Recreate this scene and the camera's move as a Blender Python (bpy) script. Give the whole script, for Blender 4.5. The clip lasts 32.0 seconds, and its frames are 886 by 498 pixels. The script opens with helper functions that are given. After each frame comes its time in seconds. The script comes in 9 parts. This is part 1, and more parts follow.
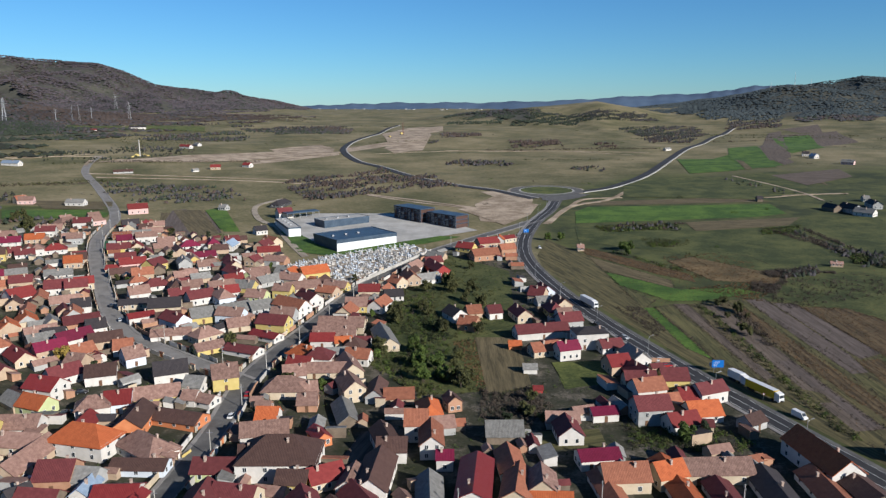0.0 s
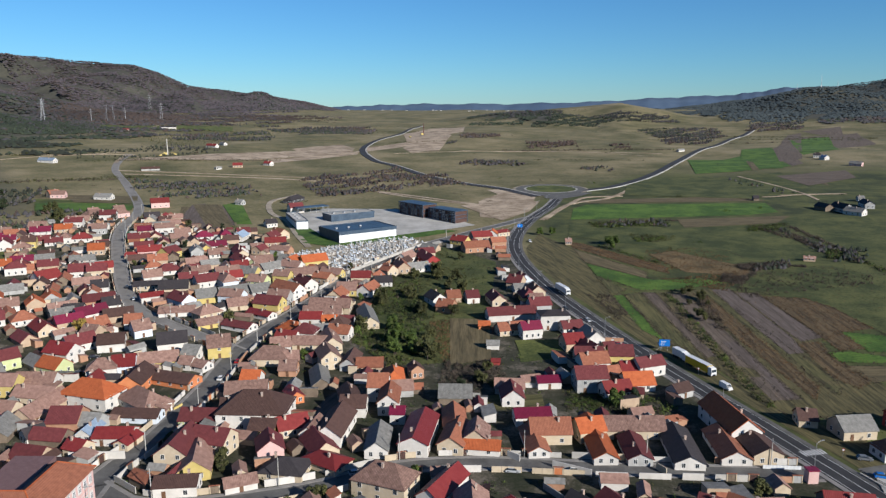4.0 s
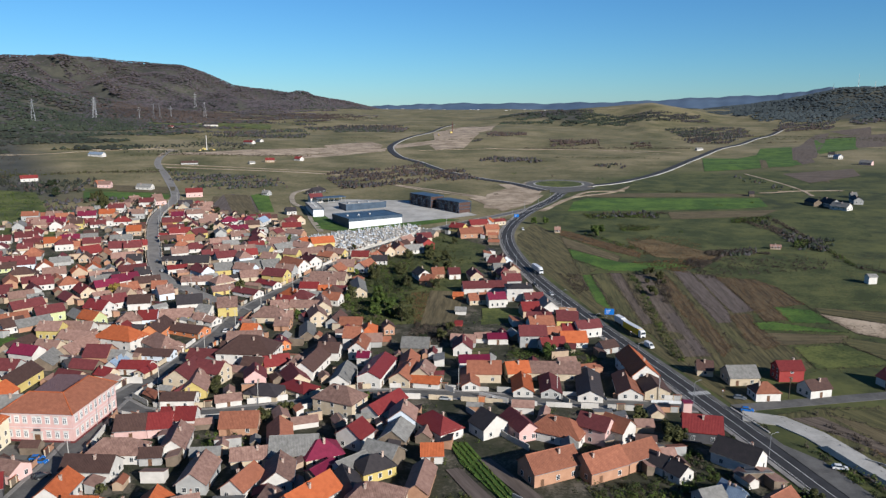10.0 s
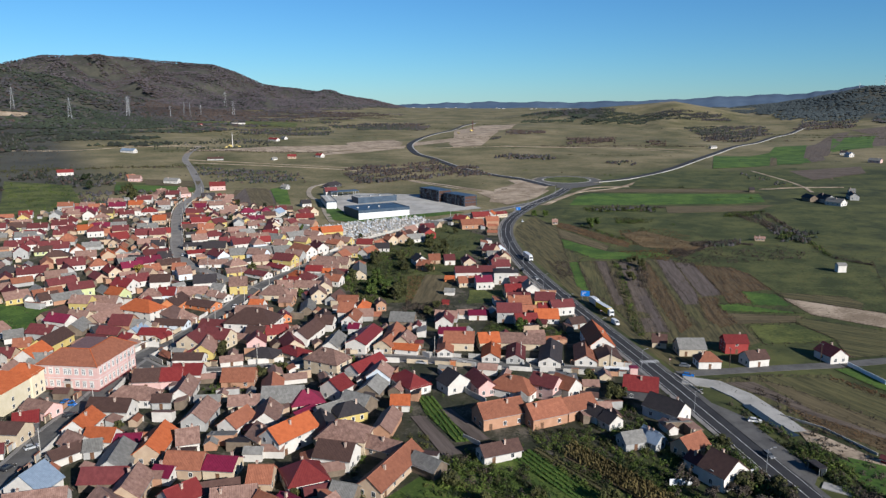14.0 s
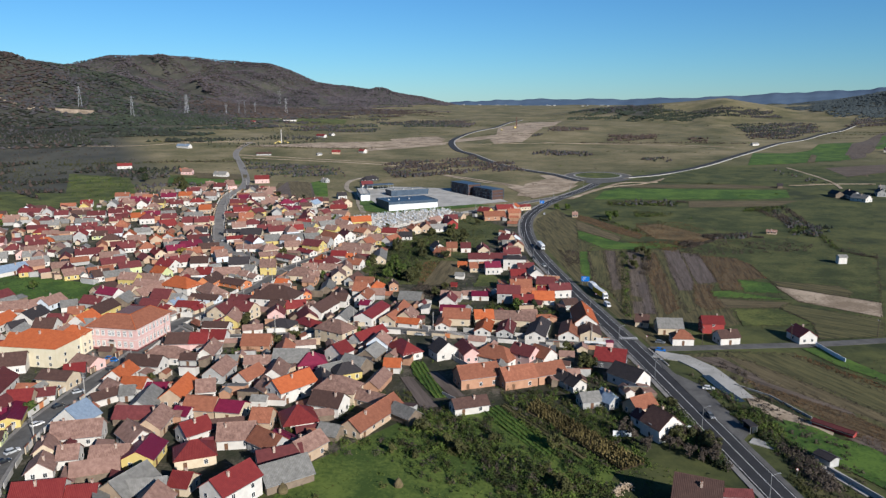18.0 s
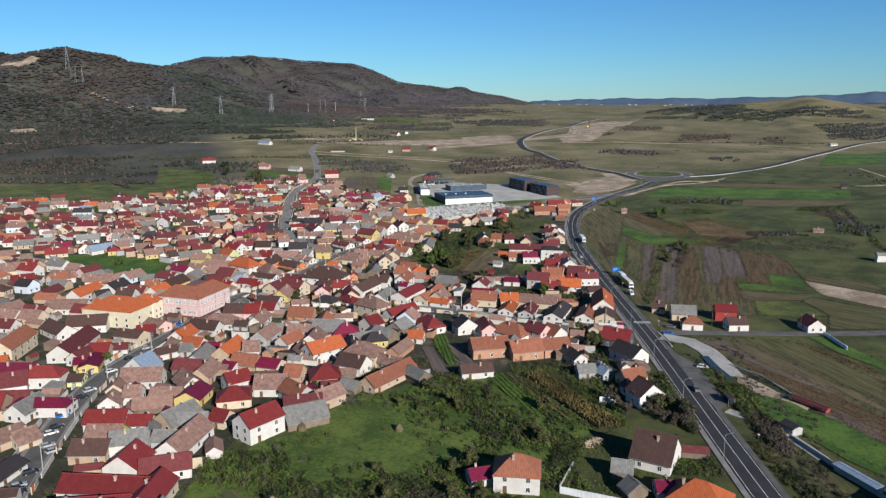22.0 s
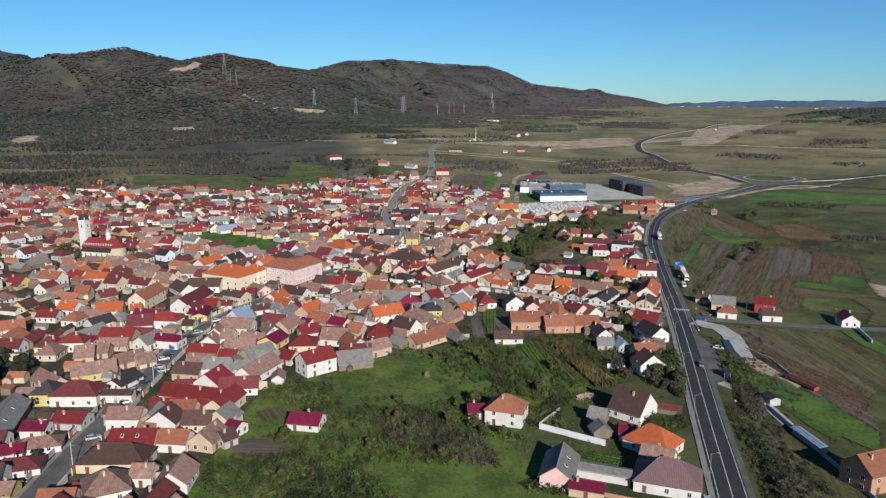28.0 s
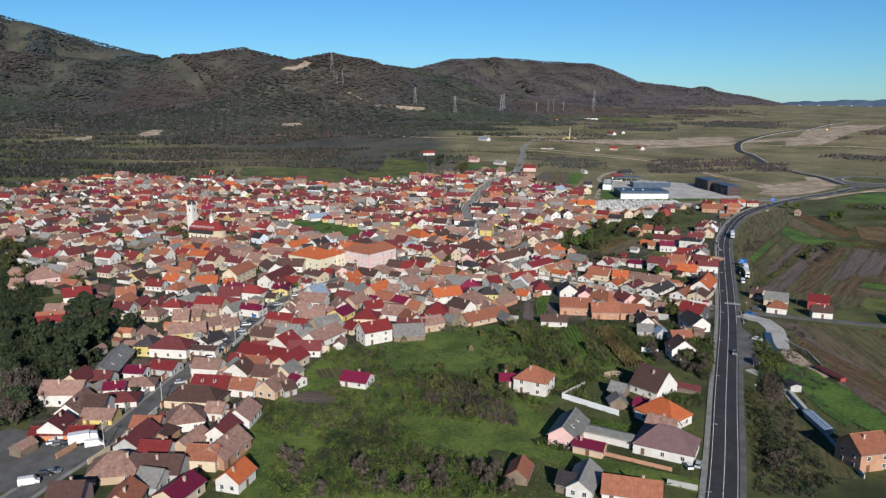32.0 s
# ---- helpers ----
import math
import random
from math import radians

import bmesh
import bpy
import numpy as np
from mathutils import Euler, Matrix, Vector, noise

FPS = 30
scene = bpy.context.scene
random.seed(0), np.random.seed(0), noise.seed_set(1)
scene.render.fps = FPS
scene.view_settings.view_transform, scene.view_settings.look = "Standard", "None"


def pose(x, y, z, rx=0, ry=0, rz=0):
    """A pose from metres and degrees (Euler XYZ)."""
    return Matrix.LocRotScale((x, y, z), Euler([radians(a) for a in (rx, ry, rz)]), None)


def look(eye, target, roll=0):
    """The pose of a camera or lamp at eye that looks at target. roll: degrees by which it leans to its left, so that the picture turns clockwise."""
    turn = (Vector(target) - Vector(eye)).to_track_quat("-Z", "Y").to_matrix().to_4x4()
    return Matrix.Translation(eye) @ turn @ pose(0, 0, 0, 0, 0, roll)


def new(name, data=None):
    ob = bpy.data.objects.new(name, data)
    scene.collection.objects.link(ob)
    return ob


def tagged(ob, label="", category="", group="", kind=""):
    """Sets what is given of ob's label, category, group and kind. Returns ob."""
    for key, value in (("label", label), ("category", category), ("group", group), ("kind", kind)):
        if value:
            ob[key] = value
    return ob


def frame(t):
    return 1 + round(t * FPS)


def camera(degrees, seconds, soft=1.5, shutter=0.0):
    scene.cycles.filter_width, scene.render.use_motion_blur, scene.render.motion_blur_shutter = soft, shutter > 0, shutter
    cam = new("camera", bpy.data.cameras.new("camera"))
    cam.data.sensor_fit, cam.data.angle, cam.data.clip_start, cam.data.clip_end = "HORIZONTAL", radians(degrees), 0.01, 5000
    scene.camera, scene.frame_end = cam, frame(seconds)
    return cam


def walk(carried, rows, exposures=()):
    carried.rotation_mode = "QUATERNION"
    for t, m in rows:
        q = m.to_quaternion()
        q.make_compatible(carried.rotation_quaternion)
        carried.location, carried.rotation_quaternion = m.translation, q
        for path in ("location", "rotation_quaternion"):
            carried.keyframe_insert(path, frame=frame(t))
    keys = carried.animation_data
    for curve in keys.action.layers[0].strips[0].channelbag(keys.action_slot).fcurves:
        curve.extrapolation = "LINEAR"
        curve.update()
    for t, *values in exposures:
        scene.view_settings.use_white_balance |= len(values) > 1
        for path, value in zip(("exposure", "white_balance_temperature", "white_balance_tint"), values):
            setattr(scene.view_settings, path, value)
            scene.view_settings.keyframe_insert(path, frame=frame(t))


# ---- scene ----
cam = camera(62.58, 32.0, 1.35)
PATH = [
    (0.0, (-0.00, -0.00, 104.00), (0.00, 98.09, 84.56), -0.21),
    (0.5, (3.15, -3.55, 103.92), (3.15, 94.54, 84.48), -0.24),
    (1.0, (6.39, -7.29, 103.81), (6.31, 90.81, 84.39), -0.26),
    (1.5, (9.40, -11.20, 103.75), (8.76, 86.90, 84.34), -0.24),
    (2.0, (12.47, -15.23, 103.77), (11.26, 82.87, 84.41), -0.24),
    (2.5, (15.62, -19.37, 103.89), (14.34, 78.73, 84.52), -0.17),
    (3.0, (18.77, -23.49, 103.99), (16.66, 74.60, 84.66), -0.15),
    (3.5, (21.89, -27.56, 104.02), (18.71, 70.51, 84.73), -0.12),
    (5.5, (34.89, -43.64, 103.69), (27.82, 54.23, 84.46), -0.15),
    (6.0, (37.94, -47.49, 103.57), (29.67, 50.29, 84.34), -0.17),
    (6.5, (41.13, -51.41, 103.42), (31.85, 46.28, 84.18), -0.14),
    (7.0, (44.46, -55.46, 103.40), (34.66, 42.18, 84.16), -0.14),
    (7.5, (47.69, -59.63, 103.45), (37.94, 38.01, 84.18), -0.12),
    (8.0, (50.55, -63.88, 103.50), (40.96, 33.77, 84.18), -0.02),
    (8.5, (53.05, -68.27, 103.54), (43.58, 29.38, 84.19), 0.02),
    (9.0, (55.36, -72.65, 103.60), (45.85, 25.00, 84.27), 0.01),
    (9.5, (57.93, -77.08, 103.66), (48.12, 20.54, 84.30), 0.04),
    (10.0, (60.55, -81.57, 103.76), (50.72, 16.05, 84.40), 0.05),
    (10.5, (63.17, -85.89, 103.82), (53.30, 11.72, 84.44), 0.02),
    (11.0, (66.08, -90.10, 103.94), (55.81, 7.46, 84.50), 0.02),
    (11.5, (68.99, -94.22, 103.89), (58.61, 3.32, 84.46), 0.01),
    (12.0, (71.99, -98.18, 103.83), (61.67, -0.64, 84.37), 0.02),
    (12.5, (75.03, -102.16, 103.76), (64.42, -4.65, 84.29), 0.01),
    (13.0, (78.09, -106.17, 103.72), (66.28, -8.81, 84.20), 0.04),
    (13.5, (81.25, -110.12, 103.65), (68.28, -12.90, 84.15), 0.02),
    (14.0, (84.72, -114.00, 103.61), (71.02, -16.89, 84.08), 0.05),
    (14.5, (88.28, -117.70, 103.67), (73.51, -20.75, 84.14), 0.01),
    (16.5, (103.09, -132.11, 103.88), (85.40, -35.68, 84.16), -0.10),
    (17.0, (106.91, -135.52, 103.89), (88.03, -39.33, 84.10), -0.09),
    (17.5, (110.57, -138.89, 103.90), (90.50, -42.96, 84.06), -0.10),
    (18.0, (114.18, -142.33, 103.94), (93.29, -46.58, 84.05), -0.07),
    (18.5, (117.86, -145.85, 103.99), (95.75, -50.38, 84.08), -0.04),
    (19.0, (121.69, -149.26, 104.06), (98.26, -54.10, 84.14), 0.00),
    (19.5, (125.59, -152.51, 104.08), (100.85, -57.69, 84.16), -0.01),
    (20.0, (129.58, -155.57, 104.00), (103.60, -61.09, 84.07), -0.04),
    (20.5, (133.68, -158.49, 103.96), (106.38, -64.39, 83.98), -0.04),
    (21.0, (137.83, -161.24, 103.92), (109.31, -67.49, 83.95), -0.10),
    (21.5, (142.03, -163.98, 103.80), (112.12, -70.67, 83.86), -0.10),
    (22.0, (146.19, -166.73, 103.74), (114.67, -73.95, 83.78), -0.08),
    (22.5, (150.49, -169.43, 103.65), (116.93, -77.36, 83.70), -0.06),
    (23.0, (154.84, -172.10, 103.62), (119.40, -80.74, 83.68), -0.08),
    (23.5, (159.24, -174.63, 103.69), (122.30, -83.87, 83.74), -0.10),
    (24.0, (163.60, -177.16, 103.86), (125.23, -86.98, 83.93), -0.08),
    (24.5, (168.09, -179.67, 104.00), (128.71, -89.93, 84.10), -0.06),
    (25.0, (172.58, -182.16, 104.16), (132.55, -92.71, 84.26), -0.04),
    (25.5, (177.09, -184.55, 104.24), (135.92, -95.60, 84.43), -0.02),
    (27.5, (195.30, -193.01, 104.35), (148.95, -106.62, 84.60), 0.04),
    (28.0, (200.01, -195.03, 104.35), (151.69, -109.73, 84.62), 0.05),
    (28.5, (204.69, -197.00, 104.43), (154.40, -112.85, 84.69), 0.06),
    (29.0, (209.42, -198.88, 104.56), (157.48, -115.74, 84.81), 0.07),
    (29.5, (214.22, -200.65, 104.65), (161.07, -118.30, 84.84), 0.10),
    (30.0, (219.01, -202.44, 104.71), (165.42, -120.38, 84.87), 0.10),
    (30.5, (223.47, -204.17, 104.72), (169.98, -122.04, 84.87), 0.12),
    (31.0, (227.45, -205.68, 104.75), (173.19, -124.06, 84.88), 0.13),
    (31.5, (231.10, -206.78, 104.84), (173.17, -127.74, 84.91), 0.18),
    (32.0, (234.78, -207.60, 104.96), (174.81, -130.13, 84.89), 0.20),
]
walk(cam, [(t, look(eye, target, roll)) for t, eye, target, roll in PATH], [(0.0, 0.77, 5990, 12), (16.0, 0.74, 5990, 12), (32.0, 0.66, 5990, 12)])

# ---- light ----
SUN_DIR = Vector((0.68, -0.61, 0.405)).normalized()
world = bpy.data.worlds.new("sky")
scene.world = world
world.use_nodes = True
wn = world.node_tree.nodes
sky = wn.new("ShaderNodeTexSky")
sky.sky_type, sky.sun_disc = "NISHITA", False
sky.sun_elevation = math.asin(SUN_DIR.z)
sky.sun_rotation = math.atan2(SUN_DIR.x, SUN_DIR.y)
sky.altitude, sky.air_density, sky.dust_density, sky.ozone_density = 400, 1.0, 0.0, 7.0
tint = wn.new("ShaderNodeVectorMath")
tint.operation = "MULTIPLY"
tint.inputs[1].default_value = (0.79, 1.10, 1.16)
world.node_tree.links.new(sky.outputs[0], tint.inputs[0])
world.node_tree.links.new(tint.outputs[0], wn["Background"].inputs[0])
wn["Background"].inputs[1].default_value = 0.05
sun = new("sun", bpy.data.lights.new("sun", "SUN"))
sun.data.energy, sun.data.angle, sun.data.color = 5.0, radians(0.53), (1.0, 0.92, 0.79)
sun.matrix_world = look((0, 0, 500), Vector((0, 0, 500)) - SUN_DIR)


# ---- materials ----
def lin(c):
    return tuple((v / 12.92 if v <= 0.04045 else ((v + 0.055) / 1.055) ** 2.4) for v in c) + (1.0,)


BASE_SCALE = 0.74  # scales every base colour down alike so shade reads deeper at the raised exposure


def material(name, a, b, c=None, scale=0.5, fine=8.0, rough=0.85, bump=0.3, metal=0.0, stripes=None, vary=0.0, detail=6.0, island=False, streak=None, soft=0.21):
    """Two or three linear colours mixed by noise at two scales; stripes = (axis, period in metres, depth); vary: change from piece to piece."""
    a, b, c = (tuple(v * BASE_SCALE for v in k) if k else None for k in (a, b, c))
    m = bpy.data.materials.new(name)
    m.use_nodes = True
    nt = m.node_tree
    n, link = nt.nodes, nt.links.new
    bsdf = n["Principled BSDF"]
    bsdf.inputs["Roughness"].default_value = rough
    bsdf.inputs["Metallic"].default_value = metal
    bsdf.inputs["Specular IOR Level"].default_value = 0.3
    tc = n.new("ShaderNodeTexCoord")
    big = n.new("ShaderNodeTexNoise")
    big.inputs["Scale"].default_value, big.inputs["Detail"].default_value = scale, detail
    big.inputs["Roughness"].default_value = 0.64
    small = n.new("ShaderNodeTexNoise")
    small.inputs["Scale"].default_value, small.inputs["Detail"].default_value = fine, 4.0
    geo = n.new("ShaderNodeNewGeometry")
    where = geo.outputs["Position"]
    if streak is not None:
        turn = n.new("ShaderNodeMapping")
        turn.vector_type = "TEXTURE"
        turn.inputs["Rotation"].default_value = (0, 0, radians(streak))
        turn.inputs["Scale"].default_value = (1, 14, 1)
        link(where, turn.inputs["Vector"])
        where = turn.outputs[0]
    link(where, big.inputs["Vector"])
    link(where, small.inputs["Vector"])
    mix = n.new("ShaderNodeMath")
    mix.operation = "MULTIPLY_ADD"
    link(small.outputs["Fac"], mix.inputs[0])
    mix.inputs[1].default_value = 0.45
    half = n.new("ShaderNodeMath")
    half.operation = "MULTIPLY_ADD"
    link(big.outputs["Fac"], half.inputs[0])
    half.inputs[1].default_value, half.inputs[2].default_value = 1.3, -0.38
    link(half.outputs[0], mix.inputs[2])
    ramp = n.new("ShaderNodeValToRGB")
    ramp.color_ramp.elements[0].position, ramp.color_ramp.elements[0].color = 0.51 - soft, (*a, 1)
    ramp.color_ramp.elements[1].position, ramp.color_ramp.elements[1].color = 0.51 + soft, (*b, 1)
    if c:
        e = ramp.color_ramp.elements.new(0.52)
        e.color = (*c, 1)
    link(mix.outputs[0], ramp.inputs[0])
    out = ramp.outputs[0]
    height = small.outputs["Fac"]
    if stripes:
        axis, period, depth = stripes
        sep = n.new("ShaderNodeSeparateXYZ")
        link(tc.outputs["Object"], sep.inputs[0])
        w = n.new("ShaderNodeMath")
        w.operation = "MULTIPLY"
        link(sep.outputs["XYZ".index(axis)], w.inputs[0])
        w.inputs[1].default_value = 2 * math.pi / period
        s = n.new("ShaderNodeMath")
        s.operation = "SINE"
        link(w.outputs[0], s.inputs[0])
        sc = n.new("ShaderNodeMath")
        sc.operation = "MULTIPLY_ADD"
        link(s.outputs[0], sc.inputs[0])
        sc.inputs[1].default_value = 0.5
        link(small.outputs["Fac"], sc.inputs[2])
        height = sc.outputs[0]
        dk = n.new("ShaderNodeMath")
        dk.operation = "MULTIPLY_ADD"
        link(s.outputs[0], dk.inputs[0])
        dk.inputs[1].default_value, dk.inputs[2].default_value = depth, 1.0 - depth
        mul = n.new("ShaderNodeVectorMath")
        mul.operation = "SCALE"
        link(out, mul.inputs[0])
        link(dk.outputs[0], mul.inputs[3])
        out = mul.outputs[0]
    if vary:
        info = n.new("ShaderNodeObjectInfo")
        rg = n.new("ShaderNodeMath")
        rg.operation = "MULTIPLY_ADD"
        link(geo.outputs["Random Per Island"] if island else info.outputs["Random"], rg.inputs[0])
        rg.inputs[1].default_value, rg.inputs[2].default_value = 2 * vary, 1 - vary
        mul = n.new("ShaderNodeVectorMath")
        mul.operation = "SCALE"
        link(out, mul.inputs[0])
        link(rg.outputs[0], mul.inputs[3])
        out = mul.outputs[0]
    link(out, bsdf.inputs["Base Color"])
    if bump:
        bn = n.new("ShaderNodeBump")
        bn.inputs["Strength"].default_value, bn.inputs["Distance"].default_value = bump, 0.08
        link(height, bn.inputs["Height"])
        link(bn.outputs[0], bsdf.inputs["Normal"])
    return m


M = {}
# roofs
ROOFS = {
    "tan": ((0.155, 0.086, 0.068), (0.37, 0.230, 0.185), (0.262, 0.156, 0.122)),
    "terra": ((0.19, 0.066, 0.038), (0.39, 0.155, 0.088), (0.29, 0.108, 0.06)),
    "orange": ((0.30, 0.07, 0.02), (0.52, 0.145, 0.05), (0.43, 0.108, 0.034)),
    "red": ((0.15, 0.018, 0.018), (0.25, 0.045, 0.038), (0.20, 0.028, 0.026)),
    "darkred": ((0.092, 0.019, 0.021), (0.185, 0.048, 0.048), (0.135, 0.031, 0.032)),
    "crimson": ((0.12, 0.008, 0.028), (0.21, 0.02, 0.055), (0.165, 0.012, 0.04)),
    "brown": ((0.055, 0.028, 0.022), (0.12, 0.068, 0.052), (0.085, 0.045, 0.036)),
    "dark": ((0.022, 0.02, 0.024), (0.06, 0.05, 0.05), (0.04, 0.034, 0.036)),
    "grey": ((0.12, 0.115, 0.105), (0.32, 0.31, 0.29), (0.21, 0.205, 0.19)),
    "mauve": ((0.15, 0.085, 0.085), (0.23, 0.145, 0.145), (0.19, 0.115, 0.115)),
    "blue": ((0.16, 0.22, 0.30), (0.34, 0.42, 0.52), (0.24, 0.31, 0.40)),
}
for key, (a, b, c) in ROOFS.items():
    M["roof_" + key] = material("roof_" + key, a, b, c, scale=0.8, fine=5.0, rough=0.5 if key in ("crimson", "red", "blue") else 0.8, bump=0.5, stripes=("X", 0.45, 0.08), vary=0.2, soft=0.42 if key != "tan" else 0.3)
    M["farroof_" + key] = material("far_roof_" + key, a, b, c, scale=0.8, fine=5.0, rough=0.8, bump=0.3, vary=0.22, island=True, soft=0.4)
WALLS = {
    "white": ((0.50, 0.48, 0.44), (0.70, 0.67, 0.62)), "cream": ((0.44, 0.36, 0.25), (0.62, 0.52, 0.38)), "tan": ((0.36, 0.26, 0.18), (0.52, 0.40, 0.28)),
    "yellow": ((0.46, 0.36, 0.11), (0.60, 0.48, 0.19)), "green": ((0.42, 0.46, 0.22), (0.58, 0.62, 0.34)), "pink": ((0.56, 0.36, 0.33), (0.70, 0.48, 0.44)),
    "orange": ((0.50, 0.16, 0.06), (0.66, 0.26, 0.11)), "brick": ((0.32, 0.17, 0.10), (0.48, 0.28, 0.18)), "grey": ((0.30, 0.30, 0.29), (0.46, 0.46, 0.44)),
    "pale_pink": ((0.56, 0.46, 0.44), (0.72, 0.62, 0.60)), "ivory": ((0.62, 0.55, 0.38), (0.78, 0.71, 0.54)), "lime": ((0.30, 0.42, 0.03), (0.42, 0.56, 0.06)), "pale_blue": ((0.50, 0.56, 0.62), (0.66, 0.72, 0.78)), "wood": ((0.12, 0.09, 0.065), (0.24, 0.19, 0.14)), "red": ((0.25, 0.03, 0.03), (0.36, 0.06, 0.05)), "dark": ((0.05, 0.05, 0.055), (0.09, 0.09, 0.095)),
}
for key, (a, b) in WALLS.items():
    M["wall_" + key] = material("wall_" + key, a, b, scale=0.4, fine=6.0, rough=0.9, bump=0.15, vary=0.1, soft=0.35)
M["frame"] = material("window_frame", (0.7, 0.7, 0.68), (0.82, 0.82, 0.8), scale=2, rough=0.5, bump=0)
M["glass"] = material("window_glass", (0.02, 0.025, 0.03), (0.05, 0.06, 0.07), scale=1, rough=0.08, bump=0)
M["glass_pale"] = material("curtained_glass", (0.16, 0.17, 0.18), (0.30, 0.31, 0.32), scale=1, rough=0.1, bump=0)
M["door"] = material("door_wood", (0.10, 0.05, 0.03), (0.2, 0.11, 0.06), scale=2, rough=0.6)
M["chimney"] = material("chimney_render", (0.32, 0.22, 0.17), (0.55, 0.45, 0.38), scale=2, rough=0.9)
# ground
M["land"] = material("meadow_ground", (0.080, 0.080, 0.028), (0.275, 0.225, 0.125), (0.172, 0.148, 0.070), scale=0.012, fine=0.3, rough=1, bump=0.6, detail=12)


def cover(m, name, a, b, scale):
    """Lays a second ground colour over a material where the mesh carries the named layer."""
    nt = m.node_tree
    n, link = nt.nodes, nt.links.new
    bsdf = n["Principled BSDF"]
    old = bsdf.inputs["Base Color"].links[0].from_socket
    geo = n.new("ShaderNodeNewGeometry")
    noise = n.new("ShaderNodeTexNoise")
    noise.inputs["Scale"].default_value, noise.inputs["Detail"].default_value = scale, 12.0
    noise.inputs["Roughness"].default_value = 0.72
    link(geo.outputs["Position"], noise.inputs["Vector"])
    ramp = n.new("ShaderNodeValToRGB")
    ramp.color_ramp.elements[0].position, ramp.color_ramp.elements[0].color = 0.40, (*a, 1)
    ramp.color_ramp.elements[1].position, ramp.color_ramp.elements[1].color = 0.61, (*b, 1)
    link(noise.outputs["Fac"], ramp.inputs[0])
    lay = n.new("ShaderNodeAttribute")
    lay.attribute_name = name
    edge = n.new("ShaderNodeMath")
    edge.operation = "MULTIPLY_ADD"
    edge.use_clamp = True
    link(noise.outputs["Fac"], edge.inputs[0])
    edge.inputs[1].default_value = 0.9
    sub = n.new("ShaderNodeMath")
    sub.operation = "MULTIPLY_ADD"
    link(lay.outputs["Fac"], sub.inputs[0])
    sub.inputs[1].default_value, sub.inputs[2].default_value = 2.0, -0.95
    link(sub.outputs[0], edge.inputs[2])
    mix = n.new("ShaderNodeMix")
    mix.data_type = "RGBA"
    link(edge.outputs[0], mix.inputs["Factor"])
    link(old, mix.inputs["A"])
    link(ramp.outputs[0], mix.inputs["B"])
    link(mix.outputs["Result"], bsdf.inputs["Base Color"])


cover(M["land"], "green_land", (0.020, 0.028, 0.007), (0.074, 0.080, 0.022), 0.03)
cover(M["land"], "wood_floor", (0.028, 0.029, 0.023), (0.062, 0.06, 0.044), 0.01)
M["yard"] = material("yard_ground", (0.018, 0.024, 0.008), (0.15, 0.128, 0.098), (0.046, 0.044, 0.026), scale=0.09, fine=1.2, rough=1, bump=0.5, detail=10)
M["asphalt"] = material("asphalt", (0.026, 0.026, 0.028), (0.046, 0.046, 0.048), scale=0.15, fine=3.0, rough=0.85, bump=0.2)
M["asphalt_old"] = material("old_asphalt", (0.085, 0.082, 0.078), (0.155, 0.15, 0.14), scale=0.15, fine=2.0, rough=0.9, bump=0.2)
M["pale_road"] = material("dusty_asphalt", (0.17, 0.16, 0.145), (0.27, 0.255, 0.235), scale=0.12, fine=2.0, rough=0.95, bump=0.2)
M["gravel"] = material("gravel_track", (0.24, 0.20, 0.15), (0.42, 0.36, 0.28), scale=0.1, fine=2.0, rough=1, bump=0.4)
M["concrete"] = material("concrete", (0.34, 0.33, 0.30), (0.52, 0.50, 0.46), scale=0.08, fine=1.5, rough=0.9, bump=0.2)
M["water"] = material("stream_water", (0.02, 0.03, 0.035), (0.04, 0.055, 0.06), scale=0.3, fine=3, rough=0.12, bump=0.1)
M["paint"] = material("road_paint", (0.6, 0.6, 0.58), (0.8, 0.8, 0.78), scale=1, rough=0.7, bump=0.05)
M["pavement"] = material("pavement_slabs", (0.19, 0.18, 0.17), (0.30, 0.285, 0.265), scale=0.2, fine=3, rough=0.9)
FIELDS = {
    "grass": ((0.042, 0.058, 0.011), (0.125, 0.140, 0.032)), "lush": ((0.033, 0.080, 0.008), (0.092, 0.162, 0.020)), "plough": ((0.074, 0.056, 0.043), (0.165, 0.128, 0.097)),
    "stubble": ((0.070, 0.056, 0.026), (0.165, 0.130, 0.066)), "maize": ((0.050, 0.035, 0.016), (0.150, 0.105, 0.052)), "dry": ((0.050, 0.050, 0.017), (0.135, 0.122, 0.046)), "sand": ((0.24, 0.18, 0.12), (0.50, 0.40, 0.29)),
    "sward": ((0.044, 0.080, 0.010), (0.125, 0.170, 0.028)), "pasture": ((0.032, 0.045, 0.009), (0.098, 0.106, 0.030)), "rough": ((0.046, 0.042, 0.016), (0.145, 0.122, 0.050)), "clod": ((0.084, 0.065, 0.054), (0.152, 0.120, 0.102)), "ochre": ((0.075, 0.055, 0.022), (0.185, 0.128, 0.058)),
}
CROPS = ("plough", "stubble", "maize", "dry", "clod", "rough")


def field_material(kind, turn=0):
    """One ground cover; the furrows of a crop run along its field."""
    crop = kind in CROPS
    key = "field_" + kind + ("_%d" % turn if crop else "")
    if key not in M:
        a, b = FIELDS[kind]
        M[key] = material(key, a, b, scale=0.62 if crop else 0.05, fine=2.2 if crop else 0.8, rough=1, bump=0.7, streak=turn if crop else None, detail=9, soft=0.17 if crop else 0.15)
    return M[key]


for key in FIELDS:
    M["field_" + key] = field_material(key)
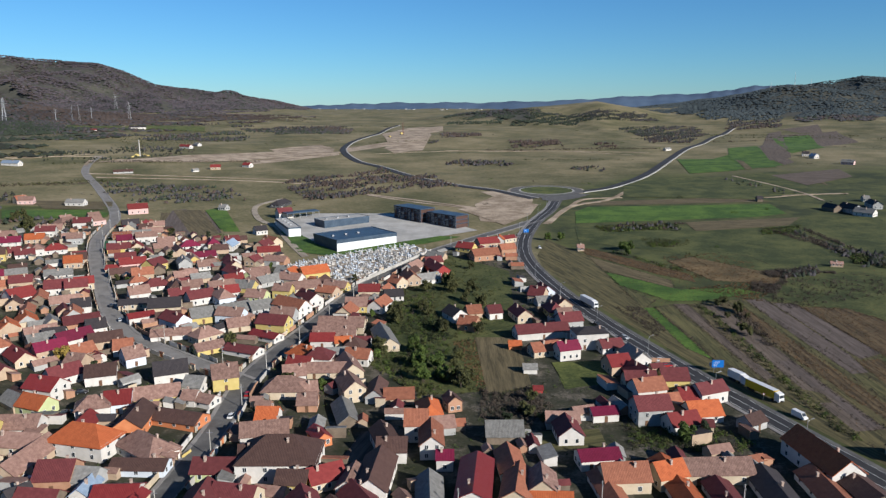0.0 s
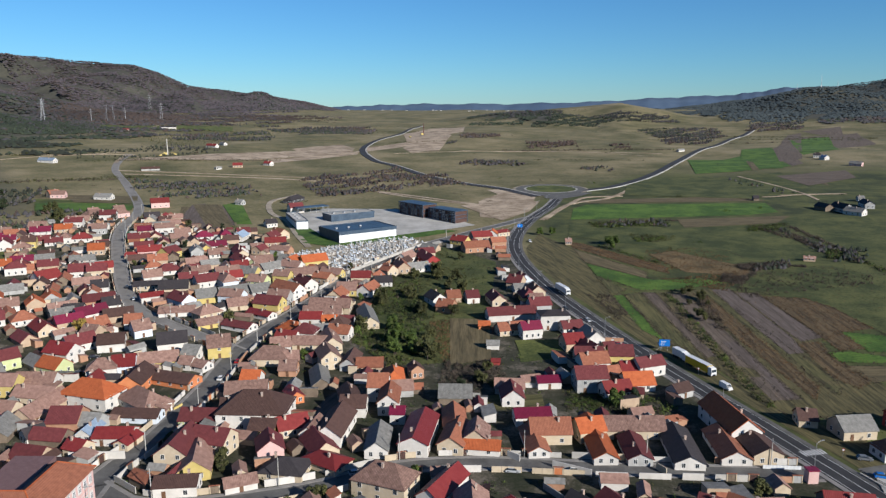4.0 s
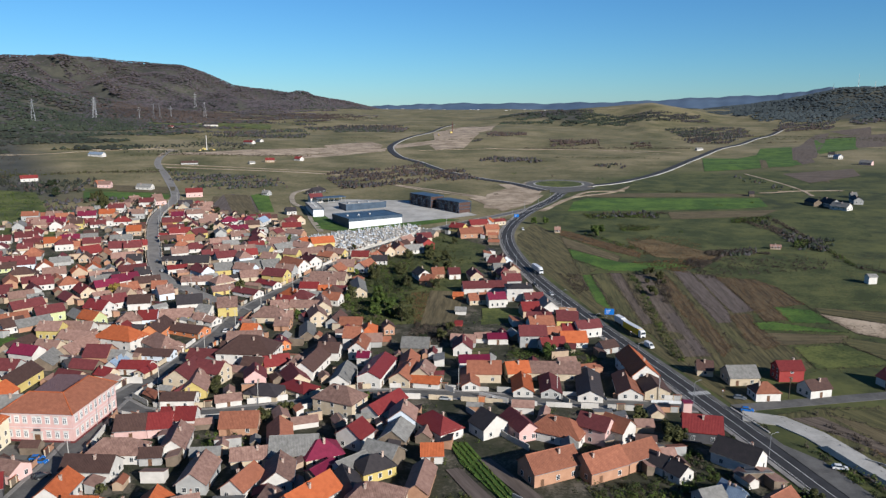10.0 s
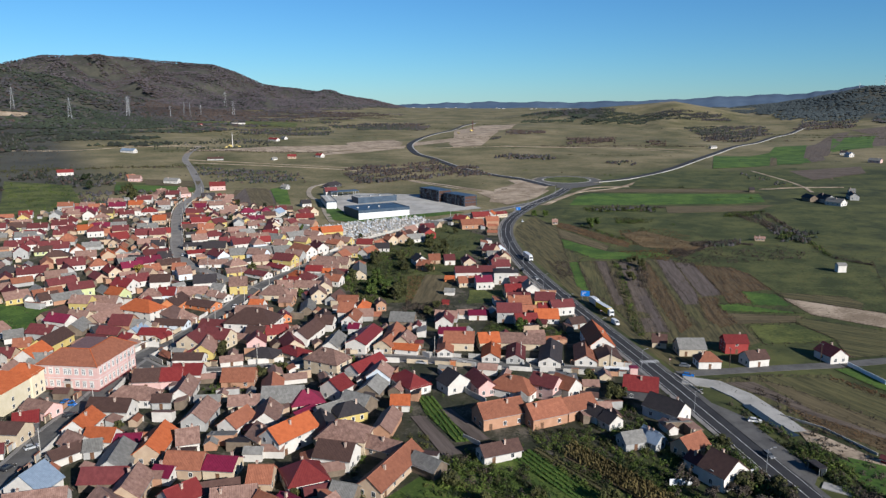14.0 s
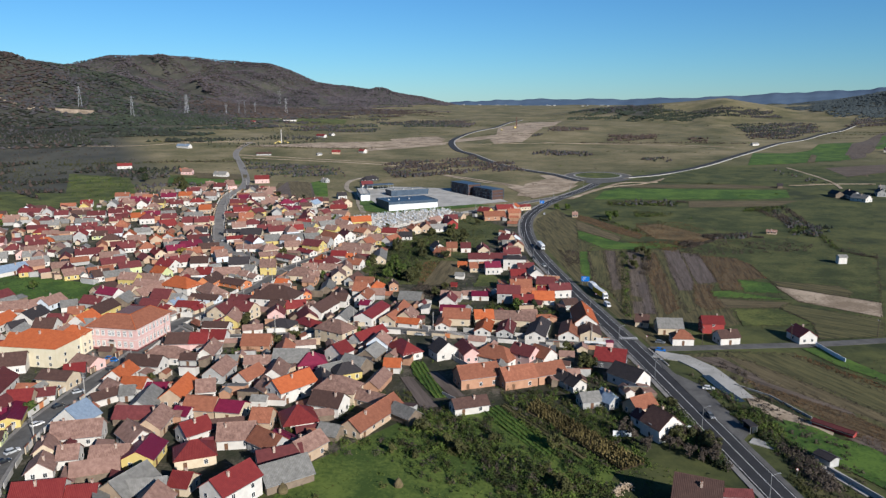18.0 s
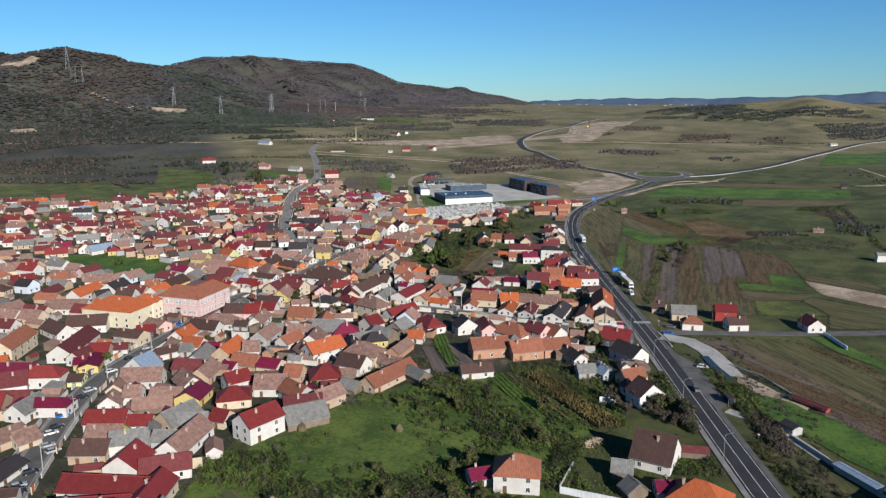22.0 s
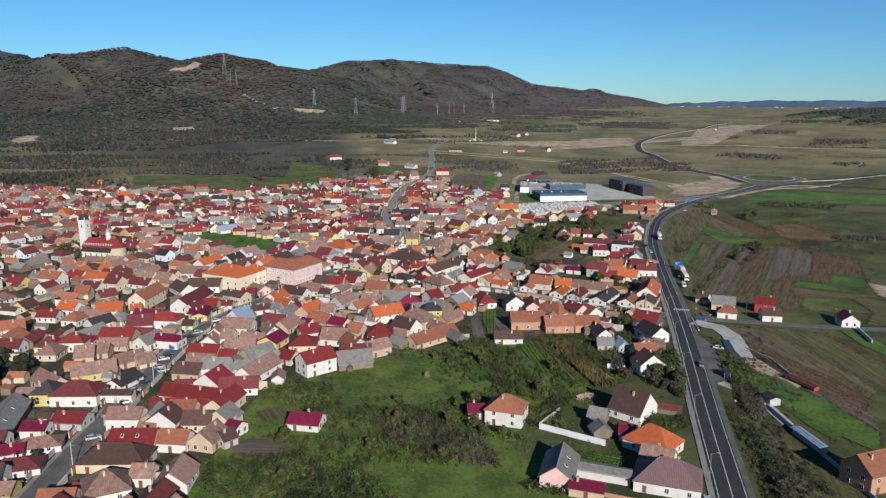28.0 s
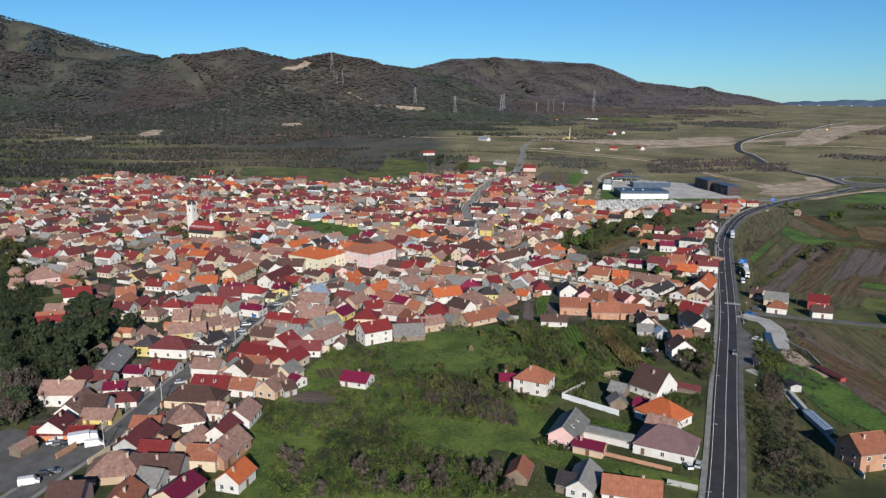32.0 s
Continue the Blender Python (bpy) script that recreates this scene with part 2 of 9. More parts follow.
# plants
LEAVES = {
    "green": ((0.024, 0.046, 0.006), (0.105, 0.150, 0.024)), "olive": ((0.022, 0.027, 0.007), (0.095, 0.095, 0.026)), "gold": ((0.16, 0.11, 0.02), (0.34, 0.24, 0.05)),
    "rust": ((0.08, 0.045, 0.02), (0.19, 0.11, 0.05)), "bare": ((0.034, 0.027, 0.02), (0.11, 0.086, 0.066)), "straw": ((0.085, 0.068, 0.022), (0.21, 0.165, 0.060)), "dark": ((0.01, 0.019, 0.006), (0.036, 0.05, 0.018)), "grassy": ((0.06, 0.095, 0.014), (0.16, 0.195, 0.04)),
}
for key, (a, b) in LEAVES.items():
    M["leaf_" + key] = material("leaf_" + key, a, b, scale=0.5, fine=2.5, rough=0.8, bump=0, vary=0.2)
    M["scrub_" + key] = material("scrub_" + key, a, b, scale=0.08, fine=1.5, rough=0.9, bump=0, vary=0.16, island=True)
M["bark"] = material("bark", (0.05, 0.038, 0.028), (0.11, 0.085, 0.065), scale=2, fine=12, rough=1)
M["court_green"] = material("court_turf", (0.016, 0.085, 0.042), (0.03, 0.13, 0.065), scale=0.4, fine=4, rough=0.95, bump=0.1)
M["steel"] = material("galvanised_steel", (0.30, 0.31, 0.32), (0.45, 0.46, 0.47), scale=1, rough=0.5, metal=0.6, bump=0)


# ---- helpers of the builder ----
def mesh(name, verts, faces, mats, slots=None, smooth=False):
    me = bpy.data.meshes.new(name)
    me.from_pydata([tuple(v) for v in verts], [], faces)
    for m in (mats if isinstance(mats, (list, tuple)) else [mats]):
        me.materials.append(m)
    if slots is not None:
        me.polygons.foreach_set("material_index", slots)
    if smooth:
        me.polygons.foreach_set("use_smooth", [True] * len(me.polygons))
    me.update()
    return me


def part_of(parent, name, me, m=None, label=""):
    ob = new(name, me)
    ob.parent = parent
    if m is not None:
        ob.matrix_basis = m
    if label:
        ob["label"] = label
    return ob


def box_data(x0, x1, y0, y1, z0, z1):
    v = [(x0, y0, z0), (x1, y0, z0), (x1, y1, z0), (x0, y1, z0), (x0, y0, z1), (x1, y0, z1), (x1, y1, z1), (x0, y1, z1)]
    f = [(0, 3, 2, 1), (4, 5, 6, 7), (0, 1, 5, 4), (1, 2, 6, 5), (2, 3, 7, 6), (3, 0, 4, 7)]
    return v, f


class Soup:
    """Gathers boxes and other pieces into one mesh."""

    def __init__(self):
        self.v, self.f, self.s = [], [], []

    def add(self, v, f, slot=0, m=None):
        k = len(self.v)
        self.v += [tuple(m @ Vector(p)) for p in v] if m is not None else list(v)
        self.f += [tuple(i + k for i in q) for q in f]
        self.s += [slot] * len(f)
        return self

    def box(self, x0, x1, y0, y1, z0, z1, slot=0, m=None):
        return self.add(*box_data(x0, x1, y0, y1, z0, z1), slot, m)

    def tube(self, p, q, r0, r1, sides=6, slot=0):
        p, q = Vector(p), Vector(q)
        t = (q - p).to_track_quat("Z", "Y")
        v = []
        for c, r in ((p, r0), (q, r1)):
            v += [tuple(c + t @ Vector((r * math.cos(2 * math.pi * i / sides), r * math.sin(2 * math.pi * i / sides), 0))) for i in range(sides)]
        f = [(i, (i + 1) % sides, sides + (i + 1) % sides, sides + i) for i in range(sides)] + [tuple(range(sides))[::-1], tuple(range(sides, 2 * sides))]
        return self.add(v, f, slot)

    def make(self, name, mats, smooth=False):
        return mesh(name, self.v, self.f, mats, self.s, smooth)


def up(x, y):
    return float(land(x, y))


# ---- terrain ----
RIDGES = {}
RIDGES["back"] = (620, [(-3866, 1087, 524), (-3752, 1403, 502), (-3635, 1667, 427), (-3433, 2037, 318), (-3342, 2179, 256)])
RIDGES["forest"] = (650, [(-2553, 591, 262), (-2456, 875, 250), (-2398, 1008, 248), (-2287, 1224, 225), (-2319, 1367, 250), (-2253, 1469, 269), (-2150, 1613, 300), (-1981, 1663, 257), (-1846, 1666, 223)])
RIDGES["spur"] = (360, [(-1677, 1404, 202), (-1428, 1382, 241), (-1501, 1592, 226), (-1554, 1947, 212)])
RIDGES["big"] = (620, [(-2213, 2567, 232), (-2058, 2823, 303), (-2000, 2989, 314), (-1830, 3101, 309), (-1504, 3283, 282), (-1414, 3327, 253), (-1298, 3379, 197), (-967, 3502, 150), (-793, 3555, 123), (-633, 3595, 84)])
RIDGES["mid"] = (330, [(-32, 2191, 60), (107, 2244, 80), (250, 2268, 94), (336, 2280, 102), (471, 2261, 112), (602, 2236, 88), (696, 2213, 71), (802, 2182, 56)])
RIDGES["tower"] = (330, [(799, 2579, 81), (952, 2473, 125), (1071, 2369, 157), (1144, 2335, 156), (1242, 2284, 138), (1372, 2209, 108)])
RIDGES["behind"] = (420, [(1495, 3602, 151), (1694, 3513, 185), (1798, 3461, 206), (1907, 3402, 224), (2049, 3318, 208), (2303, 3147, 178)])


def land(x, y):
    """Height of the ground, for arrays of x and y."""
    x, y = np.asarray(x, float), np.asarray(y, float)
    r = np.hypot(x - 60, y - 100)
    base = 0.029 * np.clip(r - 170, 0, 2600)
    base = base * np.clip(0.5 + (y + 0.35 * np.abs(x)) / 500, 0, 1)
    far = np.clip((r - 500) / 900, 0, 1)
    base = base + far * (4.5 * np.sin(x / 173 + 1.3) * np.sin(y / 211 + 0.4) + 2.5 * np.sin(x / 71 + y / 127) * np.sin(y / 83 - x / 190))
    rough = 15 * np.sin(x / 97 + 2) * np.sin(y / 113) + 10 * np.sin(x / 41 + y / 67) * np.sin(y / 53 - x / 79 + 1)
    z = base
    for width, crest in RIDGES.values():
        dist, top, run, way = np.full(x.shape, 1e9), np.zeros(x.shape), np.zeros(x.shape), 0.0
        for (ax, ay, az), (bx, by, bz) in zip(crest, crest[1:]):
            ux, uy = bx - ax, by - ay
            k = np.clip(((x - ax) * ux + (y - ay) * uy) / (ux * ux + uy * uy), 0, 1)
            d = np.hypot(x - ax - k * ux, y - ay - k * uy)
            top = np.where(d < dist, az + k * (bz - az), top)
            run = np.where(d < dist, way + k * np.hypot(ux, uy), run)
            dist = np.minimum(dist, d)
            way += math.hypot(ux, uy)
        fall = np.exp(-((dist / width) ** 1.5))
        gully = 0.5 + 0.5 * np.sin(run / 58 + 1.4 * np.sin(run / 170 + width) + dist / 190)
        up = np.clip(top - base, 0, None) * fall * (1 - 0.34 * np.clip(dist / 260, 0, 1) * gully)
        z = np.maximum(z, base + up + rough * np.clip(up / 90, 0, 1) * np.clip(dist / 120, 0.1, 1))
    return z


def build_ground():
    def axis(lo, hi, mid, fine, n):
        k = np.sinh(np.linspace(-1, 1, n) * 4.0)
        k = k / k.max()
        return np.where(k < 0, mid + k * (mid - lo), mid + k * (hi - mid))
    xs, ys = axis(-4900, 4900, 0, 10, 261), axis(-1500, 4950, 300, 10, 261)
    gx, gy = np.meshgrid(xs, ys)
    gz = land(gx, gy)
    nx, ny = len(xs), len(ys)
    idx = np.arange(nx * ny).reshape(ny, nx)
    quads = np.stack([idx[:-1, :-1], idx[:-1, 1:], idx[1:, 1:], idx[1:, :-1]], -1).reshape(-1, 4)
    me = mesh("ground", np.stack([gx, gy, gz], -1).reshape(-1, 3).tolist(), quads.tolist(), M["land"], smooth=True)
    rad = np.hypot(gx - 60, gy - 100)
    over = gz - 0.029 * np.clip(rad - 170, 0, 2600)
    woody = np.clip((over - 6) / 16, 0, 1) * ((gx < 250) | (gx > 760))
    slope = np.clip((-310 - gx - 0.8 * np.clip(gy - 600, 0, None)) / 120, 0, 1) * np.clip((gy + gx * 0.25 - 150) / 250, 0, 1) * np.clip((1250 - gy - 0.1 * gx) / 200, 0, 1)
    woody = np.maximum(woody, 0.85 * slope)
    green = np.clip((gx - 40) / 60, 0, 1) * np.clip((1050 - gy) / 250, 0, 1) * np.clip((gx * 1.6 + 620 - gy) / 120, 0, 1)
    green = np.maximum(green, np.clip((420 - gy) / 200, 0, 1))
    for lay, val in (("green_land", green), ("wood_floor", woody)):
        me.attributes.new(lay, "FLOAT", "POINT").data.foreach_set("value", val.reshape(-1).astype(np.float32))
    return tagged(new("ground", me), "rolling autumn meadow land around the village", "ground", kind="structure")


ground = build_ground()


def inside(x, y, poly):
    c = False
    for (ax, ay), (bx, by) in zip(poly, poly[1:] + poly[:1]):
        if (ay > y) != (by > y) and x < (bx - ax) * (y - ay) / (by - ay) + ax:
            c = not c
    return c


def patch(name, poly, mat, lift=0.1, cell=14.0, label="", category="field", rough=0.0):
    """A sheet that follows the ground inside a polygon."""
    bm = bmesh.new()
    bm.faces.new([bm.verts.new((x, y, 0)) for x, y in poly])
    xs, ys = [p[0] for p in poly], [p[1] for p in poly]
    for ax, lo, hi in ((0, min(xs), max(xs)), (1, min(ys), max(ys))):
        k = math.ceil((lo + 0.5) / cell) * cell
        while k < hi:
            co, no = [0, 0, 0], [0, 0, 0]
            co[ax], no[ax] = k, 1
            bmesh.ops.bisect_plane(bm, geom=bm.verts[:] + bm.edges[:] + bm.faces[:], plane_co=co, plane_no=no)
            k += cell
    z = land([v.co.x for v in bm.verts], [v.co.y for v in bm.verts])
    for v, h in zip(bm.verts, z):
        v.co.z = h + lift
    bm.normal_update()
    for f in bm.faces:
        if f.normal.z < 0:
            f.normal_flip()
    me = bpy.data.meshes.new(name)
    bm.to_mesh(me)
    bm.free()
    me.materials.append(mat)
    ob = new(name, me)
    return tagged(ob, label or name.replace("_", " "), category, kind="structure")


def smooth_line(pts, step=6.0):
    """Catmull-Rom through the points."""
    p = [2 * np.array(pts[0], float) - np.array(pts[1], float)] + [np.array(q, float) for q in pts] + [2 * np.array(pts[-1], float) - np.array(pts[-2], float)]
    out = []
    for a, b, c, d in zip(p, p[1:], p[2:], p[3:]):
        n = max(1, int(np.linalg.norm(c - b) / step))
        for i in range(n):
            t = i / n
            out.append(0.5 * (2 * b + (c - a) * t + (2 * a - 5 * b + 4 * c - d) * t * t + (3 * b - a - 3 * c + d) * t ** 3))
    out.append(p[-2])
    return np.array(out)


def sides(line, off):
    d = np.gradient(line, axis=0)
    d /= np.linalg.norm(d, axis=1)[:, None]
    return line + np.stack([d[:, 1], -d[:, 0]], 1) * off


def ribbon(name, line, a, b, lift, mat, thick=0.0, label="", category="road"):
    """A strip between the offsets a and b (metres to the right of the line)."""
    l, r = sides(line, a), sides(line, b)
    zl, zr = land(l[:, 0], l[:, 1]) + lift, land(r[:, 0], r[:, 1]) + lift
    n = len(line)
    v = [(*p, z) for p, z in zip(l, zl)] + [(*p, z) for p, z in zip(r, zr)]
    f = [(i, n + i, n + i + 1, i + 1) for i in range(n - 1)]
    if thick:
        v += [(x, y, z - thick) for x, y, z in v]
        f += [(i, i + 1, 2 * n + i + 1, 2 * n + i) for i in range(n - 1)] + [(n + i, 3 * n + i, 3 * n + i + 1, n + i + 1) for i in range(n - 1)]
    return tagged(new(name, mesh(name, v, f, mat)), label or name.replace("_", " "), category, kind="structure")


def dashes(name, line, off, width, on, gap, lift, label):
    seg = np.linalg.norm(np.diff(line, axis=0), axis=1)
    s = np.concatenate([[0], np.cumsum(seg)])
    soup, k = Soup(), 0.0
    while k + on < s[-1]:
        q = [np.array([np.interp(u, s, line[:, 0]), np.interp(u, s, line[:, 1])]) for u in (k, k + on)]
        d = (q[1] - q[0]) / np.linalg.norm(q[1] - q[0])
        nrm = np.array([d[1], -d[0]])
        c = [q[0] + nrm * (off - width / 2), q[1] + nrm * (off - width / 2), q[1] + nrm * (off + width / 2), q[0] + nrm * (off + width / 2)]
        soup.add([(p[0], p[1], up(p[0], p[1]) + lift) for p in c], [(3, 2, 1, 0)])
        k += on + gap
    return tagged(new(name, soup.make(name, M["paint"])), label, "road marking", kind="structure")


MAIN = smooth_line([(300, -420), (268, -310), (232, -190), (205, -95), (184, -16), (164, 52), (134, 154), (97, 269), (70, 358), (55, 444), (57, 510), (74, 584), (97, 651), (115, 725)])
CROSS = smooth_line([(138, 166), (181, 179), (221, 191), (330, 225)])
NORTH = smooth_line([(124.6, 165.2), (116, 165.2), (71, 166), (30, 168), (3, 164), (-22, 150), (-60, 140), (-80, 150)])
LONG = smooth_line([(150, -330), (92, -230), (52, -165), (34, -131), (21, -102), (-7, -58), (-55, 23), (-68, 72), (-73, 111), (-80, 150), (-76, 180), (-74, 221), (-74, 269), (-60, 333), (-45, 392), (-16, 466), (19, 519), (51, 561), (80, 600)])
WEST = smooth_line([(-74, 260), (-126, 299), (-147, 320), (-180, 375), (-241, 498), (-275, 606), (-360, 760), (-435, 889), (-487, 1039)])
STREETS = [MAIN, NORTH, LONG, WEST]
ribbon("road", MAIN, -4.2, 4.2, 0.16, M["asphalt"], 0.3, "new dark asphalt main road with white lines")
ribbon("road_line", MAIN, -3.75, -3.6, 0.175, M["paint"], 0, "white edge line on the main road", "road marking")
ribbon("road_line", MAIN, 3.6, 3.75, 0.175, M["paint"], 0, "white edge line on the main road", "road marking")
ribbon("road_line", MAIN, -0.09, 0.09, 0.175, M["paint"], 0, "solid white centre line on the main road", "road marking")
ribbon("road_shoulder", MAIN, 4.2, 6.0, 0.12, M["asphalt_old"], 0.2, "grey gravel shoulder of the main road")
ribbon("pavement", MAIN, -6.2, -4.5, 0.26, M["pavement"], 0.3, "pale concrete pavement along the main road", "pavement")
for line, wdt, what in ((CROSS, 3.0, "grey asphalt side road"), (NORTH, 3.0, "grey asphalt village street"), (LONG, 3.4, "grey asphalt village street"), (WEST, 3.0, "narrow grey village street")):
    ribbon("road", line, -wdt, wdt, 0.12, M["pale_road"] if line is WEST else M["asphalt_old"], 0.2, what)
    if line is not CROSS:
        for sgn in (-1, 1):
            ribbon("pavement", line, *sorted((sgn * wdt, sgn * (wdt + 1.4))), 0.22, M["pavement"], 0.25, "narrow grey village pavement", "pavement")

VILLAGE = [(60, -110), (9, -126), (-12, -112), (-72, -55), (-116, -28), (-203, -38), (-384, 22), (-538, 80), (-592, 160), (-580, 255), (-367, 376), (-300, 560), (-230, 560), (-111, 486), (-97, 427), (-53, 403), (-9, 483), (47, 510), (55, 444), (70, 358), (97, 269), (134, 154), (137, 112), (103, 85), (75, 90), (54, 77), (34, 41), (17, 15), (21, -16), (32, -45), (45, -66)]
GREEN = [(-240.3, 186.1), (-225.9, 208.2), (-199.8, 210.2), (-151.5, 206.1), (-144.3, 175.0), (-179.3, 169.4)]
GARDEN = [(-33, 283), (-25, 371), (2, 475), (40, 430), (30, 255), (-5, 250)]
patch("yard_ground", VILLAGE, M["yard"], 0.06, 14, "bare and grassy yard ground between the houses", "ground")
patch("green", GREEN, M["field_lush"], 0.1, 14, "bright green open field in the village", "field")
patch("garden_ground", GARDEN, M["field_pasture"], 0.1, 14, "overgrown garden ground", "ground")



EDGES, CLEAR, LAWN, BEDS = [], [], [], []


def field(name, kind, poly, lift, cell):
    words = {"lush": "bright green meadow strip", "grass": "green grass field", "plough": "brown ploughed field", "stubble": "straw-coloured stubble field", "maize": "dry brown maize field", "dry": "dry yellowish grass field", "sand": "pale bare earth field",
             "sward": "uneven bright green meadow grass", "pasture": "close-grazed olive green pasture", "rough": "rough brown fallow strip with dry weeds", "clod": "bare greyish ploughed earth strip", "ochre": "rust-coloured patch of dry reeds"}
    if name == "field" and max(p[1] for p in poly) < 520 and min(p[0] for p in poly) > 60:
        EDGES.append((kind, poly))
    if name == "meadow" and kind == "lush":
        LAWN.append(poly)
    if name == "garden_bed":
        BEDS.append((kind, poly))
    if kind == "sand" or (kind in ("lush", "grass") and poly[0][0] < -250):
        CLEAR.append(poly)
    _, ax, ay, bx, by = max((math.hypot(q[0] - p[0], q[1] - p[1]), *p, *q) for p, q in zip(poly, poly[1:] + poly[:1]))
    if name == "meadow":
        kind = "sward"
    turn = round((math.degrees(math.atan2(by - ay, bx - ax)) - 90) % 180 / 15) * 15 % 180
    return patch(name, poly, field_material(kind, turn), lift, cell, words[kind], "field")


def track(name, kind, half, pts):
    mats = {"sand": M["field_sand"], "gravel": M["gravel"], "asphalt": M["asphalt"], "concrete": M["concrete"]}
    line = smooth_line(pts, 10)
    if kind == "water":
        ribbon("water", line, -half, half, 0.42, M["water"], 0, "dark water in the concrete stream bed", "stream")
        return
    if kind == "lining":
        ribbon("stream_lining", line, -half, half, 0.36, M["concrete"], 0.4, "pale concrete lining of the stream bed", "culvert")
        return
    if name == "bypass":
        ribbon("road", line, -half, half, 0.45, M["asphalt"], 0.5, "new asphalt bypass road in the valley")
        ribbon("road_edge", line, half, half + 2.0, 0.6, M["concrete"], 0.6, "pale concrete drain beside the bypass", "road")
        return
    ribbon("track", line, -half, half, 0.3, mats[kind], 0.3, "pale unpaved field track" if kind == "sand" else "narrow grey access lane", "track")


field("field", "pasture", [(202.7, 418.0), (228.2, 422.1), (272.7, 393.6), (291.4, 372.5), (256.6, 257.0), (212.9, 284.2), (210.3, 299.9), (207.3, 334.5), (182.2, 359.4), (175.2, 374.0)], 0.0928, 14)
field("field", "rough", [(107.0, 356.0), (157.9, 368.8), (180.5, 359.1), (181.3, 295.3), (174.7, 261.2), (179.6, 237.4), (180.9, 211.4), (175.5, 205.9), (132.9, 204.1), (121.2, 262.3), (111.2, 282.9)], 0.0956, 14)
field("field", "lush", [(101.1, 355.2), (107.0, 356.0), (110.8, 283.9), (103.9, 298.7)], 0.0984, 14)
field("field", "dry", [(107.0, 356.0), (116.8, 361.3), (121.4, 268.6), (113.2, 280.4)], 0.1012, 14)
field("field", "plough", [(118.2, 361.3), (125.0, 361.3), (127.9, 255.5), (122.9, 262.3)], 0.1040, 14)
field("field", "stubble", [(125.1, 334.6), (129.4, 335.6), (130.0, 280.4), (126.2, 279.9)], 0.1068, 14)
field("field", "plough", [(132.9, 358.1), (140.8, 359.5), (143.8, 220.3), (132.6, 218.7)], 0.1096, 14)
field("field", "clod", [(135.9, 281.8), (141.4, 282.7), (142.8, 222.4), (138.0, 221.1)], 0.1124, 14)
field("field", "stubble", [(141.5, 359.4), (145.9, 360.3), (148.5, 278.2), (144.4, 277.3)], 0.1152, 14)
field("field", "maize", [(144.7, 350.6), (150.6, 359.5), (155.5, 232.9), (148.4, 220.5), (144.7, 283.0)], 0.1180, 14)
field("field", "dry", [(151.3, 361.0), (156.2, 363.8), (164.6, 235.1), (158.7, 224.8)], 0.1208, 14)
field("field", "clod", [(157.8, 367.3), (167.7, 369.1), (168.5, 287.4), (165.6, 269.0), (158.5, 267.6), (157.2, 316.4)], 0.1236, 14)
field("field", "maize", [(167.8, 280.2), (177.1, 282.8), (175.0, 263.7), (178.0, 239.7), (168.8, 230.4), (165.0, 242.4)], 0.1264, 14)
field("field", "clod", [(168.5, 361.3), (179.4, 358.2), (181.9, 288.4), (170.4, 283.0), (169.2, 305.5)], 0.1292, 14)
field("field", "maize", [(180.0, 354.0), (200.3, 349.7), (207.5, 333.9), (210.0, 300.0), (193.2, 295.1), (193.4, 273.6), (181.5, 271.7), (182.0, 301.4)], 0.1320, 14)
field("field", "lush", [(193.3, 296.1), (210.0, 290.5), (212.1, 269.0), (192.8, 269.5)], 0.1348, 14)
field("field", "lush", [(175.0, 269.0), (185.4, 270.2), (213.6, 256.0), (175.1, 258.0)], 0.1376, 14)
field("field", "stubble", [(174.7, 254.4), (211.7, 251.6), (205.2, 241.9), (177.7, 237.2)], 0.1404, 14)
field("field", "grass", [(182.1, 235.5), (204.4, 238.9), (215.5, 215.4), (181.9, 209.1)], 0.1432, 14)
field("field", "dry", [(207.6, 249.3), (247.4, 226.8), (239.9, 201.8), (211.4, 194.4), (214.4, 219.5), (205.3, 240.8)], 0.1460, 14)
field("field", "sand", [(211.7, 283.9), (256.4, 256.5), (248.8, 231.2), (216.4, 254.8)], 0.1488, 14)
field("field", "rough", [(212.9, 294.7), (245.4, 287.4), (248.7, 275.7), (243.3, 264.9), (213.1, 285.2)], 0.1516, 14)
field("field", "ochre", [(143.1, 452.4), (182.1, 474.8), (198.7, 462.8), (204.9, 418.3), (186.1, 397.0), (154.4, 405.4)], 0.1544, 14)
field("field", "maize", [(93.8, 492.3), (102.8, 486.5), (146.0, 418.1), (143.3, 402.4), (126.6, 422.2), (94.8, 473.0)], 0.1572, 14)
field("field", "lush", [(97.5, 426.8), (130.3, 387.4), (159.1, 390.8), (170.7, 380.7), (135.4, 366.3), (117.9, 366.4), (99.0, 397.7)], 0.1600, 14)
field("field", "stubble", [(95.0, 467.9), (130.8, 405.8), (127.0, 390.5), (96.9, 430.8)], 0.1628, 14)
field("field", "dry", [(98.8, 394.1), (110.8, 366.8), (100.7, 354.7)], 0.1656, 14)
field("field", "lush", [(116.7, 635.7), (132.9, 659.9), (301.0, 666.3), (293.3, 615.8), (262.1, 602.1), (107.3, 581.0)], 0.1684, 14)
field("field", "stubble", [(127.4, 687.7), (299.6, 710.4), (306.6, 678.5), (133.0, 668.0)], 0.1712, 30)
field("field", "stubble", [(195.7, 582.0), (295.8, 597.1), (270.9, 563.2), (192.4, 545.7)], 0.1740, 14)
field("field", "pasture", [(103.0, 559.6), (187.7, 544.6), (269.7, 557.3), (294.4, 590.7), (359.4, 598.0), (322.9, 476.8), (264.5, 437.8), (189.1, 426.5), (152.8, 474.4), (97.5, 514.8)], 0.1768, 14)
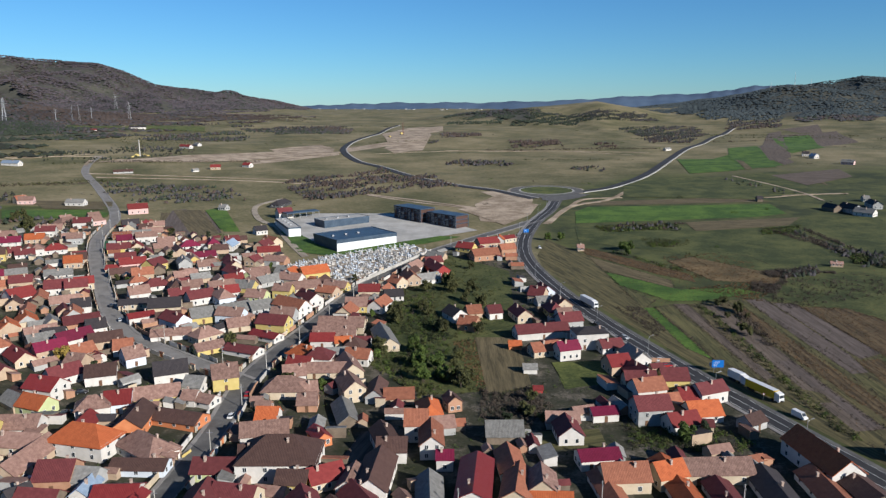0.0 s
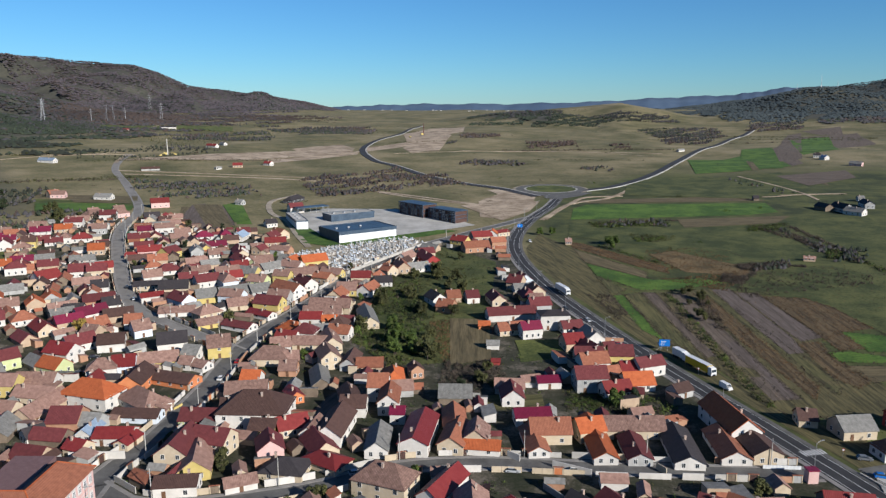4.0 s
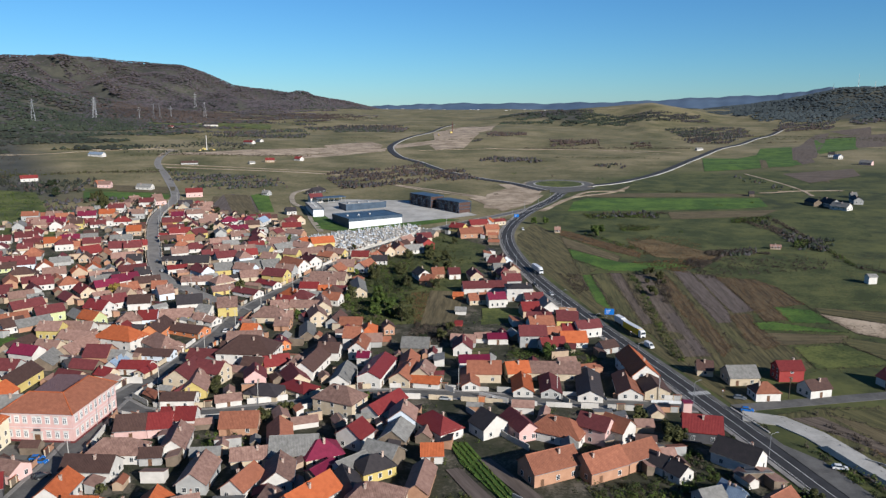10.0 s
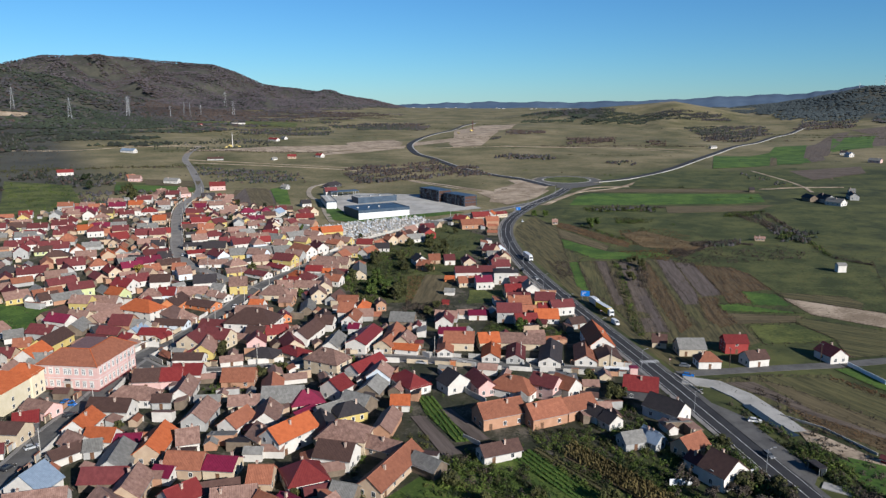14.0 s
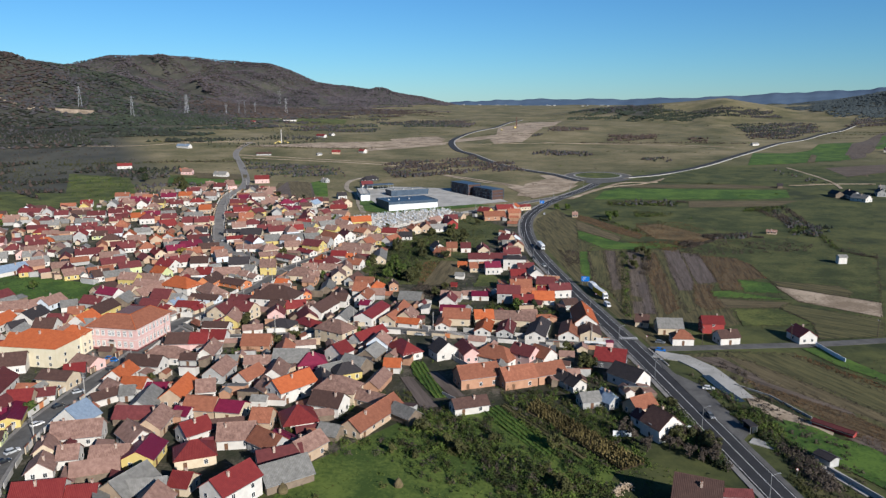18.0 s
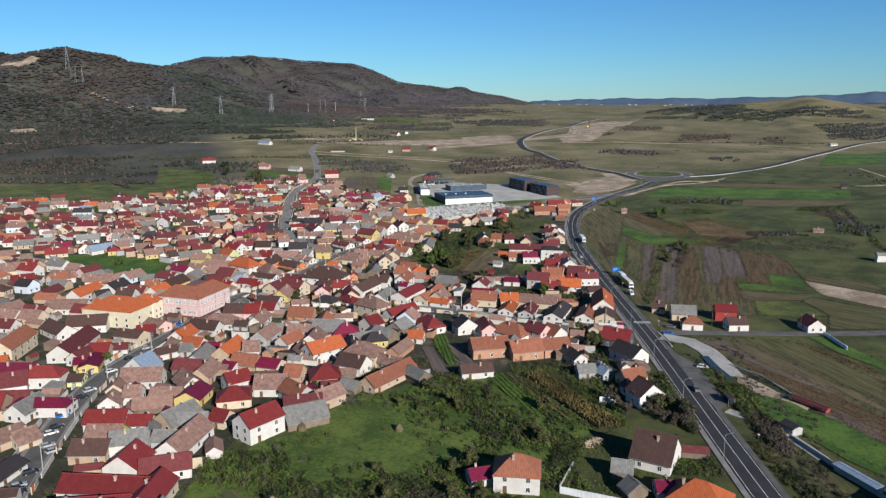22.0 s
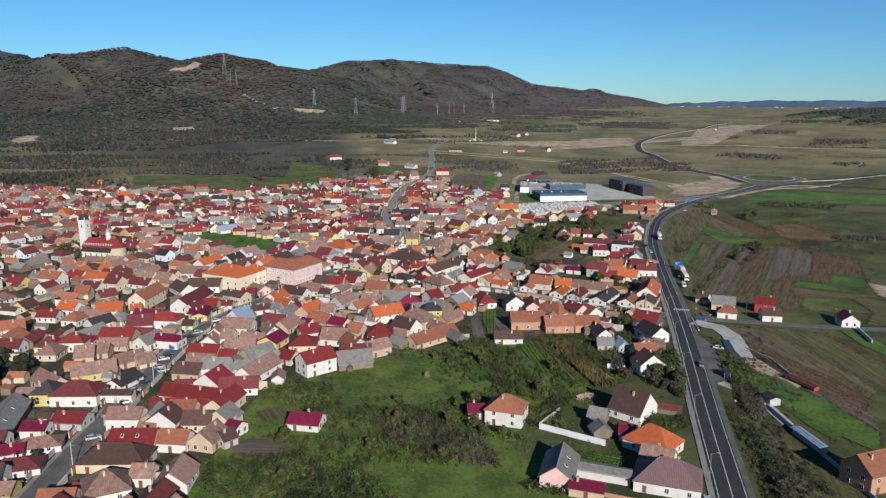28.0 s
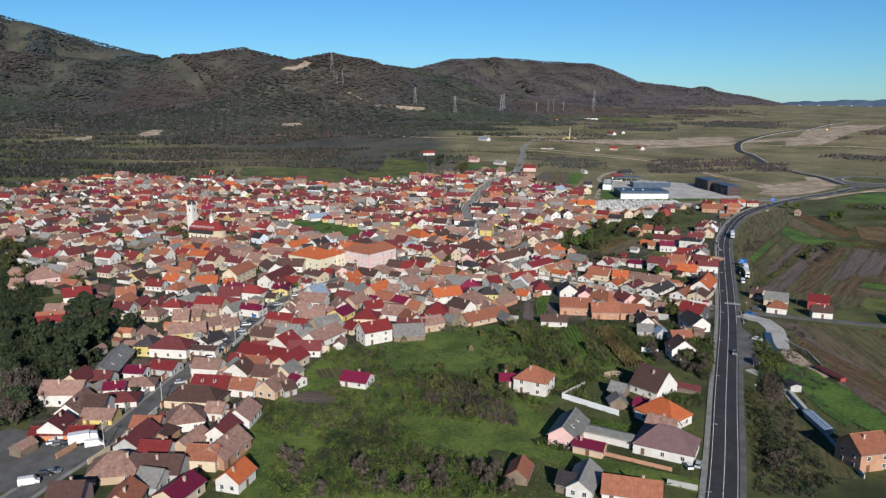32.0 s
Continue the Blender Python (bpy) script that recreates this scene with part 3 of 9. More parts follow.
field("field", "lush", [(330.4, 994.0), (442.6, 1127.8), (398.0, 931.0), (339.3, 914.0)], 0.1796, 30)
field("field", "lush", [(467.5, 1139.5), (538.2, 1224.2), (504.2, 1096.7), (468.8, 1053.7), (447.9, 961.6), (415.3, 936.3)], 0.1824, 30)
field("field", "plough", [(433.6, 1068.5), (443.7, 1066.9), (411.6, 936.8), (401.5, 937.3)], 0.1852, 30)
field("field", "stubble", [(403.3, 866.6), (446.1, 889.2), (412.9, 778.2), (408.3, 816.0)], 0.1880, 30)
field("field", "plough", [(469.8, 1044.6), (508.6, 1099.5), (476.8, 991.2), (449.6, 961.6)], 0.1908, 30)
field("field", "pasture", [(350.4, 874.6), (408.8, 899.0), (386.3, 762.1), (344.9, 724.8), (303.7, 731.2)], 0.1936, 30)
field("field", "dry", [(149.1, 160.7), (167.0, 168.5), (195.0, 173.0), (221.7, 137.3), (208.0, 72.5), (197.2, 89.4), (185.4, 106.6), (167.6, 130.4)], 0.1964, 14)
field("field", "plough", [(154.1, 159.1), (164.9, 161.3), (177.0, 140.2), (199.7, 116.7), (201.0, 110.5), (186.5, 116.7), (168.2, 142.6)], 0.1992, 14)
field("field", "grass", [(167.9, 167.4), (179.2, 169.6), (192.9, 170.1), (207.2, 149.1), (219.8, 128.0), (215.6, 108.3), (196.9, 133.8), (178.2, 156.5)], 0.2020, 14)
field("field", "stubble", [(167.3, 164.8), (177.3, 156.1), (196.3, 132.3), (215.1, 106.2), (213.7, 99.4), (201.4, 113.1), (178.3, 135.3)], 0.2048, 14)
field("field", "maize", [(170.5, 138.2), (176.4, 131.8), (200.8, 109.4), (212.5, 93.6), (208.2, 73.6), (196.3, 92.3), (186.3, 111.3), (173.9, 124.6)], 0.2076, 14)
field("field", "sand", [(167.5, 123.6), (169.7, 122.4), (189.8, 95.1), (188.1, 91.0), (180.6, 95.4), (167.9, 110.7)], 0.2104, 14)
field("field", "lush", [(176.1, 102.4), (184.9, 98.0), (190.9, 90.0), (197.5, 89.3), (207.1, 68.3), (203.2, 50.1), (195.1, 57.7), (182.4, 76.1), (175.4, 83.0)], 0.2132, 14)
field("field", "lush", [(200.5, 180.0), (208.6, 182.9), (224.9, 152.2), (223.2, 144.0), (209.1, 161.0)], 0.2160, 14)
field("field", "dry", [(178.8, 55.8), (188.4, 49.1), (201.6, 26.4), (212.1, 13.8), (196.6, 4.4), (184.6, 28.4)], 0.2188, 14)
field("field", "plough", [(192.8, 91.4), (214.5, 65.6), (214.3, 75.3), (200.0, 95.5)], 0.2216, 14)
field("meadow", "grass", [(32.3, 25.9), (31.2, 43.4), (42.1, 68), (57, 83.5), (74, 96.9), (107.3, 70), (121.6, 55.5), (115.7, 30), (118.3, 3.1), (81.7, -17.7), (39.8, -27.1), (28.5, -3.6)], 0.0584, 14)
field("meadow", "grass", [(50.7, -72.3), (21.3, -15.9), (24.9, 13.7), (63.3, 53.9), (101.8, 3.3), (131.3, -8.8), (119.9, -37.5), (142.4, -59.9), (87, -103.9)], 0.0612, 14)
field("field", "stubble", [(-242, 620), (-214, 623), (-174.5, 512.6), (-202.7, 510.3)], 0.1116, 14)
field("field", "plough", [(-211, 624), (-202, 630), (-166.4, 539.7), (-176.4, 522.3)], 0.1144, 14)
field("field", "lush", [(-204, 639), (-192, 640), (-153.8, 544.9), (-166, 544.1)], 0.1172, 14)
field("field", "grass", [(-393, 643), (-293, 642), (-276.8, 595.2), (-354.6, 577.4)], 0.12, 14)
field("field", "stubble", [(-410, 672), (-308, 676), (-296, 648), (-397, 649)], 0.1228, 14)
field("field", "sand", [(-278, 1051), (-168, 1193), (-161, 1141), (-265, 1001)], 0.206, 30)
field("field", "sand", [(-101, 1268), (-73, 1511), (-47, 1593), (-37, 1269), (-75, 1162)], 0.212, 30)
field("field", "sand", [(30, 678), (55, 738), (90, 718), (74, 623), (53, 581.6), (30.7, 591.7)], 0.218, 30)
field("field", "lush", [(-463.1, 328.5), (-427.9, 361.9), (-394.1, 363.8), (-309.5, 250.5), (-370.2, 245.8)], 0.1256, 14)
field("field", "grass", [(-394.1, 363.8), (-382.5, 428.1), (-342.3, 390), (-341.4, 320.7)], 0.1284, 14)
field("field", "grass", [(-506, 612), (-420, 604), (-317.2, 473.4), (-403.6, 478.9)], 0.1312, 14)
field("field", "grass", [(-562.8, 390.9), (-469.3, 481), (-390.7, 437.4), (-497.7, 338.4)], 0.134, 14)
field("field", "lush", [(-454.1, 312.8), (-449.7, 362.9), (-341, 274.9), (-355.6, 240.7)], 0.1368, 14)
field("field", "grass", [(-479.6, 406.3), (-304.8, 462.7), (-254.3, 419.8), (-333.1, 377.3), (-387.9, 326.8)], 0.1396, 14)
field("meadow", "lush", [(33.2, 39.8), (47.9, 55.4), (69, 57.9), (83.4, 52.9), (91.9, 20.8), (58.6, 8), (38.8, 26)], 0.1424, 14)
field("meadow", "lush", [(54.7, -75.4), (68.5, -68.8), (83.5, -63.8), (80, -69.8), (61, -80.3)], 0.1564, 14)
field("meadow", "lush", [(86.7, -35.7), (90.7, -28.7), (114.8, -26.9), (120.2, -34.9), (100.5, -40.8)], 0.1592, 14)
field("meadow", "lush", [(112.8, -26.5), (130.4, -25.1), (148.7, -19.8), (177.2, -14.3), (179.7, -21.8), (172.2, -22.5), (142.6, -29.5), (118.5, -34.9)], 0.162, 14)
field("garden_bed", "lush", [(128.1, 1.9), (140.3, 5.9), (149.2, 7.4), (149, -0.1), (135.6, -1.2)], 0.1648, 14)
field("garden_bed", "dry", [(18.8, 307), (29.1, 310.7), (31, 260.3), (23.6, 249.4), (15.7, 254.8)], 0.1676, 14)
field("garden_bed", "grass", [(44.9, 274.7), (62.4, 277.6), (60.8, 260.1), (45, 254.6)], 0.1704, 14)
field("garden_bed", "dry", [(30, 219.1), (50.5, 221.1), (50.6, 209.1), (28.3, 205.5)], 0.1732, 14)
field("garden_bed", "plough", [(-26.5, 219.5), (-8.3, 221.5), (-14.2, 198.7), (-30.9, 198.8)], 0.176, 14)
field("field", "plough", [(511, 1193), (685, 1535), (852, 1596), (754, 1332), (619, 1226), (660, 1394), (528, 1185), (516, 1085), (456, 1021)], 0.242, 30)
field("field", "lush", [(605, 1319), (689, 1366), (620, 1190), (526, 1106)], 0.248, 30)
field("garden_bed", "plough", [(37.2, -44.6), (45.1, -36.6), (56.3, -37.3), (57.7, -44.1), (45.4, -49.7)], 0.2096, 14)
field("garden_bed", "dry", [(28.8, -23.4), (33.7, -13.6), (44.7, -19.3), (36.3, -27.9)], 0.2124, 14)
field("meadow", "lush", [(61.3, -75), (82.9, -60.6), (86.7, -64.6), (65.1, -78.3)], 0.2152, 14)
field("meadow", "lush", [(83.5, -36.7), (90.8, -27.2), (117.7, -23.2), (143.5, -22.7), (143.7, -30.8), (120.5, -34.7), (89.4, -42.7)], 0.218, 14)
field("meadow", "lush", [(36.3, 9.5), (47.4, 32.7), (66.9, 37.5), (81.2, 11.1), (65.5, 0.7), (47.9, -4.3)], 0.2208, 14)
field("field", "lush", [(-455.6, 317.1), (-441.9, 356.7), (-360.8, 340.2), (-332.5, 305.7), (-381.5, 265.7)], 0.2236, 14)
field("field", "sand", [(-1476, 1225), (-1478, 1254), (-1427, 1249), (-1420, 1274), (-1378, 1261), (-1380, 1236), (-1411, 1214)], 0.26, 30)
field("field", "sand", [(-1087.9, 547.4), (-1112.7, 595.3), (-1094, 606), (-1037.6, 565.6), (-1033, 525.5)], 0.2264, 14)
field("field", "sand", [(-1058.5, 414.5), (-1078.7, 452.3), (-1045.4, 442.4), (-987.6, 379.5)], 0.2292, 14)
field("field", "sand", [(-1069, 881), (-1052, 922), (-1022, 903), (-1027, 852)], 0.266, 30)
field("field", "sand", [(-1019, 1215), (-976, 1286), (-962, 1257), (-999, 1192)], 0.272, 30)
field("field", "lush", [(-237.4, 507.1), (-220.5, 514.5), (-207.1, 491.3), (-226.1, 486.1)], 0.232, 14)
field("field", "sand", [(39, 759), (69, 766), (84, 711), (63, 691)], 0.278, 30)
field("field", "sand", [(-178, 1262), (-99, 1389), (-85, 1330), (-157, 1175)], 0.284, 30)
field("field", "sand", [(-71, 1740), (1, 1907), (1, 1640), (-51, 1549)], 0.29, 30)
field("garden_bed", "maize", [(92.2, 90.7), (94.9, 99.6), (129.8, 61.0), (123.3, 55.6)], 0.3000, 14)
field("garden_bed", "rough", [(82.9, 93.0), (84.8, 95.3), (113.5, 62.0), (111.8, 60.0)], 0.3030, 14)
field("garden_bed", "lush", [(77.2, 86.8), (82.1, 93.9), (104.2, 63.8), (101.0, 59.0), (92.6, 69.1)], 0.3060, 14)
field("garden_bed", "clod", [(41.9, 111.8), (45.8, 113.4), (62.3, 87.8), (56.7, 85.5)], 0.3090, 14)
field("garden_bed", "lush", [(41.1, 129.9), (46.9, 129.7), (63.5, 96.4), (59.5, 94.9), (45.8, 116.2)], 0.3120, 14)
field("garden_bed", "clod", [(50.5, 118.6), (54.5, 120.1), (69.8, 98.9), (65.4, 96.5)], 0.3150, 14)
field("field", "plough", [(390, 866), (488, 899), (469, 834), (392, 782)], 0.346, 30)
field("field", "plough", [(533, 1229), (705, 1596), (751, 1638), (500, 1050), (483, 1056)], 0.352, 30)
field("field", "lush", [(640, 1428), (769, 1547), (616, 1192), (529, 1121)], 0.358, 30)
field("field", "plough", [(761, 1664), (888, 1748), (811, 1572), (769, 1578)], 0.364, 30)
field("field", "lush", [(476, 1226), (541, 1266), (429, 939), (398, 937), (418, 1067)], 0.370, 30)
field("field", "lush", [(342, 1071), (409, 1068), (370, 917), (304, 898)], 0.376, 30)
field("field", "stubble", [(418, 1044), (426, 1042), (394, 929), (383, 923)], 0.382, 30)
field("field", "pasture", [(208, 840), (308, 880), (350, 756), (303, 691), (179, 718)], 0.388, 30)
field("field", "sand", [(-134, 1618), (-47, 1874), (-22, 1518), (-34, 1219), (-78, 1180)], 0.394, 30)
field("field", "sand", [(13, 651), (74, 688), (89, 675), (75, 619), (49, 574)], 0.400, 14)
field("field", "sand", [(-459, 957), (-375, 1093), (-184, 1251), (-174, 1164), (-337, 1007)], 0.406, 30)
field("field", "sand", [(-284, 1209), (-223, 1342), (-188, 1265), (-257, 1151)], 0.412, 30)
field("field", "grass", [(-800, 1555), (-684, 1598), (-557, 1733), (-520, 1614), (-747, 1479)], 0.418, 30)
field("field", "clod", [(-218, 554), (-236, 632), (-226, 638), (-178, 514)], 0.424, 14)
field("field", "stubble", [(-236, 632), (-211, 635), (-167, 536), (-178, 514)], 0.430, 14)
field("field", "lush", [(-208, 633), (-198, 655), (-162, 561), (-170, 550)], 0.436, 14)
field("field", "plough", [(-218, 509), (-203, 513), (-189, 475), (-200, 465)], 0.442, 14)
field("field", "lush", [(-377, 618), (-311, 628), (-284, 614), (-278, 594), (-356, 582)], 0.448, 14)
field("field", "stubble", [(-367, 654), (-314, 654), (-292, 630), (-348, 630)], 0.454, 14)
track("track", "sand", 1.5, [(-105, 1157), (39, 1230), (170, 1222), (307, 1129)])
track("track", "sand", 2.2, [(-76, 734), (-18, 685), (49, 642)])
track("track", "sand", 2.4, [(85, 581), (117, 662), (167, 710), (232, 847)])
track("track", "sand", 1.8, [(-419, 864), (-316, 865), (-172, 841)])
track("track", "sand", 1.6, [(347, 872), (360, 784), (362, 723), (357, 680)])
track("track", "sand", 1.6, [(335, 716), (398, 722)])
field("field", "rough", [(143, 158), (150, 190), (134, 205), (112, 283), (107, 356), (98, 398), (96, 470), (75, 520), (62, 470), (62, 440), (78, 362), (104, 272), (141, 160)], 0.07, 14)
field("field", "dry", [(167.9, 167.4), (192.9, 170.1), (207.2, 149.1), (221, 128), (216, 104), (196.9, 130), (178.2, 154)], 0.2035, 14)
field("field", "lush", [(-405, 265), (-422, 329), (-374, 313), (-316, 259), (-353, 230)], 0.24, 14)
field("field", "grass", [(-441, 478), (-345, 510), (-297, 445), (-359, 406)], 0.245, 14)
field("field", "lush", [(170.2, 104.7), (177.6, 96.5), (187.8, 84.7), (196.9, 87.4), (214.5, 64.6), (214.8, 47.8), (204.2, 54.9), (185.5, 73.2), (175.0, 80.2)], 0.262, 14)
field("field", "dry", [(170.8, 61.8), (176.9, 62.1), (188.5, 48.1), (201.6, 26.4), (210.8, 13.2), (191.1, 1.2), (182.4, 27.1)], 0.268, 14)
field("garden_bed", "stubble", [(14, 312), (33, 312), (33, 258), (16, 250)], 0.25, 14)
field("garden_bed", "grass", [(44, 282), (64, 284), (64, 262), (46, 258)], 0.255, 14)
track("track", "sand", 2.2, [(-454, 928), (-481, 1021), (-449, 999), (-377, 1012), (-273, 1060), (-195, 1131), (-159, 1193)])
track("track", "sand", 2.2, [(-397, 837), (-316, 843), (-215, 830), (-147, 808)])
track("track", "sand", 2.0, [(1, 1236), (157, 1222), (330, 1169)])
track("track", "gravel", 2.5, [(-156, 705), (-170, 660), (-152.4, 596.6), (-130.2, 564.1), (-109.5, 510.4), (-89.7, 464.3)])
track("track", "sand", 2.5, [(-77, 740), (-24, 702), (48, 643)])
track("track", "sand", 2.2, [(82.3, 578.7), (117, 663), (138, 704), (176, 713)])
track("track", "sand", 1.8, [(248, 728), (311, 705), (356, 719), (402, 720)])
track("track", "sand", 1.8, [(-595, 985), (-538, 1007), (-505, 1061)])
track("track", "sand", 1.8, [(-815, 1562), (-691, 1550), (-683, 1616)])
track("track", "sand", 2.0, [(-968, 697), (-805, 776), (-659, 884), (-578, 972), (-475, 1038)])
track("track", "concrete", 2.0, [(163, 84), (172.8, 78.8), (179.6, 71.4), (188.6, 56.1)])
track("bypass", "asphalt", 5.0, [(141, 751), (187, 795), (266, 928), (380, 1176), (530, 1463), (630, 1641), (680, 1730)])
track("bypass", "asphalt", 5.0, [(89, 709), (74, 734), (52, 771), (15, 810), (-33, 881), (-85, 991), (-125, 1061), (-163, 1203), (-174, 1371), (-150, 1535), (-134, 1740), (-117, 1950)])
track("track", "sand", 3, [(-1201, 1208), (-1136, 1200), (-1043, 1179), (-1021, 1215)])
track("track", "sand", 3, [(-1177, 1202), (-1119, 1200), (-1042, 1168), (-1012, 1207)])
track("track", "lining", 4.2, [(138.5, 159.5), (150, 156.6), (157.3, 146.4), (162.5, 132.1), (166.2, 117.7)])
track("track", "water", 1.6, [(156.3, 138.1), (160.8, 124.3), (165.4, 114.2)])

def ring(r0, x0=109.0, y0=764.0, n=40):
    return [(x0 + r0 * math.cos(2 * math.pi * i / n), y0 + r0 * 1.04 * math.sin(2 * math.pi * i / n)) for i in range(n)]


patch("roundabout_shoulder", ring(41), M["gravel"], 0.3, 14, "gravel shoulder round the roundabout", "road")
patch("roundabout", ring(38), M["asphalt_old"], 0.5, 14, "grey asphalt ring road of the roundabout", "road")
patch("roundabout_apron", ring(29), M["concrete"], 0.58, 14, "pale concrete apron of the roundabout island", "road")
patch("roundabout_island", ring(27), M["field_grass"], 0.75, 14, "grassy round island of the roundabout", "traffic island")
patch("junction_apron", [(96, 700), (108, 690), (134, 712), (150, 735), (128, 742), (90, 742), (80, 728), (98, 716)], M["asphalt_old"], 0.4, 14, "grey asphalt mouth of the main road at the roundabout", "road")
patch("layby", [(141, 143), (153, 128), (164, 90), (160, 82), (152, 106)], M["asphalt_old"], 0.27, 14, "grey gravelly lay-by beside the main road", "layby")
patch("car_park", [(-10, -120), (3, -116), (20, -105), (33, -120), (30, -150), (0, -150)], M["asphalt_old"], 0.24, 14, "worn grey asphalt car park", "car park")
patch("school_square", [(-100, 112), (-76, 118), (-72, 108), (-74, 96), (-92, 98)], M["asphalt_old"], 0.14, 14, "grey asphalt square before the school", "square")

# ---- houses ----
WINDOW = Soup().box(-0.6, 0.6, -0.05, 0.06, -0.75, 0.75, 0).box(-0.5, -0.04, -0.07, 0.0, -0.65, 0.65, 1).box(0.04, 0.5, -0.07, 0.0, -0.65, 0.65, 1).make("window", [M["frame"], M["glass"]])
DOOR = Soup().box(-0.55, 0.55, -0.06, 0.06, 0, 2.1).box(-0.4, 0.4, -0.08, 0.0, 1.2, 1.9).make("door", [M["door"]])
CHIM = Soup().box(-0.3, 0.3, -0.3, 0.3, -1.2, 1.0).box(-0.38, 0.38, -0.38, 0.38, 1.0, 1.15).make("chimney", [M["chimney"]])
POT = Soup().tube((0, 0, 1.1), (0, 0, 1.45), 0.16, 0.13, 8).make("chimney_pot", [M["roof_terra"]])
ROOF_WORDS = {"tan": "weathered tan tiled", "terra": "terracotta tiled", "orange": "bright orange tiled", "red": "red metal", "darkred": "dark red", "crimson": "crimson sheet metal", "brown": "brown tiled", "dark": "dark grey", "grey": "old grey", "blue": "pale blue metal", "mauve": "mauve-brown sheet metal"}
PLACED = []
rng = random.Random(5)


def roof_mesh(w, l, eave, pitch, hip, over=0.45, t=0.22):
    """Two slopes (or four), with thickness; the ridge runs along x."""
    rise = math.tan(radians(pitch))
    hw, hl = w / 2 + over, l / 2 + over * 0.8
    ze, zr = eave - over * rise + 0.05, eave + w / 2 * rise + 0.05
    inx = hw if hip else 0.0
    inx = min(inx, hl - 0.2)
    out = [(-hl, -hw, ze), (hl, -hw, ze), (hl, hw, ze), (-hl, hw, ze), (-hl + inx, 0, zr), (hl - inx, 0, zr)]
    v = out + [(x, y, z - t) for x, y, z in out]
    f = [(0, 1, 5, 4), (2, 3, 4, 5), (6, 10, 11, 7), (8, 11, 10, 9), (0, 6, 7, 1), (2, 8, 9, 3)]
    if hip:
        f += [(3, 0, 4), (1, 2, 5), (9, 10, 6), (7, 11, 8), (3, 9, 6, 0), (1, 7, 8, 2)]
    else:
        f += [(0, 4, 10, 6), (4, 3, 9, 10), (1, 7, 11, 5), (5, 11, 8, 2)]
    return v, f, zr


def house(x, y, rot, w, l, eave, roof, wall, pitch=37, hip=False, flat=False, windows=2, z=None, label="", name="house"):
    base = min(up(x, y), up(x + w / 2, y), up(x - w / 2, y)) if z is None else z
    PLACED.append((x, y, max(w, l) / 2, min(w, l) / 2))
    storeys = "two-storey" if eave > 4.6 else "single-storey"
    lab = label or f"{storeys} house with {wall.replace('_', ' ')} walls and {ROOF_WORDS[roof]} {'flat' if flat else 'hipped' if hip else 'gabled'} roof"
    top = tagged(new(name), lab, "barn" if wall == "wood" else "house", "village houses")
    top.matrix_world = pose(x, y, base, 0, 0, rot)
    rise = 0 if (hip or flat) else w / 2 * math.tan(radians(pitch))
    hl, hw = l / 2, w / 2
    v = [(-hl, -hw, -1.5), (hl, -hw, -1.5), (hl, hw, -1.5), (-hl, hw, -1.5), (-hl, -hw, eave), (hl, -hw, eave), (hl, hw, eave), (-hl, hw, eave)]
    f = [(0, 1, 5, 4), (2, 3, 7, 6)]
    if rise:
        v += [(-hl, 0, eave + rise), (hl, 0, eave + rise)]
        f += [(1, 2, 6, 9, 5), (3, 0, 4, 8, 7), (4, 5, 9, 8), (6, 7, 8, 9)]
    else:
        f += [(1, 2, 6, 5), (3, 0, 4, 7), (4, 5, 6, 7)]
    part_of(top, "wall", mesh("wall", v, f, M["wall_" + wall]))
    if flat:
        part_of(top, "roof", Soup().box(-hl - 0.2, hl + 0.2, -hw - 0.2, hw + 0.2, eave, eave + 0.35).make("roof", [M["roof_" + roof]]))
        zr = eave
    else:
        rv, rf, zr = roof_mesh(w, l, eave, pitch, hip)
        body = part_of(top, "roof", mesh("roof", rv, rf, M["roof_" + roof]))
        if y < 130 and x > -90:
            run = l / 2 + 0.36 - (w / 2 + 0.45 if hip else 0)
            if run > 0.5:
                part_of(body, "ridge_cap", Soup().add([(-run, -0.22, zr - 0.1), (run, -0.22, zr - 0.1), (run, 0.22, zr - 0.1), (-run, 0.22, zr - 0.1), (-run, 0, zr + 0.12), (run, 0, zr + 0.12)], [(0, 1, 5, 4), (2, 3, 4, 5), (3, 0, 4), (1, 2, 5)]).make("ridge_cap", [M["roof_" + roof]]))
            if not hip:
                for sy in (-1, 1):
                    part_of(body, "gutter", Soup().box(-l / 2 - 0.36, l / 2 + 0.36, sy * (w / 2 + 0.5) - 0.07, sy * (w / 2 + 0.5) + 0.07, eave - 0.55, eave - 0.42).make("gutter", [M["steel"]]), label="grey metal gutter")
        if y < 60 and not hip and w >= 8 and l > 11 and rng.random() < 0.12:
            for k in (-0.22, 0.12):
                m_ = pose(k * l, -w * 0.24, eave + w * 0.26 * math.tan(radians(pitch)) + 0.1, pitch, 0, 0)
                part_of(body, "roof_window", Soup().box(-0.45, 0.45, -0.6, 0.6, -0.05, 0.07, 0).box(-0.36, 0.36, -0.5, 0.5, 0.07, 0.09, 1).make("roof_window", [M["frame"], M["glass"]]), m_, "tilted roof window")
        if wall != "wood" and roof not in ("grey",) and w >= 5:
            k = rng.uniform(-0.3, 0.3) * l
            off = rng.choice((-1, 1)) * w * 0.14
            stack = part_of(top, "chimney", CHIM, pose(k, off, zr - abs(off) * math.tan(radians(pitch)) + 0.1))
            if y < 130:
                part_of(stack, "chimney_pot", POT)
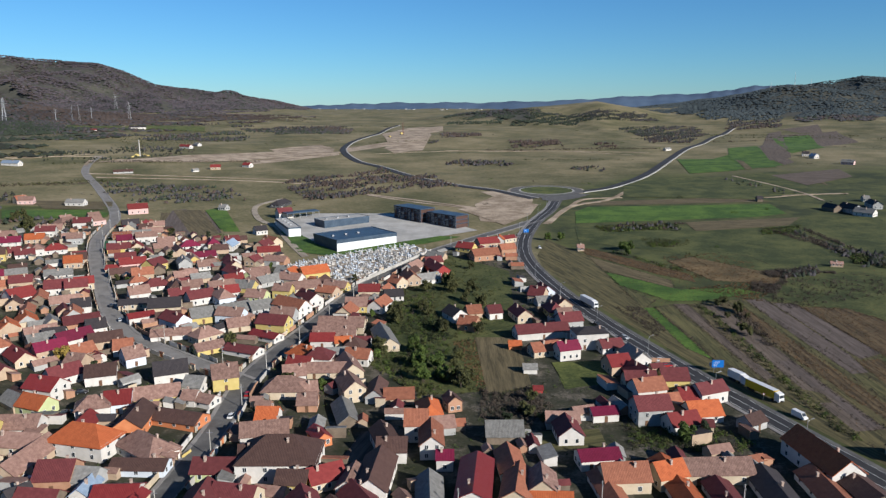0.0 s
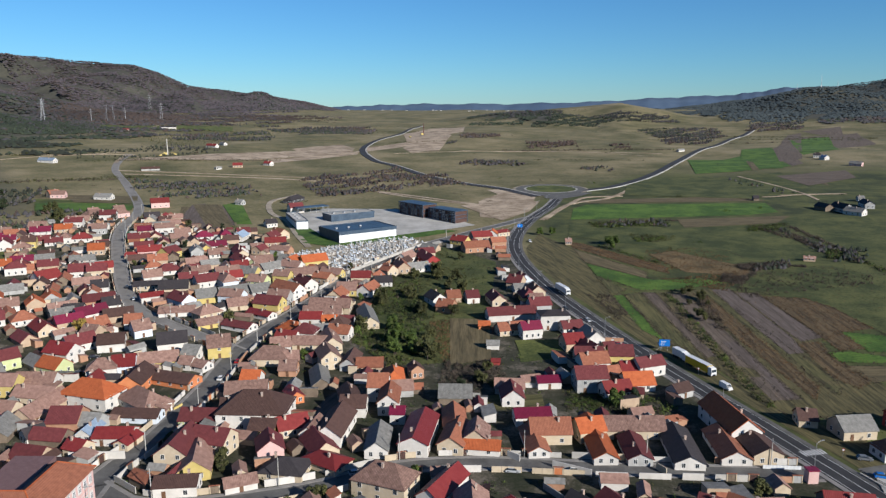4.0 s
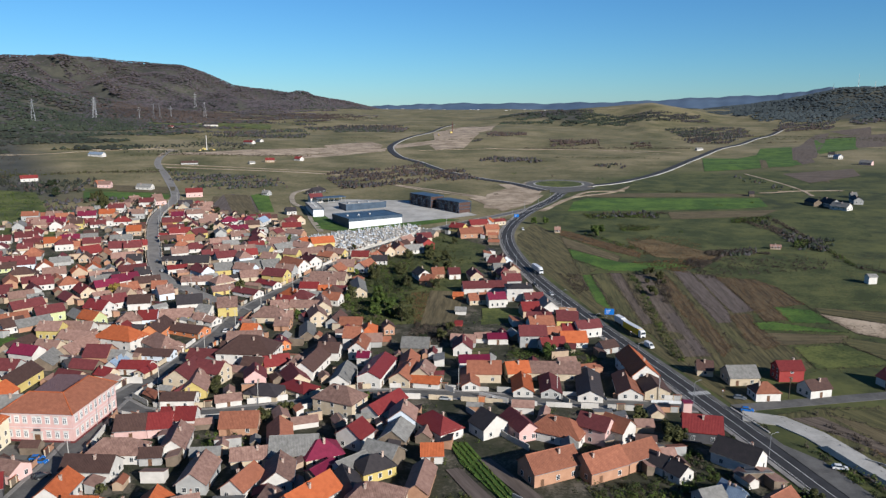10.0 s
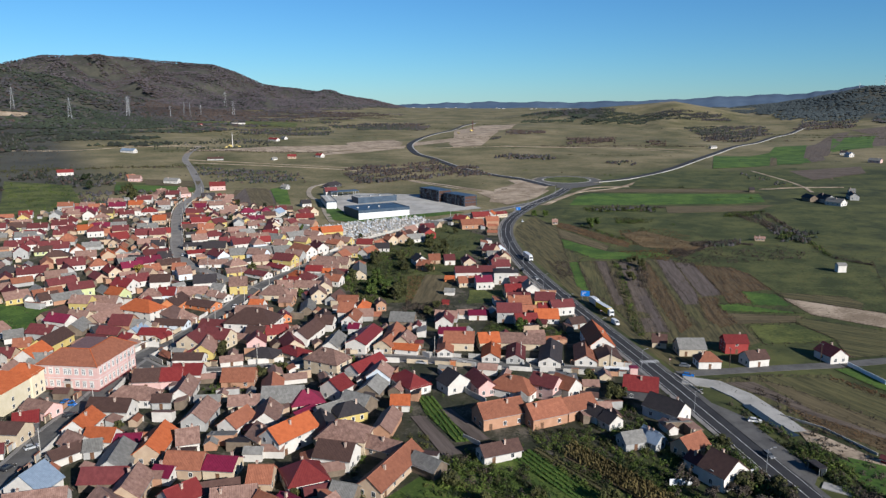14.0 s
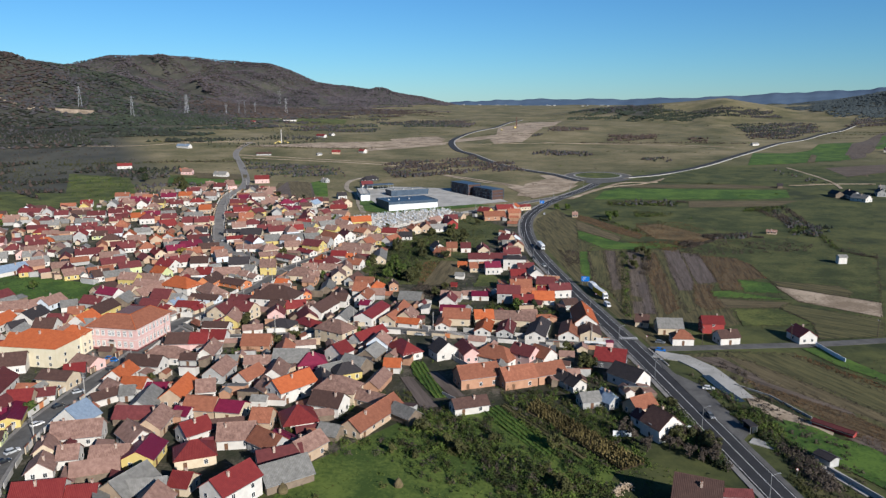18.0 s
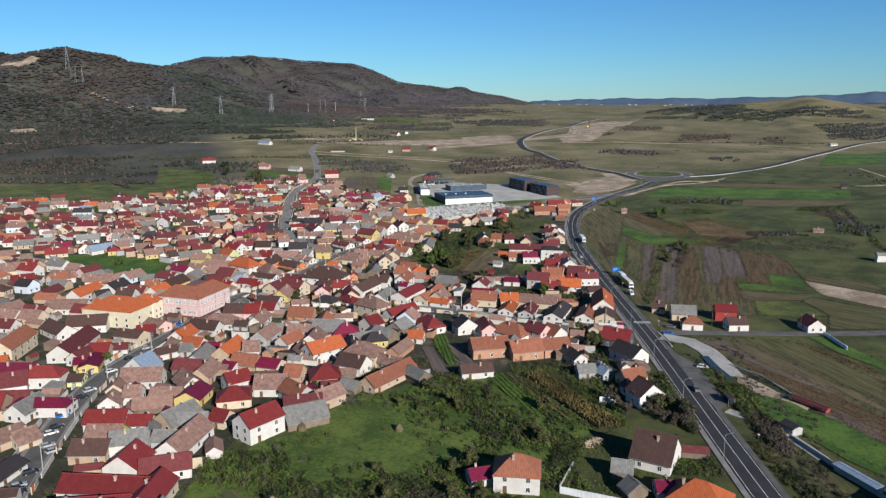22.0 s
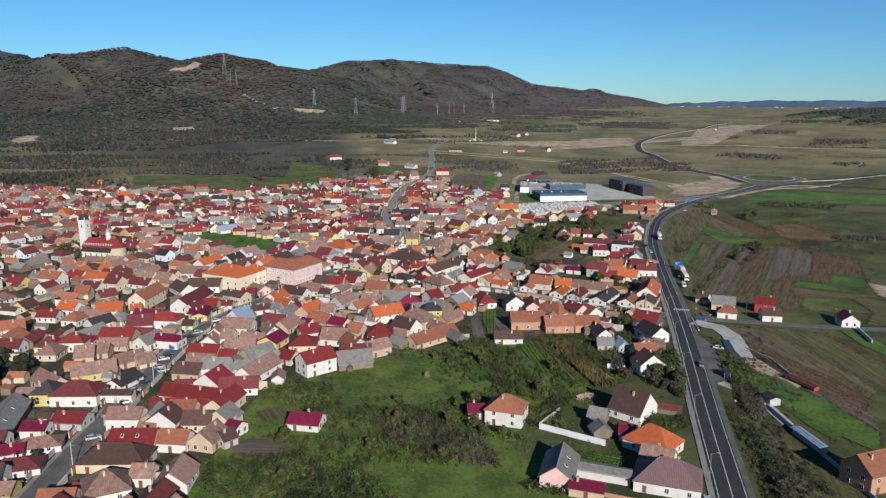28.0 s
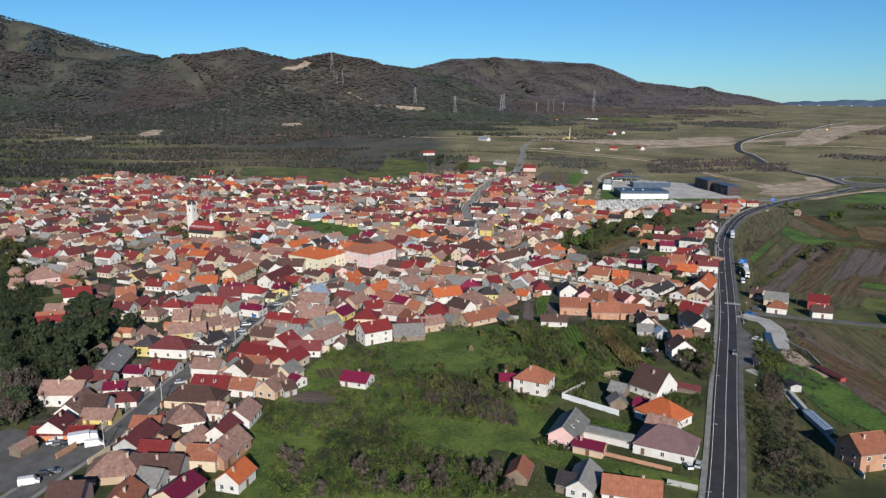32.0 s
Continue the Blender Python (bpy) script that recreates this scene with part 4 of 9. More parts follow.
    if windows and wall != "wood" and w >= 4.5:
        rows = [1.6] if eave < 4.6 else [1.5, 4.2]
        for row in rows:
            for sx, ang in ((-1, -90), (1, 90)):
                if sx * math.sin(radians(rot)) > 0.5:
                    continue
                for k in (-0.22, 0.22):
                    part_of(top, "window", WINDOW, pose(sx * hl, k * w, row, 0, 0, ang))
            n = max(1, int(l / 5)) if windows > 1 else 1
            for sy, ang in ((-1, 0), (1, 180)):
                if -sy * math.cos(radians(rot)) < -0.5:
                    continue
                for i in range(n):
                    if sy == -1 and i == 0 and row == rows[0]:
                        part_of(top, "door", DOOR, pose((i + 0.5) / n * l - hl, -hw, 0.1))
                    else:
                        part_of(top, "window", WINDOW, pose((i + 0.5) / n * l - hl, sy * hw, row, 0, 0, ang))
    return top


FAR = Soup()
FAR_MATS, FAR_SLOT = [], {}


def far_slot(key):
    if key not in FAR_SLOT:
        FAR_SLOT[key] = len(FAR_MATS)
        FAR_MATS.append(M[key])
    return FAR_SLOT[key]


def far_house(x, y, rot, w, l, eave, roof, wall, pitch=37, hip=False, flat=False, windows=1):
    """The same house, joined with the other distant ones."""
    PLACED.append((x, y, max(w, l) / 2, min(w, l) / 2))
    m = pose(x, y, min(up(x, y), up(x + w / 2, y), up(x - w / 2, y)), 0, 0, rot)
    hl, hw = l / 2, w / 2
    rise = 0 if (hip or flat) else hw * math.tan(radians(pitch))
    v = [(-hl, -hw, -1.5), (hl, -hw, -1.5), (hl, hw, -1.5), (-hl, hw, -1.5), (-hl, -hw, eave), (hl, -hw, eave), (hl, hw, eave), (-hl, hw, eave), (-hl, 0, eave + rise), (hl, 0, eave + rise)]
    FAR.add(v, [(0, 1, 5, 4), (2, 3, 7, 6), (1, 2, 6, 9, 5), (3, 0, 4, 8, 7)], far_slot("wall_" + wall), m)
    rv, rf, zr = roof_mesh(w, l, eave, pitch, hip)
    FAR.add(rv, rf, far_slot("farroof_" + roof), m)
    if not windows or wall == "wood":
        return
    k = rng.uniform(-0.3, 0.3) * l
    FAR.box(k - 0.35, k + 0.35, hw * 0.2, hw * 0.2 + 0.6, zr - 1.4, zr + 0.7, far_slot("chimney"), m)
    g, fr = far_slot("glass"), far_slot("frame")
    for sx in (-1, 1):
        for q in (-0.22, 0.22):
            FAR.box(*sorted((sx * hl, sx * (hl + 0.05))), q * w - 0.6, q * w + 0.6, 0.9, 2.4, fr, m)
            FAR.box(*sorted((sx * hl, sx * (hl + 0.08))), q * w - 0.45, q * w + 0.45, 1.0, 2.3, g, m)
    for sy in (-1, 1):
        for q in (-0.3, 0.0, 0.3):
            FAR.box(q * l - 0.6, q * l + 0.6, *sorted((sy * hw, sy * (hw + 0.05))), 0.9, 2.4, fr, m)
            FAR.box(q * l - 0.45, q * l + 0.45, *sorted((sy * hw, sy * (hw + 0.08))), 1.0, 2.3, g, m)


house(-140.5, 243.6, 163, 9, 12.4, 5, "red", "white", pitch=36, windows=1)
house(-137.5, 231.6, 159, 8, 10.7, 3.5, "orange", "green", pitch=38)
house(-135.4, 217.1, 3, 8, 14.3, 3, "tan", "white", pitch=38)
house(-108.5, 205.6, 166, 11, 19.4, 5, "orange", "white", pitch=38, hip=True)
house(-120.9, 195.4, 83, 8, 20.5, 3, "tan", "tan", pitch=38)
house(-106.9, 186.4, 4, 10, 9.8, 4, "darkred", "brick", pitch=36)
house(-111.2, 234.9, 16, 9, 8.4, 4, "red", "pale_blue", pitch=36)
house(-102.7, 241.7, 19, 8, 19.0, 3, "tan", "yellow", pitch=38)
house(-100.0, 221.2, 94, 9, 16.3, 4, "brown", "orange", pitch=36)
house(-88.7, 225.8, 163, 8.8, 20.7, 2.5, "brown", "orange", pitch=26)
house(-89.2, 203.3, 143, 10, 18.5, 3.5, "tan", "white", pitch=38, hip=True)
house(-82.4, 200.5, 93, 6.4, 8.0, 2.5, "tan", "tan", pitch=28)
house(-87.2, 194.1, 178, 7.2, 15.9, 2.5, "brown", "pale_blue", pitch=26)
house(-117.4, 229.3, 22, 8, 10.7, 4.5, "tan", "white", pitch=38, hip=True)
house(-83.7, 240.1, 158, 6.4, 9.3, 2.5, "tan", "white", pitch=28)
house(-88.4, 240.5, 172, 6, 5.2, 3, "tan", "white", pitch=38)
house(-90.5, 252.1, 170, 8, 7.1, 3, "grey", "white", pitch=36)
house(-57.4, 249.5, 2, 10, 15.5, 3.5, "tan", "cream", pitch=38, hip=True)
house(-47.1, 238.3, 2, 7, 6.8, 3, "tan", "brick", pitch=38)
house(-48.9, 248.9, 17, 7, 6.1, 3, "tan", "brick", pitch=38)
house(-57.8, 225.2, 178, 8, 7.1, 3.5, "orange", "white", pitch=38)
house(-56.4, 214.4, 11, 8, 14.7, 3.5, "tan", "white", pitch=38)
house(-46.9, 194.4, 180, 15, 22.7, 6, "brown", "white", pitch=36, hip=True)
house(-56.0, 196.0, 10, 8, 6.4, 5, "brown", "white", pitch=36)
house(-38.9, 212.5, 122, 5, 8.1, 3, "red", "orange", pitch=36)
house(-41.3, 184.1, 175, 7, 8.4, 3.5, "brown", "yellow", pitch=36)
house(-25.4, 183.7, 83, 6, 11.1, 3.5, "tan", "white", pitch=38)
house(-18.9, 186.1, 85, 9, 19.8, 4, "brown", "white", pitch=36)
house(-15.4, 202.2, 180, 8, 8.8, 4, "brown", "white", pitch=36)
house(-18.2, 209.3, 107, 7, 11.7, 4, "brown", "white", pitch=36)
house(-8.6, 216.3, 180, 9, 7.2, 6, "terra", "white", pitch=38)
house(-3.8, 207.1, 92, 7, 13.5, 5, "terra", "white", pitch=38)
house(-33.2, 230.7, 106, 7, 17.1, 2, "grey", "wood", pitch=36)
house(-33.6, 249.0, 112, 8, 12.9, 5, "tan", "cream", pitch=38)
far_house(-74.8, 411.6, 32, 9, 16.0, 4.5, "orange", "yellow", pitch=38)
far_house(-119.8, 409.4, 132, 8, 17.3, 4.5, "darkred", "white", pitch=36)
far_house(-108.4, 413.6, 26, 8, 13.7, 3, "tan", "cream", pitch=38)
far_house(-96.7, 398.3, 48, 8, 17.6, 3, "grey", "grey", pitch=36)
house(-102.6, 342.2, 37, 9, 17.0, 3, "grey", "grey", pitch=36, windows=1)
far_house(-90.5, 347.6, 35, 9, 11.0, 3, "grey", "grey", pitch=36)
house(-74.0, 344.6, 144, 9, 18.8, 5, "terra", "white", pitch=38, windows=1)
far_house(-76.2, 384.4, 28, 8, 18.9, 3, "tan", "cream", pitch=38)
far_house(-68.7, 362.6, 128, 8, 15.4, 4, "darkred", "white", pitch=36)
far_house(-61.0, 373.9, 157, 8, 10.4, 4, "terra", "tan", pitch=32)
house(-76.8, 318.6, 165, 9, 14.1, 5, "darkred", "yellow", pitch=36, windows=1)
house(-93.9, 320.3, 27, 8, 10.1, 3, "tan", "cream", pitch=38, windows=1)
house(-78.0, 307.7, 151, 6.4, 14.6, 2.5, "red", "white", pitch=26, windows=1)
house(-83.1, 289.3, 157, 7.2, 15.7, 2.5, "darkred", "white", pitch=26, windows=1)
house(-81.2, 256.4, 21, 10, 9.2, 5.2, "tan", "yellow", pitch=38)
far_house(-43.2, 351.8, 2, 9, 10.7, 3.5, "tan", "yellow", pitch=38)
far_house(-39.0, 374.3, 2, 8, 11.0, 4.6, "red", "cream", pitch=36)
far_house(-26.1, 370.5, 14, 8, 9.6, 3, "dark", "white", pitch=36)
house(-46.3, 320.7, 177, 9, 20.8, 3.5, "tan", "cream", pitch=38, windows=1)
house(-47.6, 307.1, 2, 9, 18.5, 3.5, "tan", "cream", pitch=38, windows=1)
house(-51.9, 300.7, 2, 7, 10.2, 3.5, "red", "white", pitch=36, windows=1)
house(-42.9, 299.5, 8, 5, 7.0, 3, "orange", "cream", pitch=38, windows=1)
house(-34.6, 300.1, 176, 5, 6.9, 3, "darkred", "grey", pitch=36, windows=1)
house(-25.6, 305.4, 105, 8, 24.7, 3, "grey", "cream", pitch=36, windows=1)
house(-56.0, 283.2, 147, 9, 14.1, 3.5, "orange", "white", pitch=38, hip=True, windows=1)
house(-44.7, 285.3, 9, 6, 10.8, 3, "grey", "white", pitch=36, windows=1)
house(-36.8, 270.2, 109, 8, 15.8, 3.5, "tan", "cream", pitch=38, windows=1)
house(-44.1, 267.6, 2, 7, 16.3, 3, "tan", "cream", pitch=38)
house(-56.7, 262.8, 14, 8, 8.4, 3.5, "tan", "white", pitch=38)
far_house(-18.6, 404.4, 106, 8, 17.2, 4, "terra", "tan", pitch=38)
far_house(-25.3, 393.0, 134, 8, 8.2, 4, "terra", "cream", pitch=38)
far_house(-8.8, 404.1, 29, 8, 13.4, 3, "grey", "white", pitch=36)
far_house(-6.3, 440.0, 25, 8, 10.7, 4, "darkred", "cream", pitch=36)
house(19.1, 214.8, 180, 9, 11.6, 3, "grey", "wood", pitch=36)
house(8.5, 181.9, 84, 9, 22.4, 4.5, "red", "white", pitch=26)
house(0.3, 196.4, 180, 6, 4.8, 4, "crimson", "white", pitch=28)
house(19.9, 180.6, 80, 8, 16.3, 3.5, "terra", "cream", pitch=32)
house(26.4, 180.7, 86, 8, 10.2, 4, "tan", "cream", pitch=38)
house(45.0, 197.4, 8, 7, 12.0, 3.5, "crimson", "white", pitch=28)
house(49.6, 185.0, 4, 9, 12.7, 4, "terra", "cream", pitch=38)
house(63.0, 301.7, 8, 10, 14.0, 7.2, "dark", "white", pitch=16, hip=True, windows=2)
house(68.4, 273.4, 15, 9, 8.9, 4, "red", "tan", pitch=36, windows=1)
house(72.6, 255.6, 180, 9, 11.5, 4, "darkred", "cream", pitch=36)
house(85.9, 258.5, 180, 9, 9.9, 4, "darkred", "yellow", pitch=36, windows=1)
house(68.8, 227.5, 7, 9, 11.7, 6, "darkred", "grey", pitch=36)
house(86.8, 242.9, 7, 8, 8.4, 3, "red", "cream", pitch=36)
house(86.6, 229.5, 9, 9, 11.2, 3, "orange", "white", pitch=38)
house(53.5, 229.2, 9, 6, 8.9, 3, "crimson", "white", pitch=28)
house(100.5, 222.2, 31, 6, 7.7, 3, "brown", "grey", pitch=36)
far_house(-204.0, 375.2, 21, 10, 12.5, 4, "darkred", "white", pitch=36)
far_house(-194.8, 384.6, 26, 8, 9.6, 4, "red", "cream", pitch=36)
far_house(-214.3, 357.4, 56, 11, 12.4, 4, "red", "white", pitch=36)
house(-176.2, 343.0, 23, 9, 8.6, 4, "dark", "white", pitch=36, windows=1)
house(-164.3, 318.5, 34, 8, 15.1, 4, "darkred", "brick", pitch=36, windows=1)
house(-154.9, 312.0, 34, 9, 8.0, 4, "dark", "white", pitch=36, windows=1)
house(-166.8, 299.9, 18, 8, 8.7, 4, "dark", "white", pitch=36, windows=1)
house(-143.1, 295.5, 30, 8, 13.1, 4, "brown", "tan", pitch=36, windows=1)
house(-132.2, 287.9, 19, 8, 7.5, 3.5, "terra", "white", pitch=38, windows=1)
house(-124.1, 277.1, 40, 9, 7.6, 4, "tan", "pale_blue", pitch=38, windows=1)
house(-141.6, 268.6, 168, 9, 7.2, 4, "tan", "tan", pitch=38, windows=1)
house(-128.0, 258.6, 19, 9, 10.6, 4, "brown", "white", pitch=36, windows=1)
house(-141.8, 329.2, 35, 6.4, 11.6, 3.5, "red", "white", pitch=26, windows=1)
far_house(-154.3, 351.1, 16, 8, 13.0, 3, "dark", "cream", pitch=26)
house(-135.5, 343.3, 14, 10, 15.0, 4.5, "dark", "cream", pitch=36, windows=1)
house(-128.3, 327.9, 21, 7, 11.1, 3.5, "brown", "orange", pitch=36, windows=1)
house(-119.8, 308.0, 16, 8, 16.7, 2.5, "tan", "white", pitch=28, windows=1)
far_house(-124.5, 361.3, 38, 9, 13.1, 4, "darkred", "white", pitch=36)
house(-114.3, 331.8, 29, 10, 10.3, 3.5, "grey", "yellow", pitch=36, windows=1)
house(-98.5, 291.8, 38, 8, 12.0, 2.5, "tan", "yellow", pitch=28, windows=1)
house(-103.5, 262.3, 23, 10, 12.0, 4, "dark", "white", pitch=36, windows=1)
far_house(-172.5, 426.0, 72, 9, 12.5, 4.5, "darkred", "yellow", pitch=36)
far_house(-194.5, 421.7, 4, 6.4, 9.1, 2.5, "red", "cream", pitch=30)
far_house(-223.3, 430.6, 22, 9, 10.1, 4, "orange", "tan", pitch=38)
house(-122.3, 157.3, 93, 9, 18.3, 4, "brown", "yellow", pitch=36)
house(-125.1, 179.0, 101, 9, 12.2, 2.5, "grey", "wood", pitch=36)
house(-112.5, 176.2, 52, 6, 6.1, 3, "dark", "white", pitch=36)
house(-96.4, 180.1, 90, 5, 9.0, 3, "blue", "white", pitch=38)
house(-94.2, 169.2, 162, 6, 6.6, 3, "red", "cream", pitch=36)
house(-87.0, 178.2, 3, 8, 11.6, 3, "red", "white", pitch=26)
house(-81.7, 175.2, 80, 4.8, 8.0, 2.5, "red", "cream", pitch=26)
house(-61.9, 167.7, 89, 10, 15.5, 5, "darkred", "cream", pitch=36)
house(-53.7, 172.5, 168, 9, 11.6, 5, "darkred", "cream", pitch=36)
house(-55.3, 148.5, 8, 7, 11.4, 3.5, "brown", "white", pitch=26)
house(-47.6, 132.6, 10, 8, 10.9, 4, "red", "white", pitch=36)
house(-59.8, 125.5, 15, 9, 9.8, 3.5, "brown", "pink", pitch=36)
house(-51.5, 127.7, 16, 9, 7.2, 3.5, "red", "pink", pitch=36)
house(-55.8, 109.1, 6, 8, 16.5, 3.5, "tan", "white", pitch=38, hip=True)
house(-58.0, 98.8, 3, 8, 14.3, 3.5, "brown", "white", pitch=36)
house(-44.7, 108.0, 12, 5, 6.3, 3, "brown", "grey", pitch=36)
house(-41.3, 117.0, 104, 7, 14.3, 3.5, "tan", "white", pitch=38)
house(-81.6, 95.5, 168, 7.2, 10.9, 3.5, "tan", "pink", pitch=28)
house(-107.6, 101.2, 3, 19, 27.3, 8.4, "orange", "ivory", pitch=25, hip=True, label="two-storey cream town hall with bright orange hipped roof", name="town_hall")
house(-99.2, 110.8, 8, 8, 10.0, 9, "orange", "ivory", pitch=38, hip=True)
house(-79.9, 86.1, 33, 9, 7.2, 3.5, "red", "dark", pitch=26)
house(-79.5, 76.7, 3, 8, 12.3, 4.5, "brown", "cream", pitch=26)
house(-58.9, 84.7, 96, 8, 11.3, 4, "orange", "white", pitch=38)
house(-47.9, 77.7, 3, 7, 9.0, 3.5, "orange", "white", pitch=38)
house(-54.0, 73.9, 155, 7, 8.4, 3, "tan", "grey", pitch=38)
house(-53.0, 67.4, 61, 5, 9.9, 3, "brown", "white", pitch=36)
house(-48.9, 48.2, 87, 11, 8.8, 4, "blue", "white", pitch=38)
house(-35.7, 65.5, 106, 9, 15.2, 3, "grey", "grey", pitch=36)
house(-47.1, 72.0, 22, 6, 4.8, 3, "grey", "grey", pitch=36)
house(-29.0, 75.6, 100, 8, 16.1, 4, "orange", "tan", pitch=38)
house(-39.7, 78.6, 14, 5, 7.5, 3, "crimson", "white", pitch=28)
house(-21.3, 80.1, 27, 8, 6.4, 3.5, "tan", "white", pitch=38)
house(-25.9, 97.9, 96, 8, 13.8, 3.5, "tan", "grey", pitch=38)
house(-14.3, 65.8, 3, 8, 10.8, 3.5, "terra", "tan", pitch=38)
house(-3.8, 66.6, 1, 8, 8.7, 3.5, "crimson", "cream", pitch=28)
house(-18.3, 60.8, 178, 6, 5.6, 3, "crimson", "white", pitch=28)
house(-22.9, 51.6, 102, 8, 12.7, 3.5, "tan", "tan", pitch=38)
house(-7.0, 48.1, 57, 8, 8.7, 4, "red", "white", pitch=36)
house(-38.9, 151.2, 26, 5.6, 8.7, 2.5, "tan", "white", pitch=28)
house(-28.3, 160.0, 173, 10, 12.7, 2.5, "dark", "cream", pitch=26, hip=True)
house(-27.0, 131.9, 11, 9, 11.9, 3, "terra", "brick", pitch=38)
house(-3.8, 115.4, 12, 10, 14.0, 3.5, "grey", "wood", pitch=36)
house(-15.5, 110.2, 16, 6, 11.0, 3, "tan", "cream", pitch=38)
house(-11.9, 94.8, 78, 7, 11.2, 3.5, "terra", "white", pitch=38)
house(-3.7, 100.3, 103, 8, 12.4, 3.5, "tan", "white", pitch=38)
house(0.6, 85.9, 144, 8, 6.9, 3.5, "tan", "tan", pitch=38)
house(8.7, 86.5, 61, 9, 15.9, 5, "orange", "white", pitch=38)
house(7.1, 105.0, 61, 4, 8.7, 3, "crimson", "tan", pitch=28)
house(15.0, 108.0, 49, 6, 10.0, 3, "grey", "white", pitch=36)
house(22.9, 115.3, 159, 9, 10.2, 3, "grey", "wood", pitch=36)
house(12.4, 125.4, 68, 9, 7.7, 4.5, "red", "white", pitch=36)
house(17.4, 148.8, 64, 7, 17.0, 4, "red", "white", pitch=36)
house(24.8, 129.8, 83, 8, 11.5, 3, "grey", "wood", pitch=36)
house(37.0, 136.4, 133, 9, 14.9, 3.5, "red", "white", pitch=36, hip=True)
house(37.2, 118.1, 8, 6, 6.4, 3, "orange", "white", pitch=38)
house(26.0, 87.5, 178, 10, 15.1, 5, "tan", "cream", pitch=38, hip=True)
house(39.0, 84.7, 162, 6, 12.1, 3, "tan", "tan", pitch=38)
house(26.6, 77.0, 173, 9, 11.2, 4, "brown", "white", pitch=36)
house(20.9, 64.1, 33, 11, 11.2, 3.5, "red", "white", pitch=36, hip=True)
house(43.7, 71.5, 73, 8, 25.1, 3, "terra", "tan", pitch=38)
house(53.6, 75.9, 148, 6, 9.6, 3, "grey", "wood", pitch=36)
house(9.8, 61.4, 8, 8, 6.4, 3.5, "terra", "tan", pitch=38)
house(7.4, 48.8, 20, 9, 11.2, 3.5, "tan", "white", pitch=38)
house(34.1, 58.7, 169, 6, 7.0, 2.5, "grey", "wood", pitch=36)
house(19.4, 46.1, 154, 8, 11.6, 3.5, "terra", "grey", pitch=38)
house(31.7, 45.5, 67, 7, 10.6, 4, "tan", "tan", pitch=38)
house(31.1, 30.4, 46, 10, 13.7, 3, "grey", "wood", pitch=36)
house(21.9, 17.9, 70, 9, 13.3, 6, "red", "white", pitch=36)
house(22.0, 50.5, 150, 5, 7.7, 3, "crimson", "white", pitch=28)
house(0.7, 35.5, 33, 9, 11.5, 3.5, "red", "cream", pitch=36, hip=True)
house(-189.8, 146.4, 20, 9, 11.4, 3.5, "tan", "white", pitch=38)
house(-165.6, 149.1, 34, 8, 14.1, 3.5, "tan", "white", pitch=38)
house(-152.9, 125.8, 99, 8, 20.2, 4, "orange", "white", pitch=38)
house(-146.2, 140.0, 98, 9, 13.9, 4, "dark", "white", pitch=36)
house(-141.8, 125.6, 64, 7, 6.9, 3.5, "dark", "white", pitch=36)
house(-143.7, 161.9, 38, 7, 7.4, 3, "grey", "white", pitch=36)
house(-130.0, 150.0, 29, 7, 6.7, 4, "terra", "yellow", pitch=38)
house(-141.5, 103.3, 19, 9, 19.9, 3.5, "tan", "white", pitch=38)
house(-111.5, 85.3, 31, 10, 16.9, 4, "brown", "white", pitch=36)
house(-118.0, 74.4, 160, 9, 17.0, 3.5, "brown", "white", pitch=36)
house(-94.7, 60.2, 112, 10, 28.0, 4, "darkred", "white", pitch=36)
house(-81.5, 50.5, 95, 7, 8.7, 3.5, "darkred", "white", pitch=36)
house(-79.1, 58.3, 24, 8, 8.0, 3.5, "red", "tan", pitch=36)
house(-76.0, 66.2, 33, 6.4, 6.0, 2.5, "darkred", "white", pitch=26)
house(-73.4, 47.8, 122, 7.2, 14.0, 3, "crimson", "yellow", pitch=18)
house(-77.0, 46.0, 33, 6, 4.8, 3, "crimson", "yellow", pitch=28)
house(-41.6, 39.6, 25, 9, 14.5, 3.5, "tan", "white", pitch=38)
house(-44.7, 29.5, 121, 6, 7.5, 3, "tan", "cream", pitch=38)
house(-22.9, 41.5, 146, 8, 11.4, 3.5, "tan", "white", pitch=38)
house(-13.9, 32.6, 103, 9, 11.3, 3.5, "crimson", "yellow", pitch=28)
house(-65.8, 32.5, 27, 6.4, 5.1, 2.5, "brown", "green", pitch=26)
house(-56.3, 8.5, 19, 8, 19.5, 4, "crimson", "white", pitch=22, hip=True)
house(-33.9, 26.2, 25, 7, 5.6, 3.5, "tan", "white", pitch=38)
house(-37.4, 19.0, 120, 7, 7.6, 3, "tan", "white", pitch=38)
house(-23.3, 30.2, 20, 6, 10.6, 3, "tan", "tan", pitch=38)
house(-26.2, 5.7, 23, 8, 12.7, 4, "red", "white", pitch=36)
house(-16.0, 9.0, 21, 6, 7.5, 3, "red", "white", pitch=36)
house(-18.8, -2.8, 19, 8, 10.7, 3.5, "tan", "lime", pitch=38)
house(-15.8, -11.7, 20, 8, 10.8, 3.5, "brown", "tan", pitch=36)
house(0.2, -14.7, 104, 10, 10.6, 4, "red", "white", pitch=36)
house(-0.7, 2.3, 15, 6, 7.4, 3, "grey", "grey", pitch=36)
house(-7.0, 15.7, 78, 10, 12.6, 3, "grey", "tan", pitch=36)
house(-1.1, 15.1, 22, 7, 10.0, 3, "grey", "grey", pitch=36)
house(5.7, 2.6, 99, 9, 19.4, 3.5, "tan", "white", pitch=38)
house(6.5, 20.2, 2, 7, 5.6, 3, "red", "cream", pitch=36)
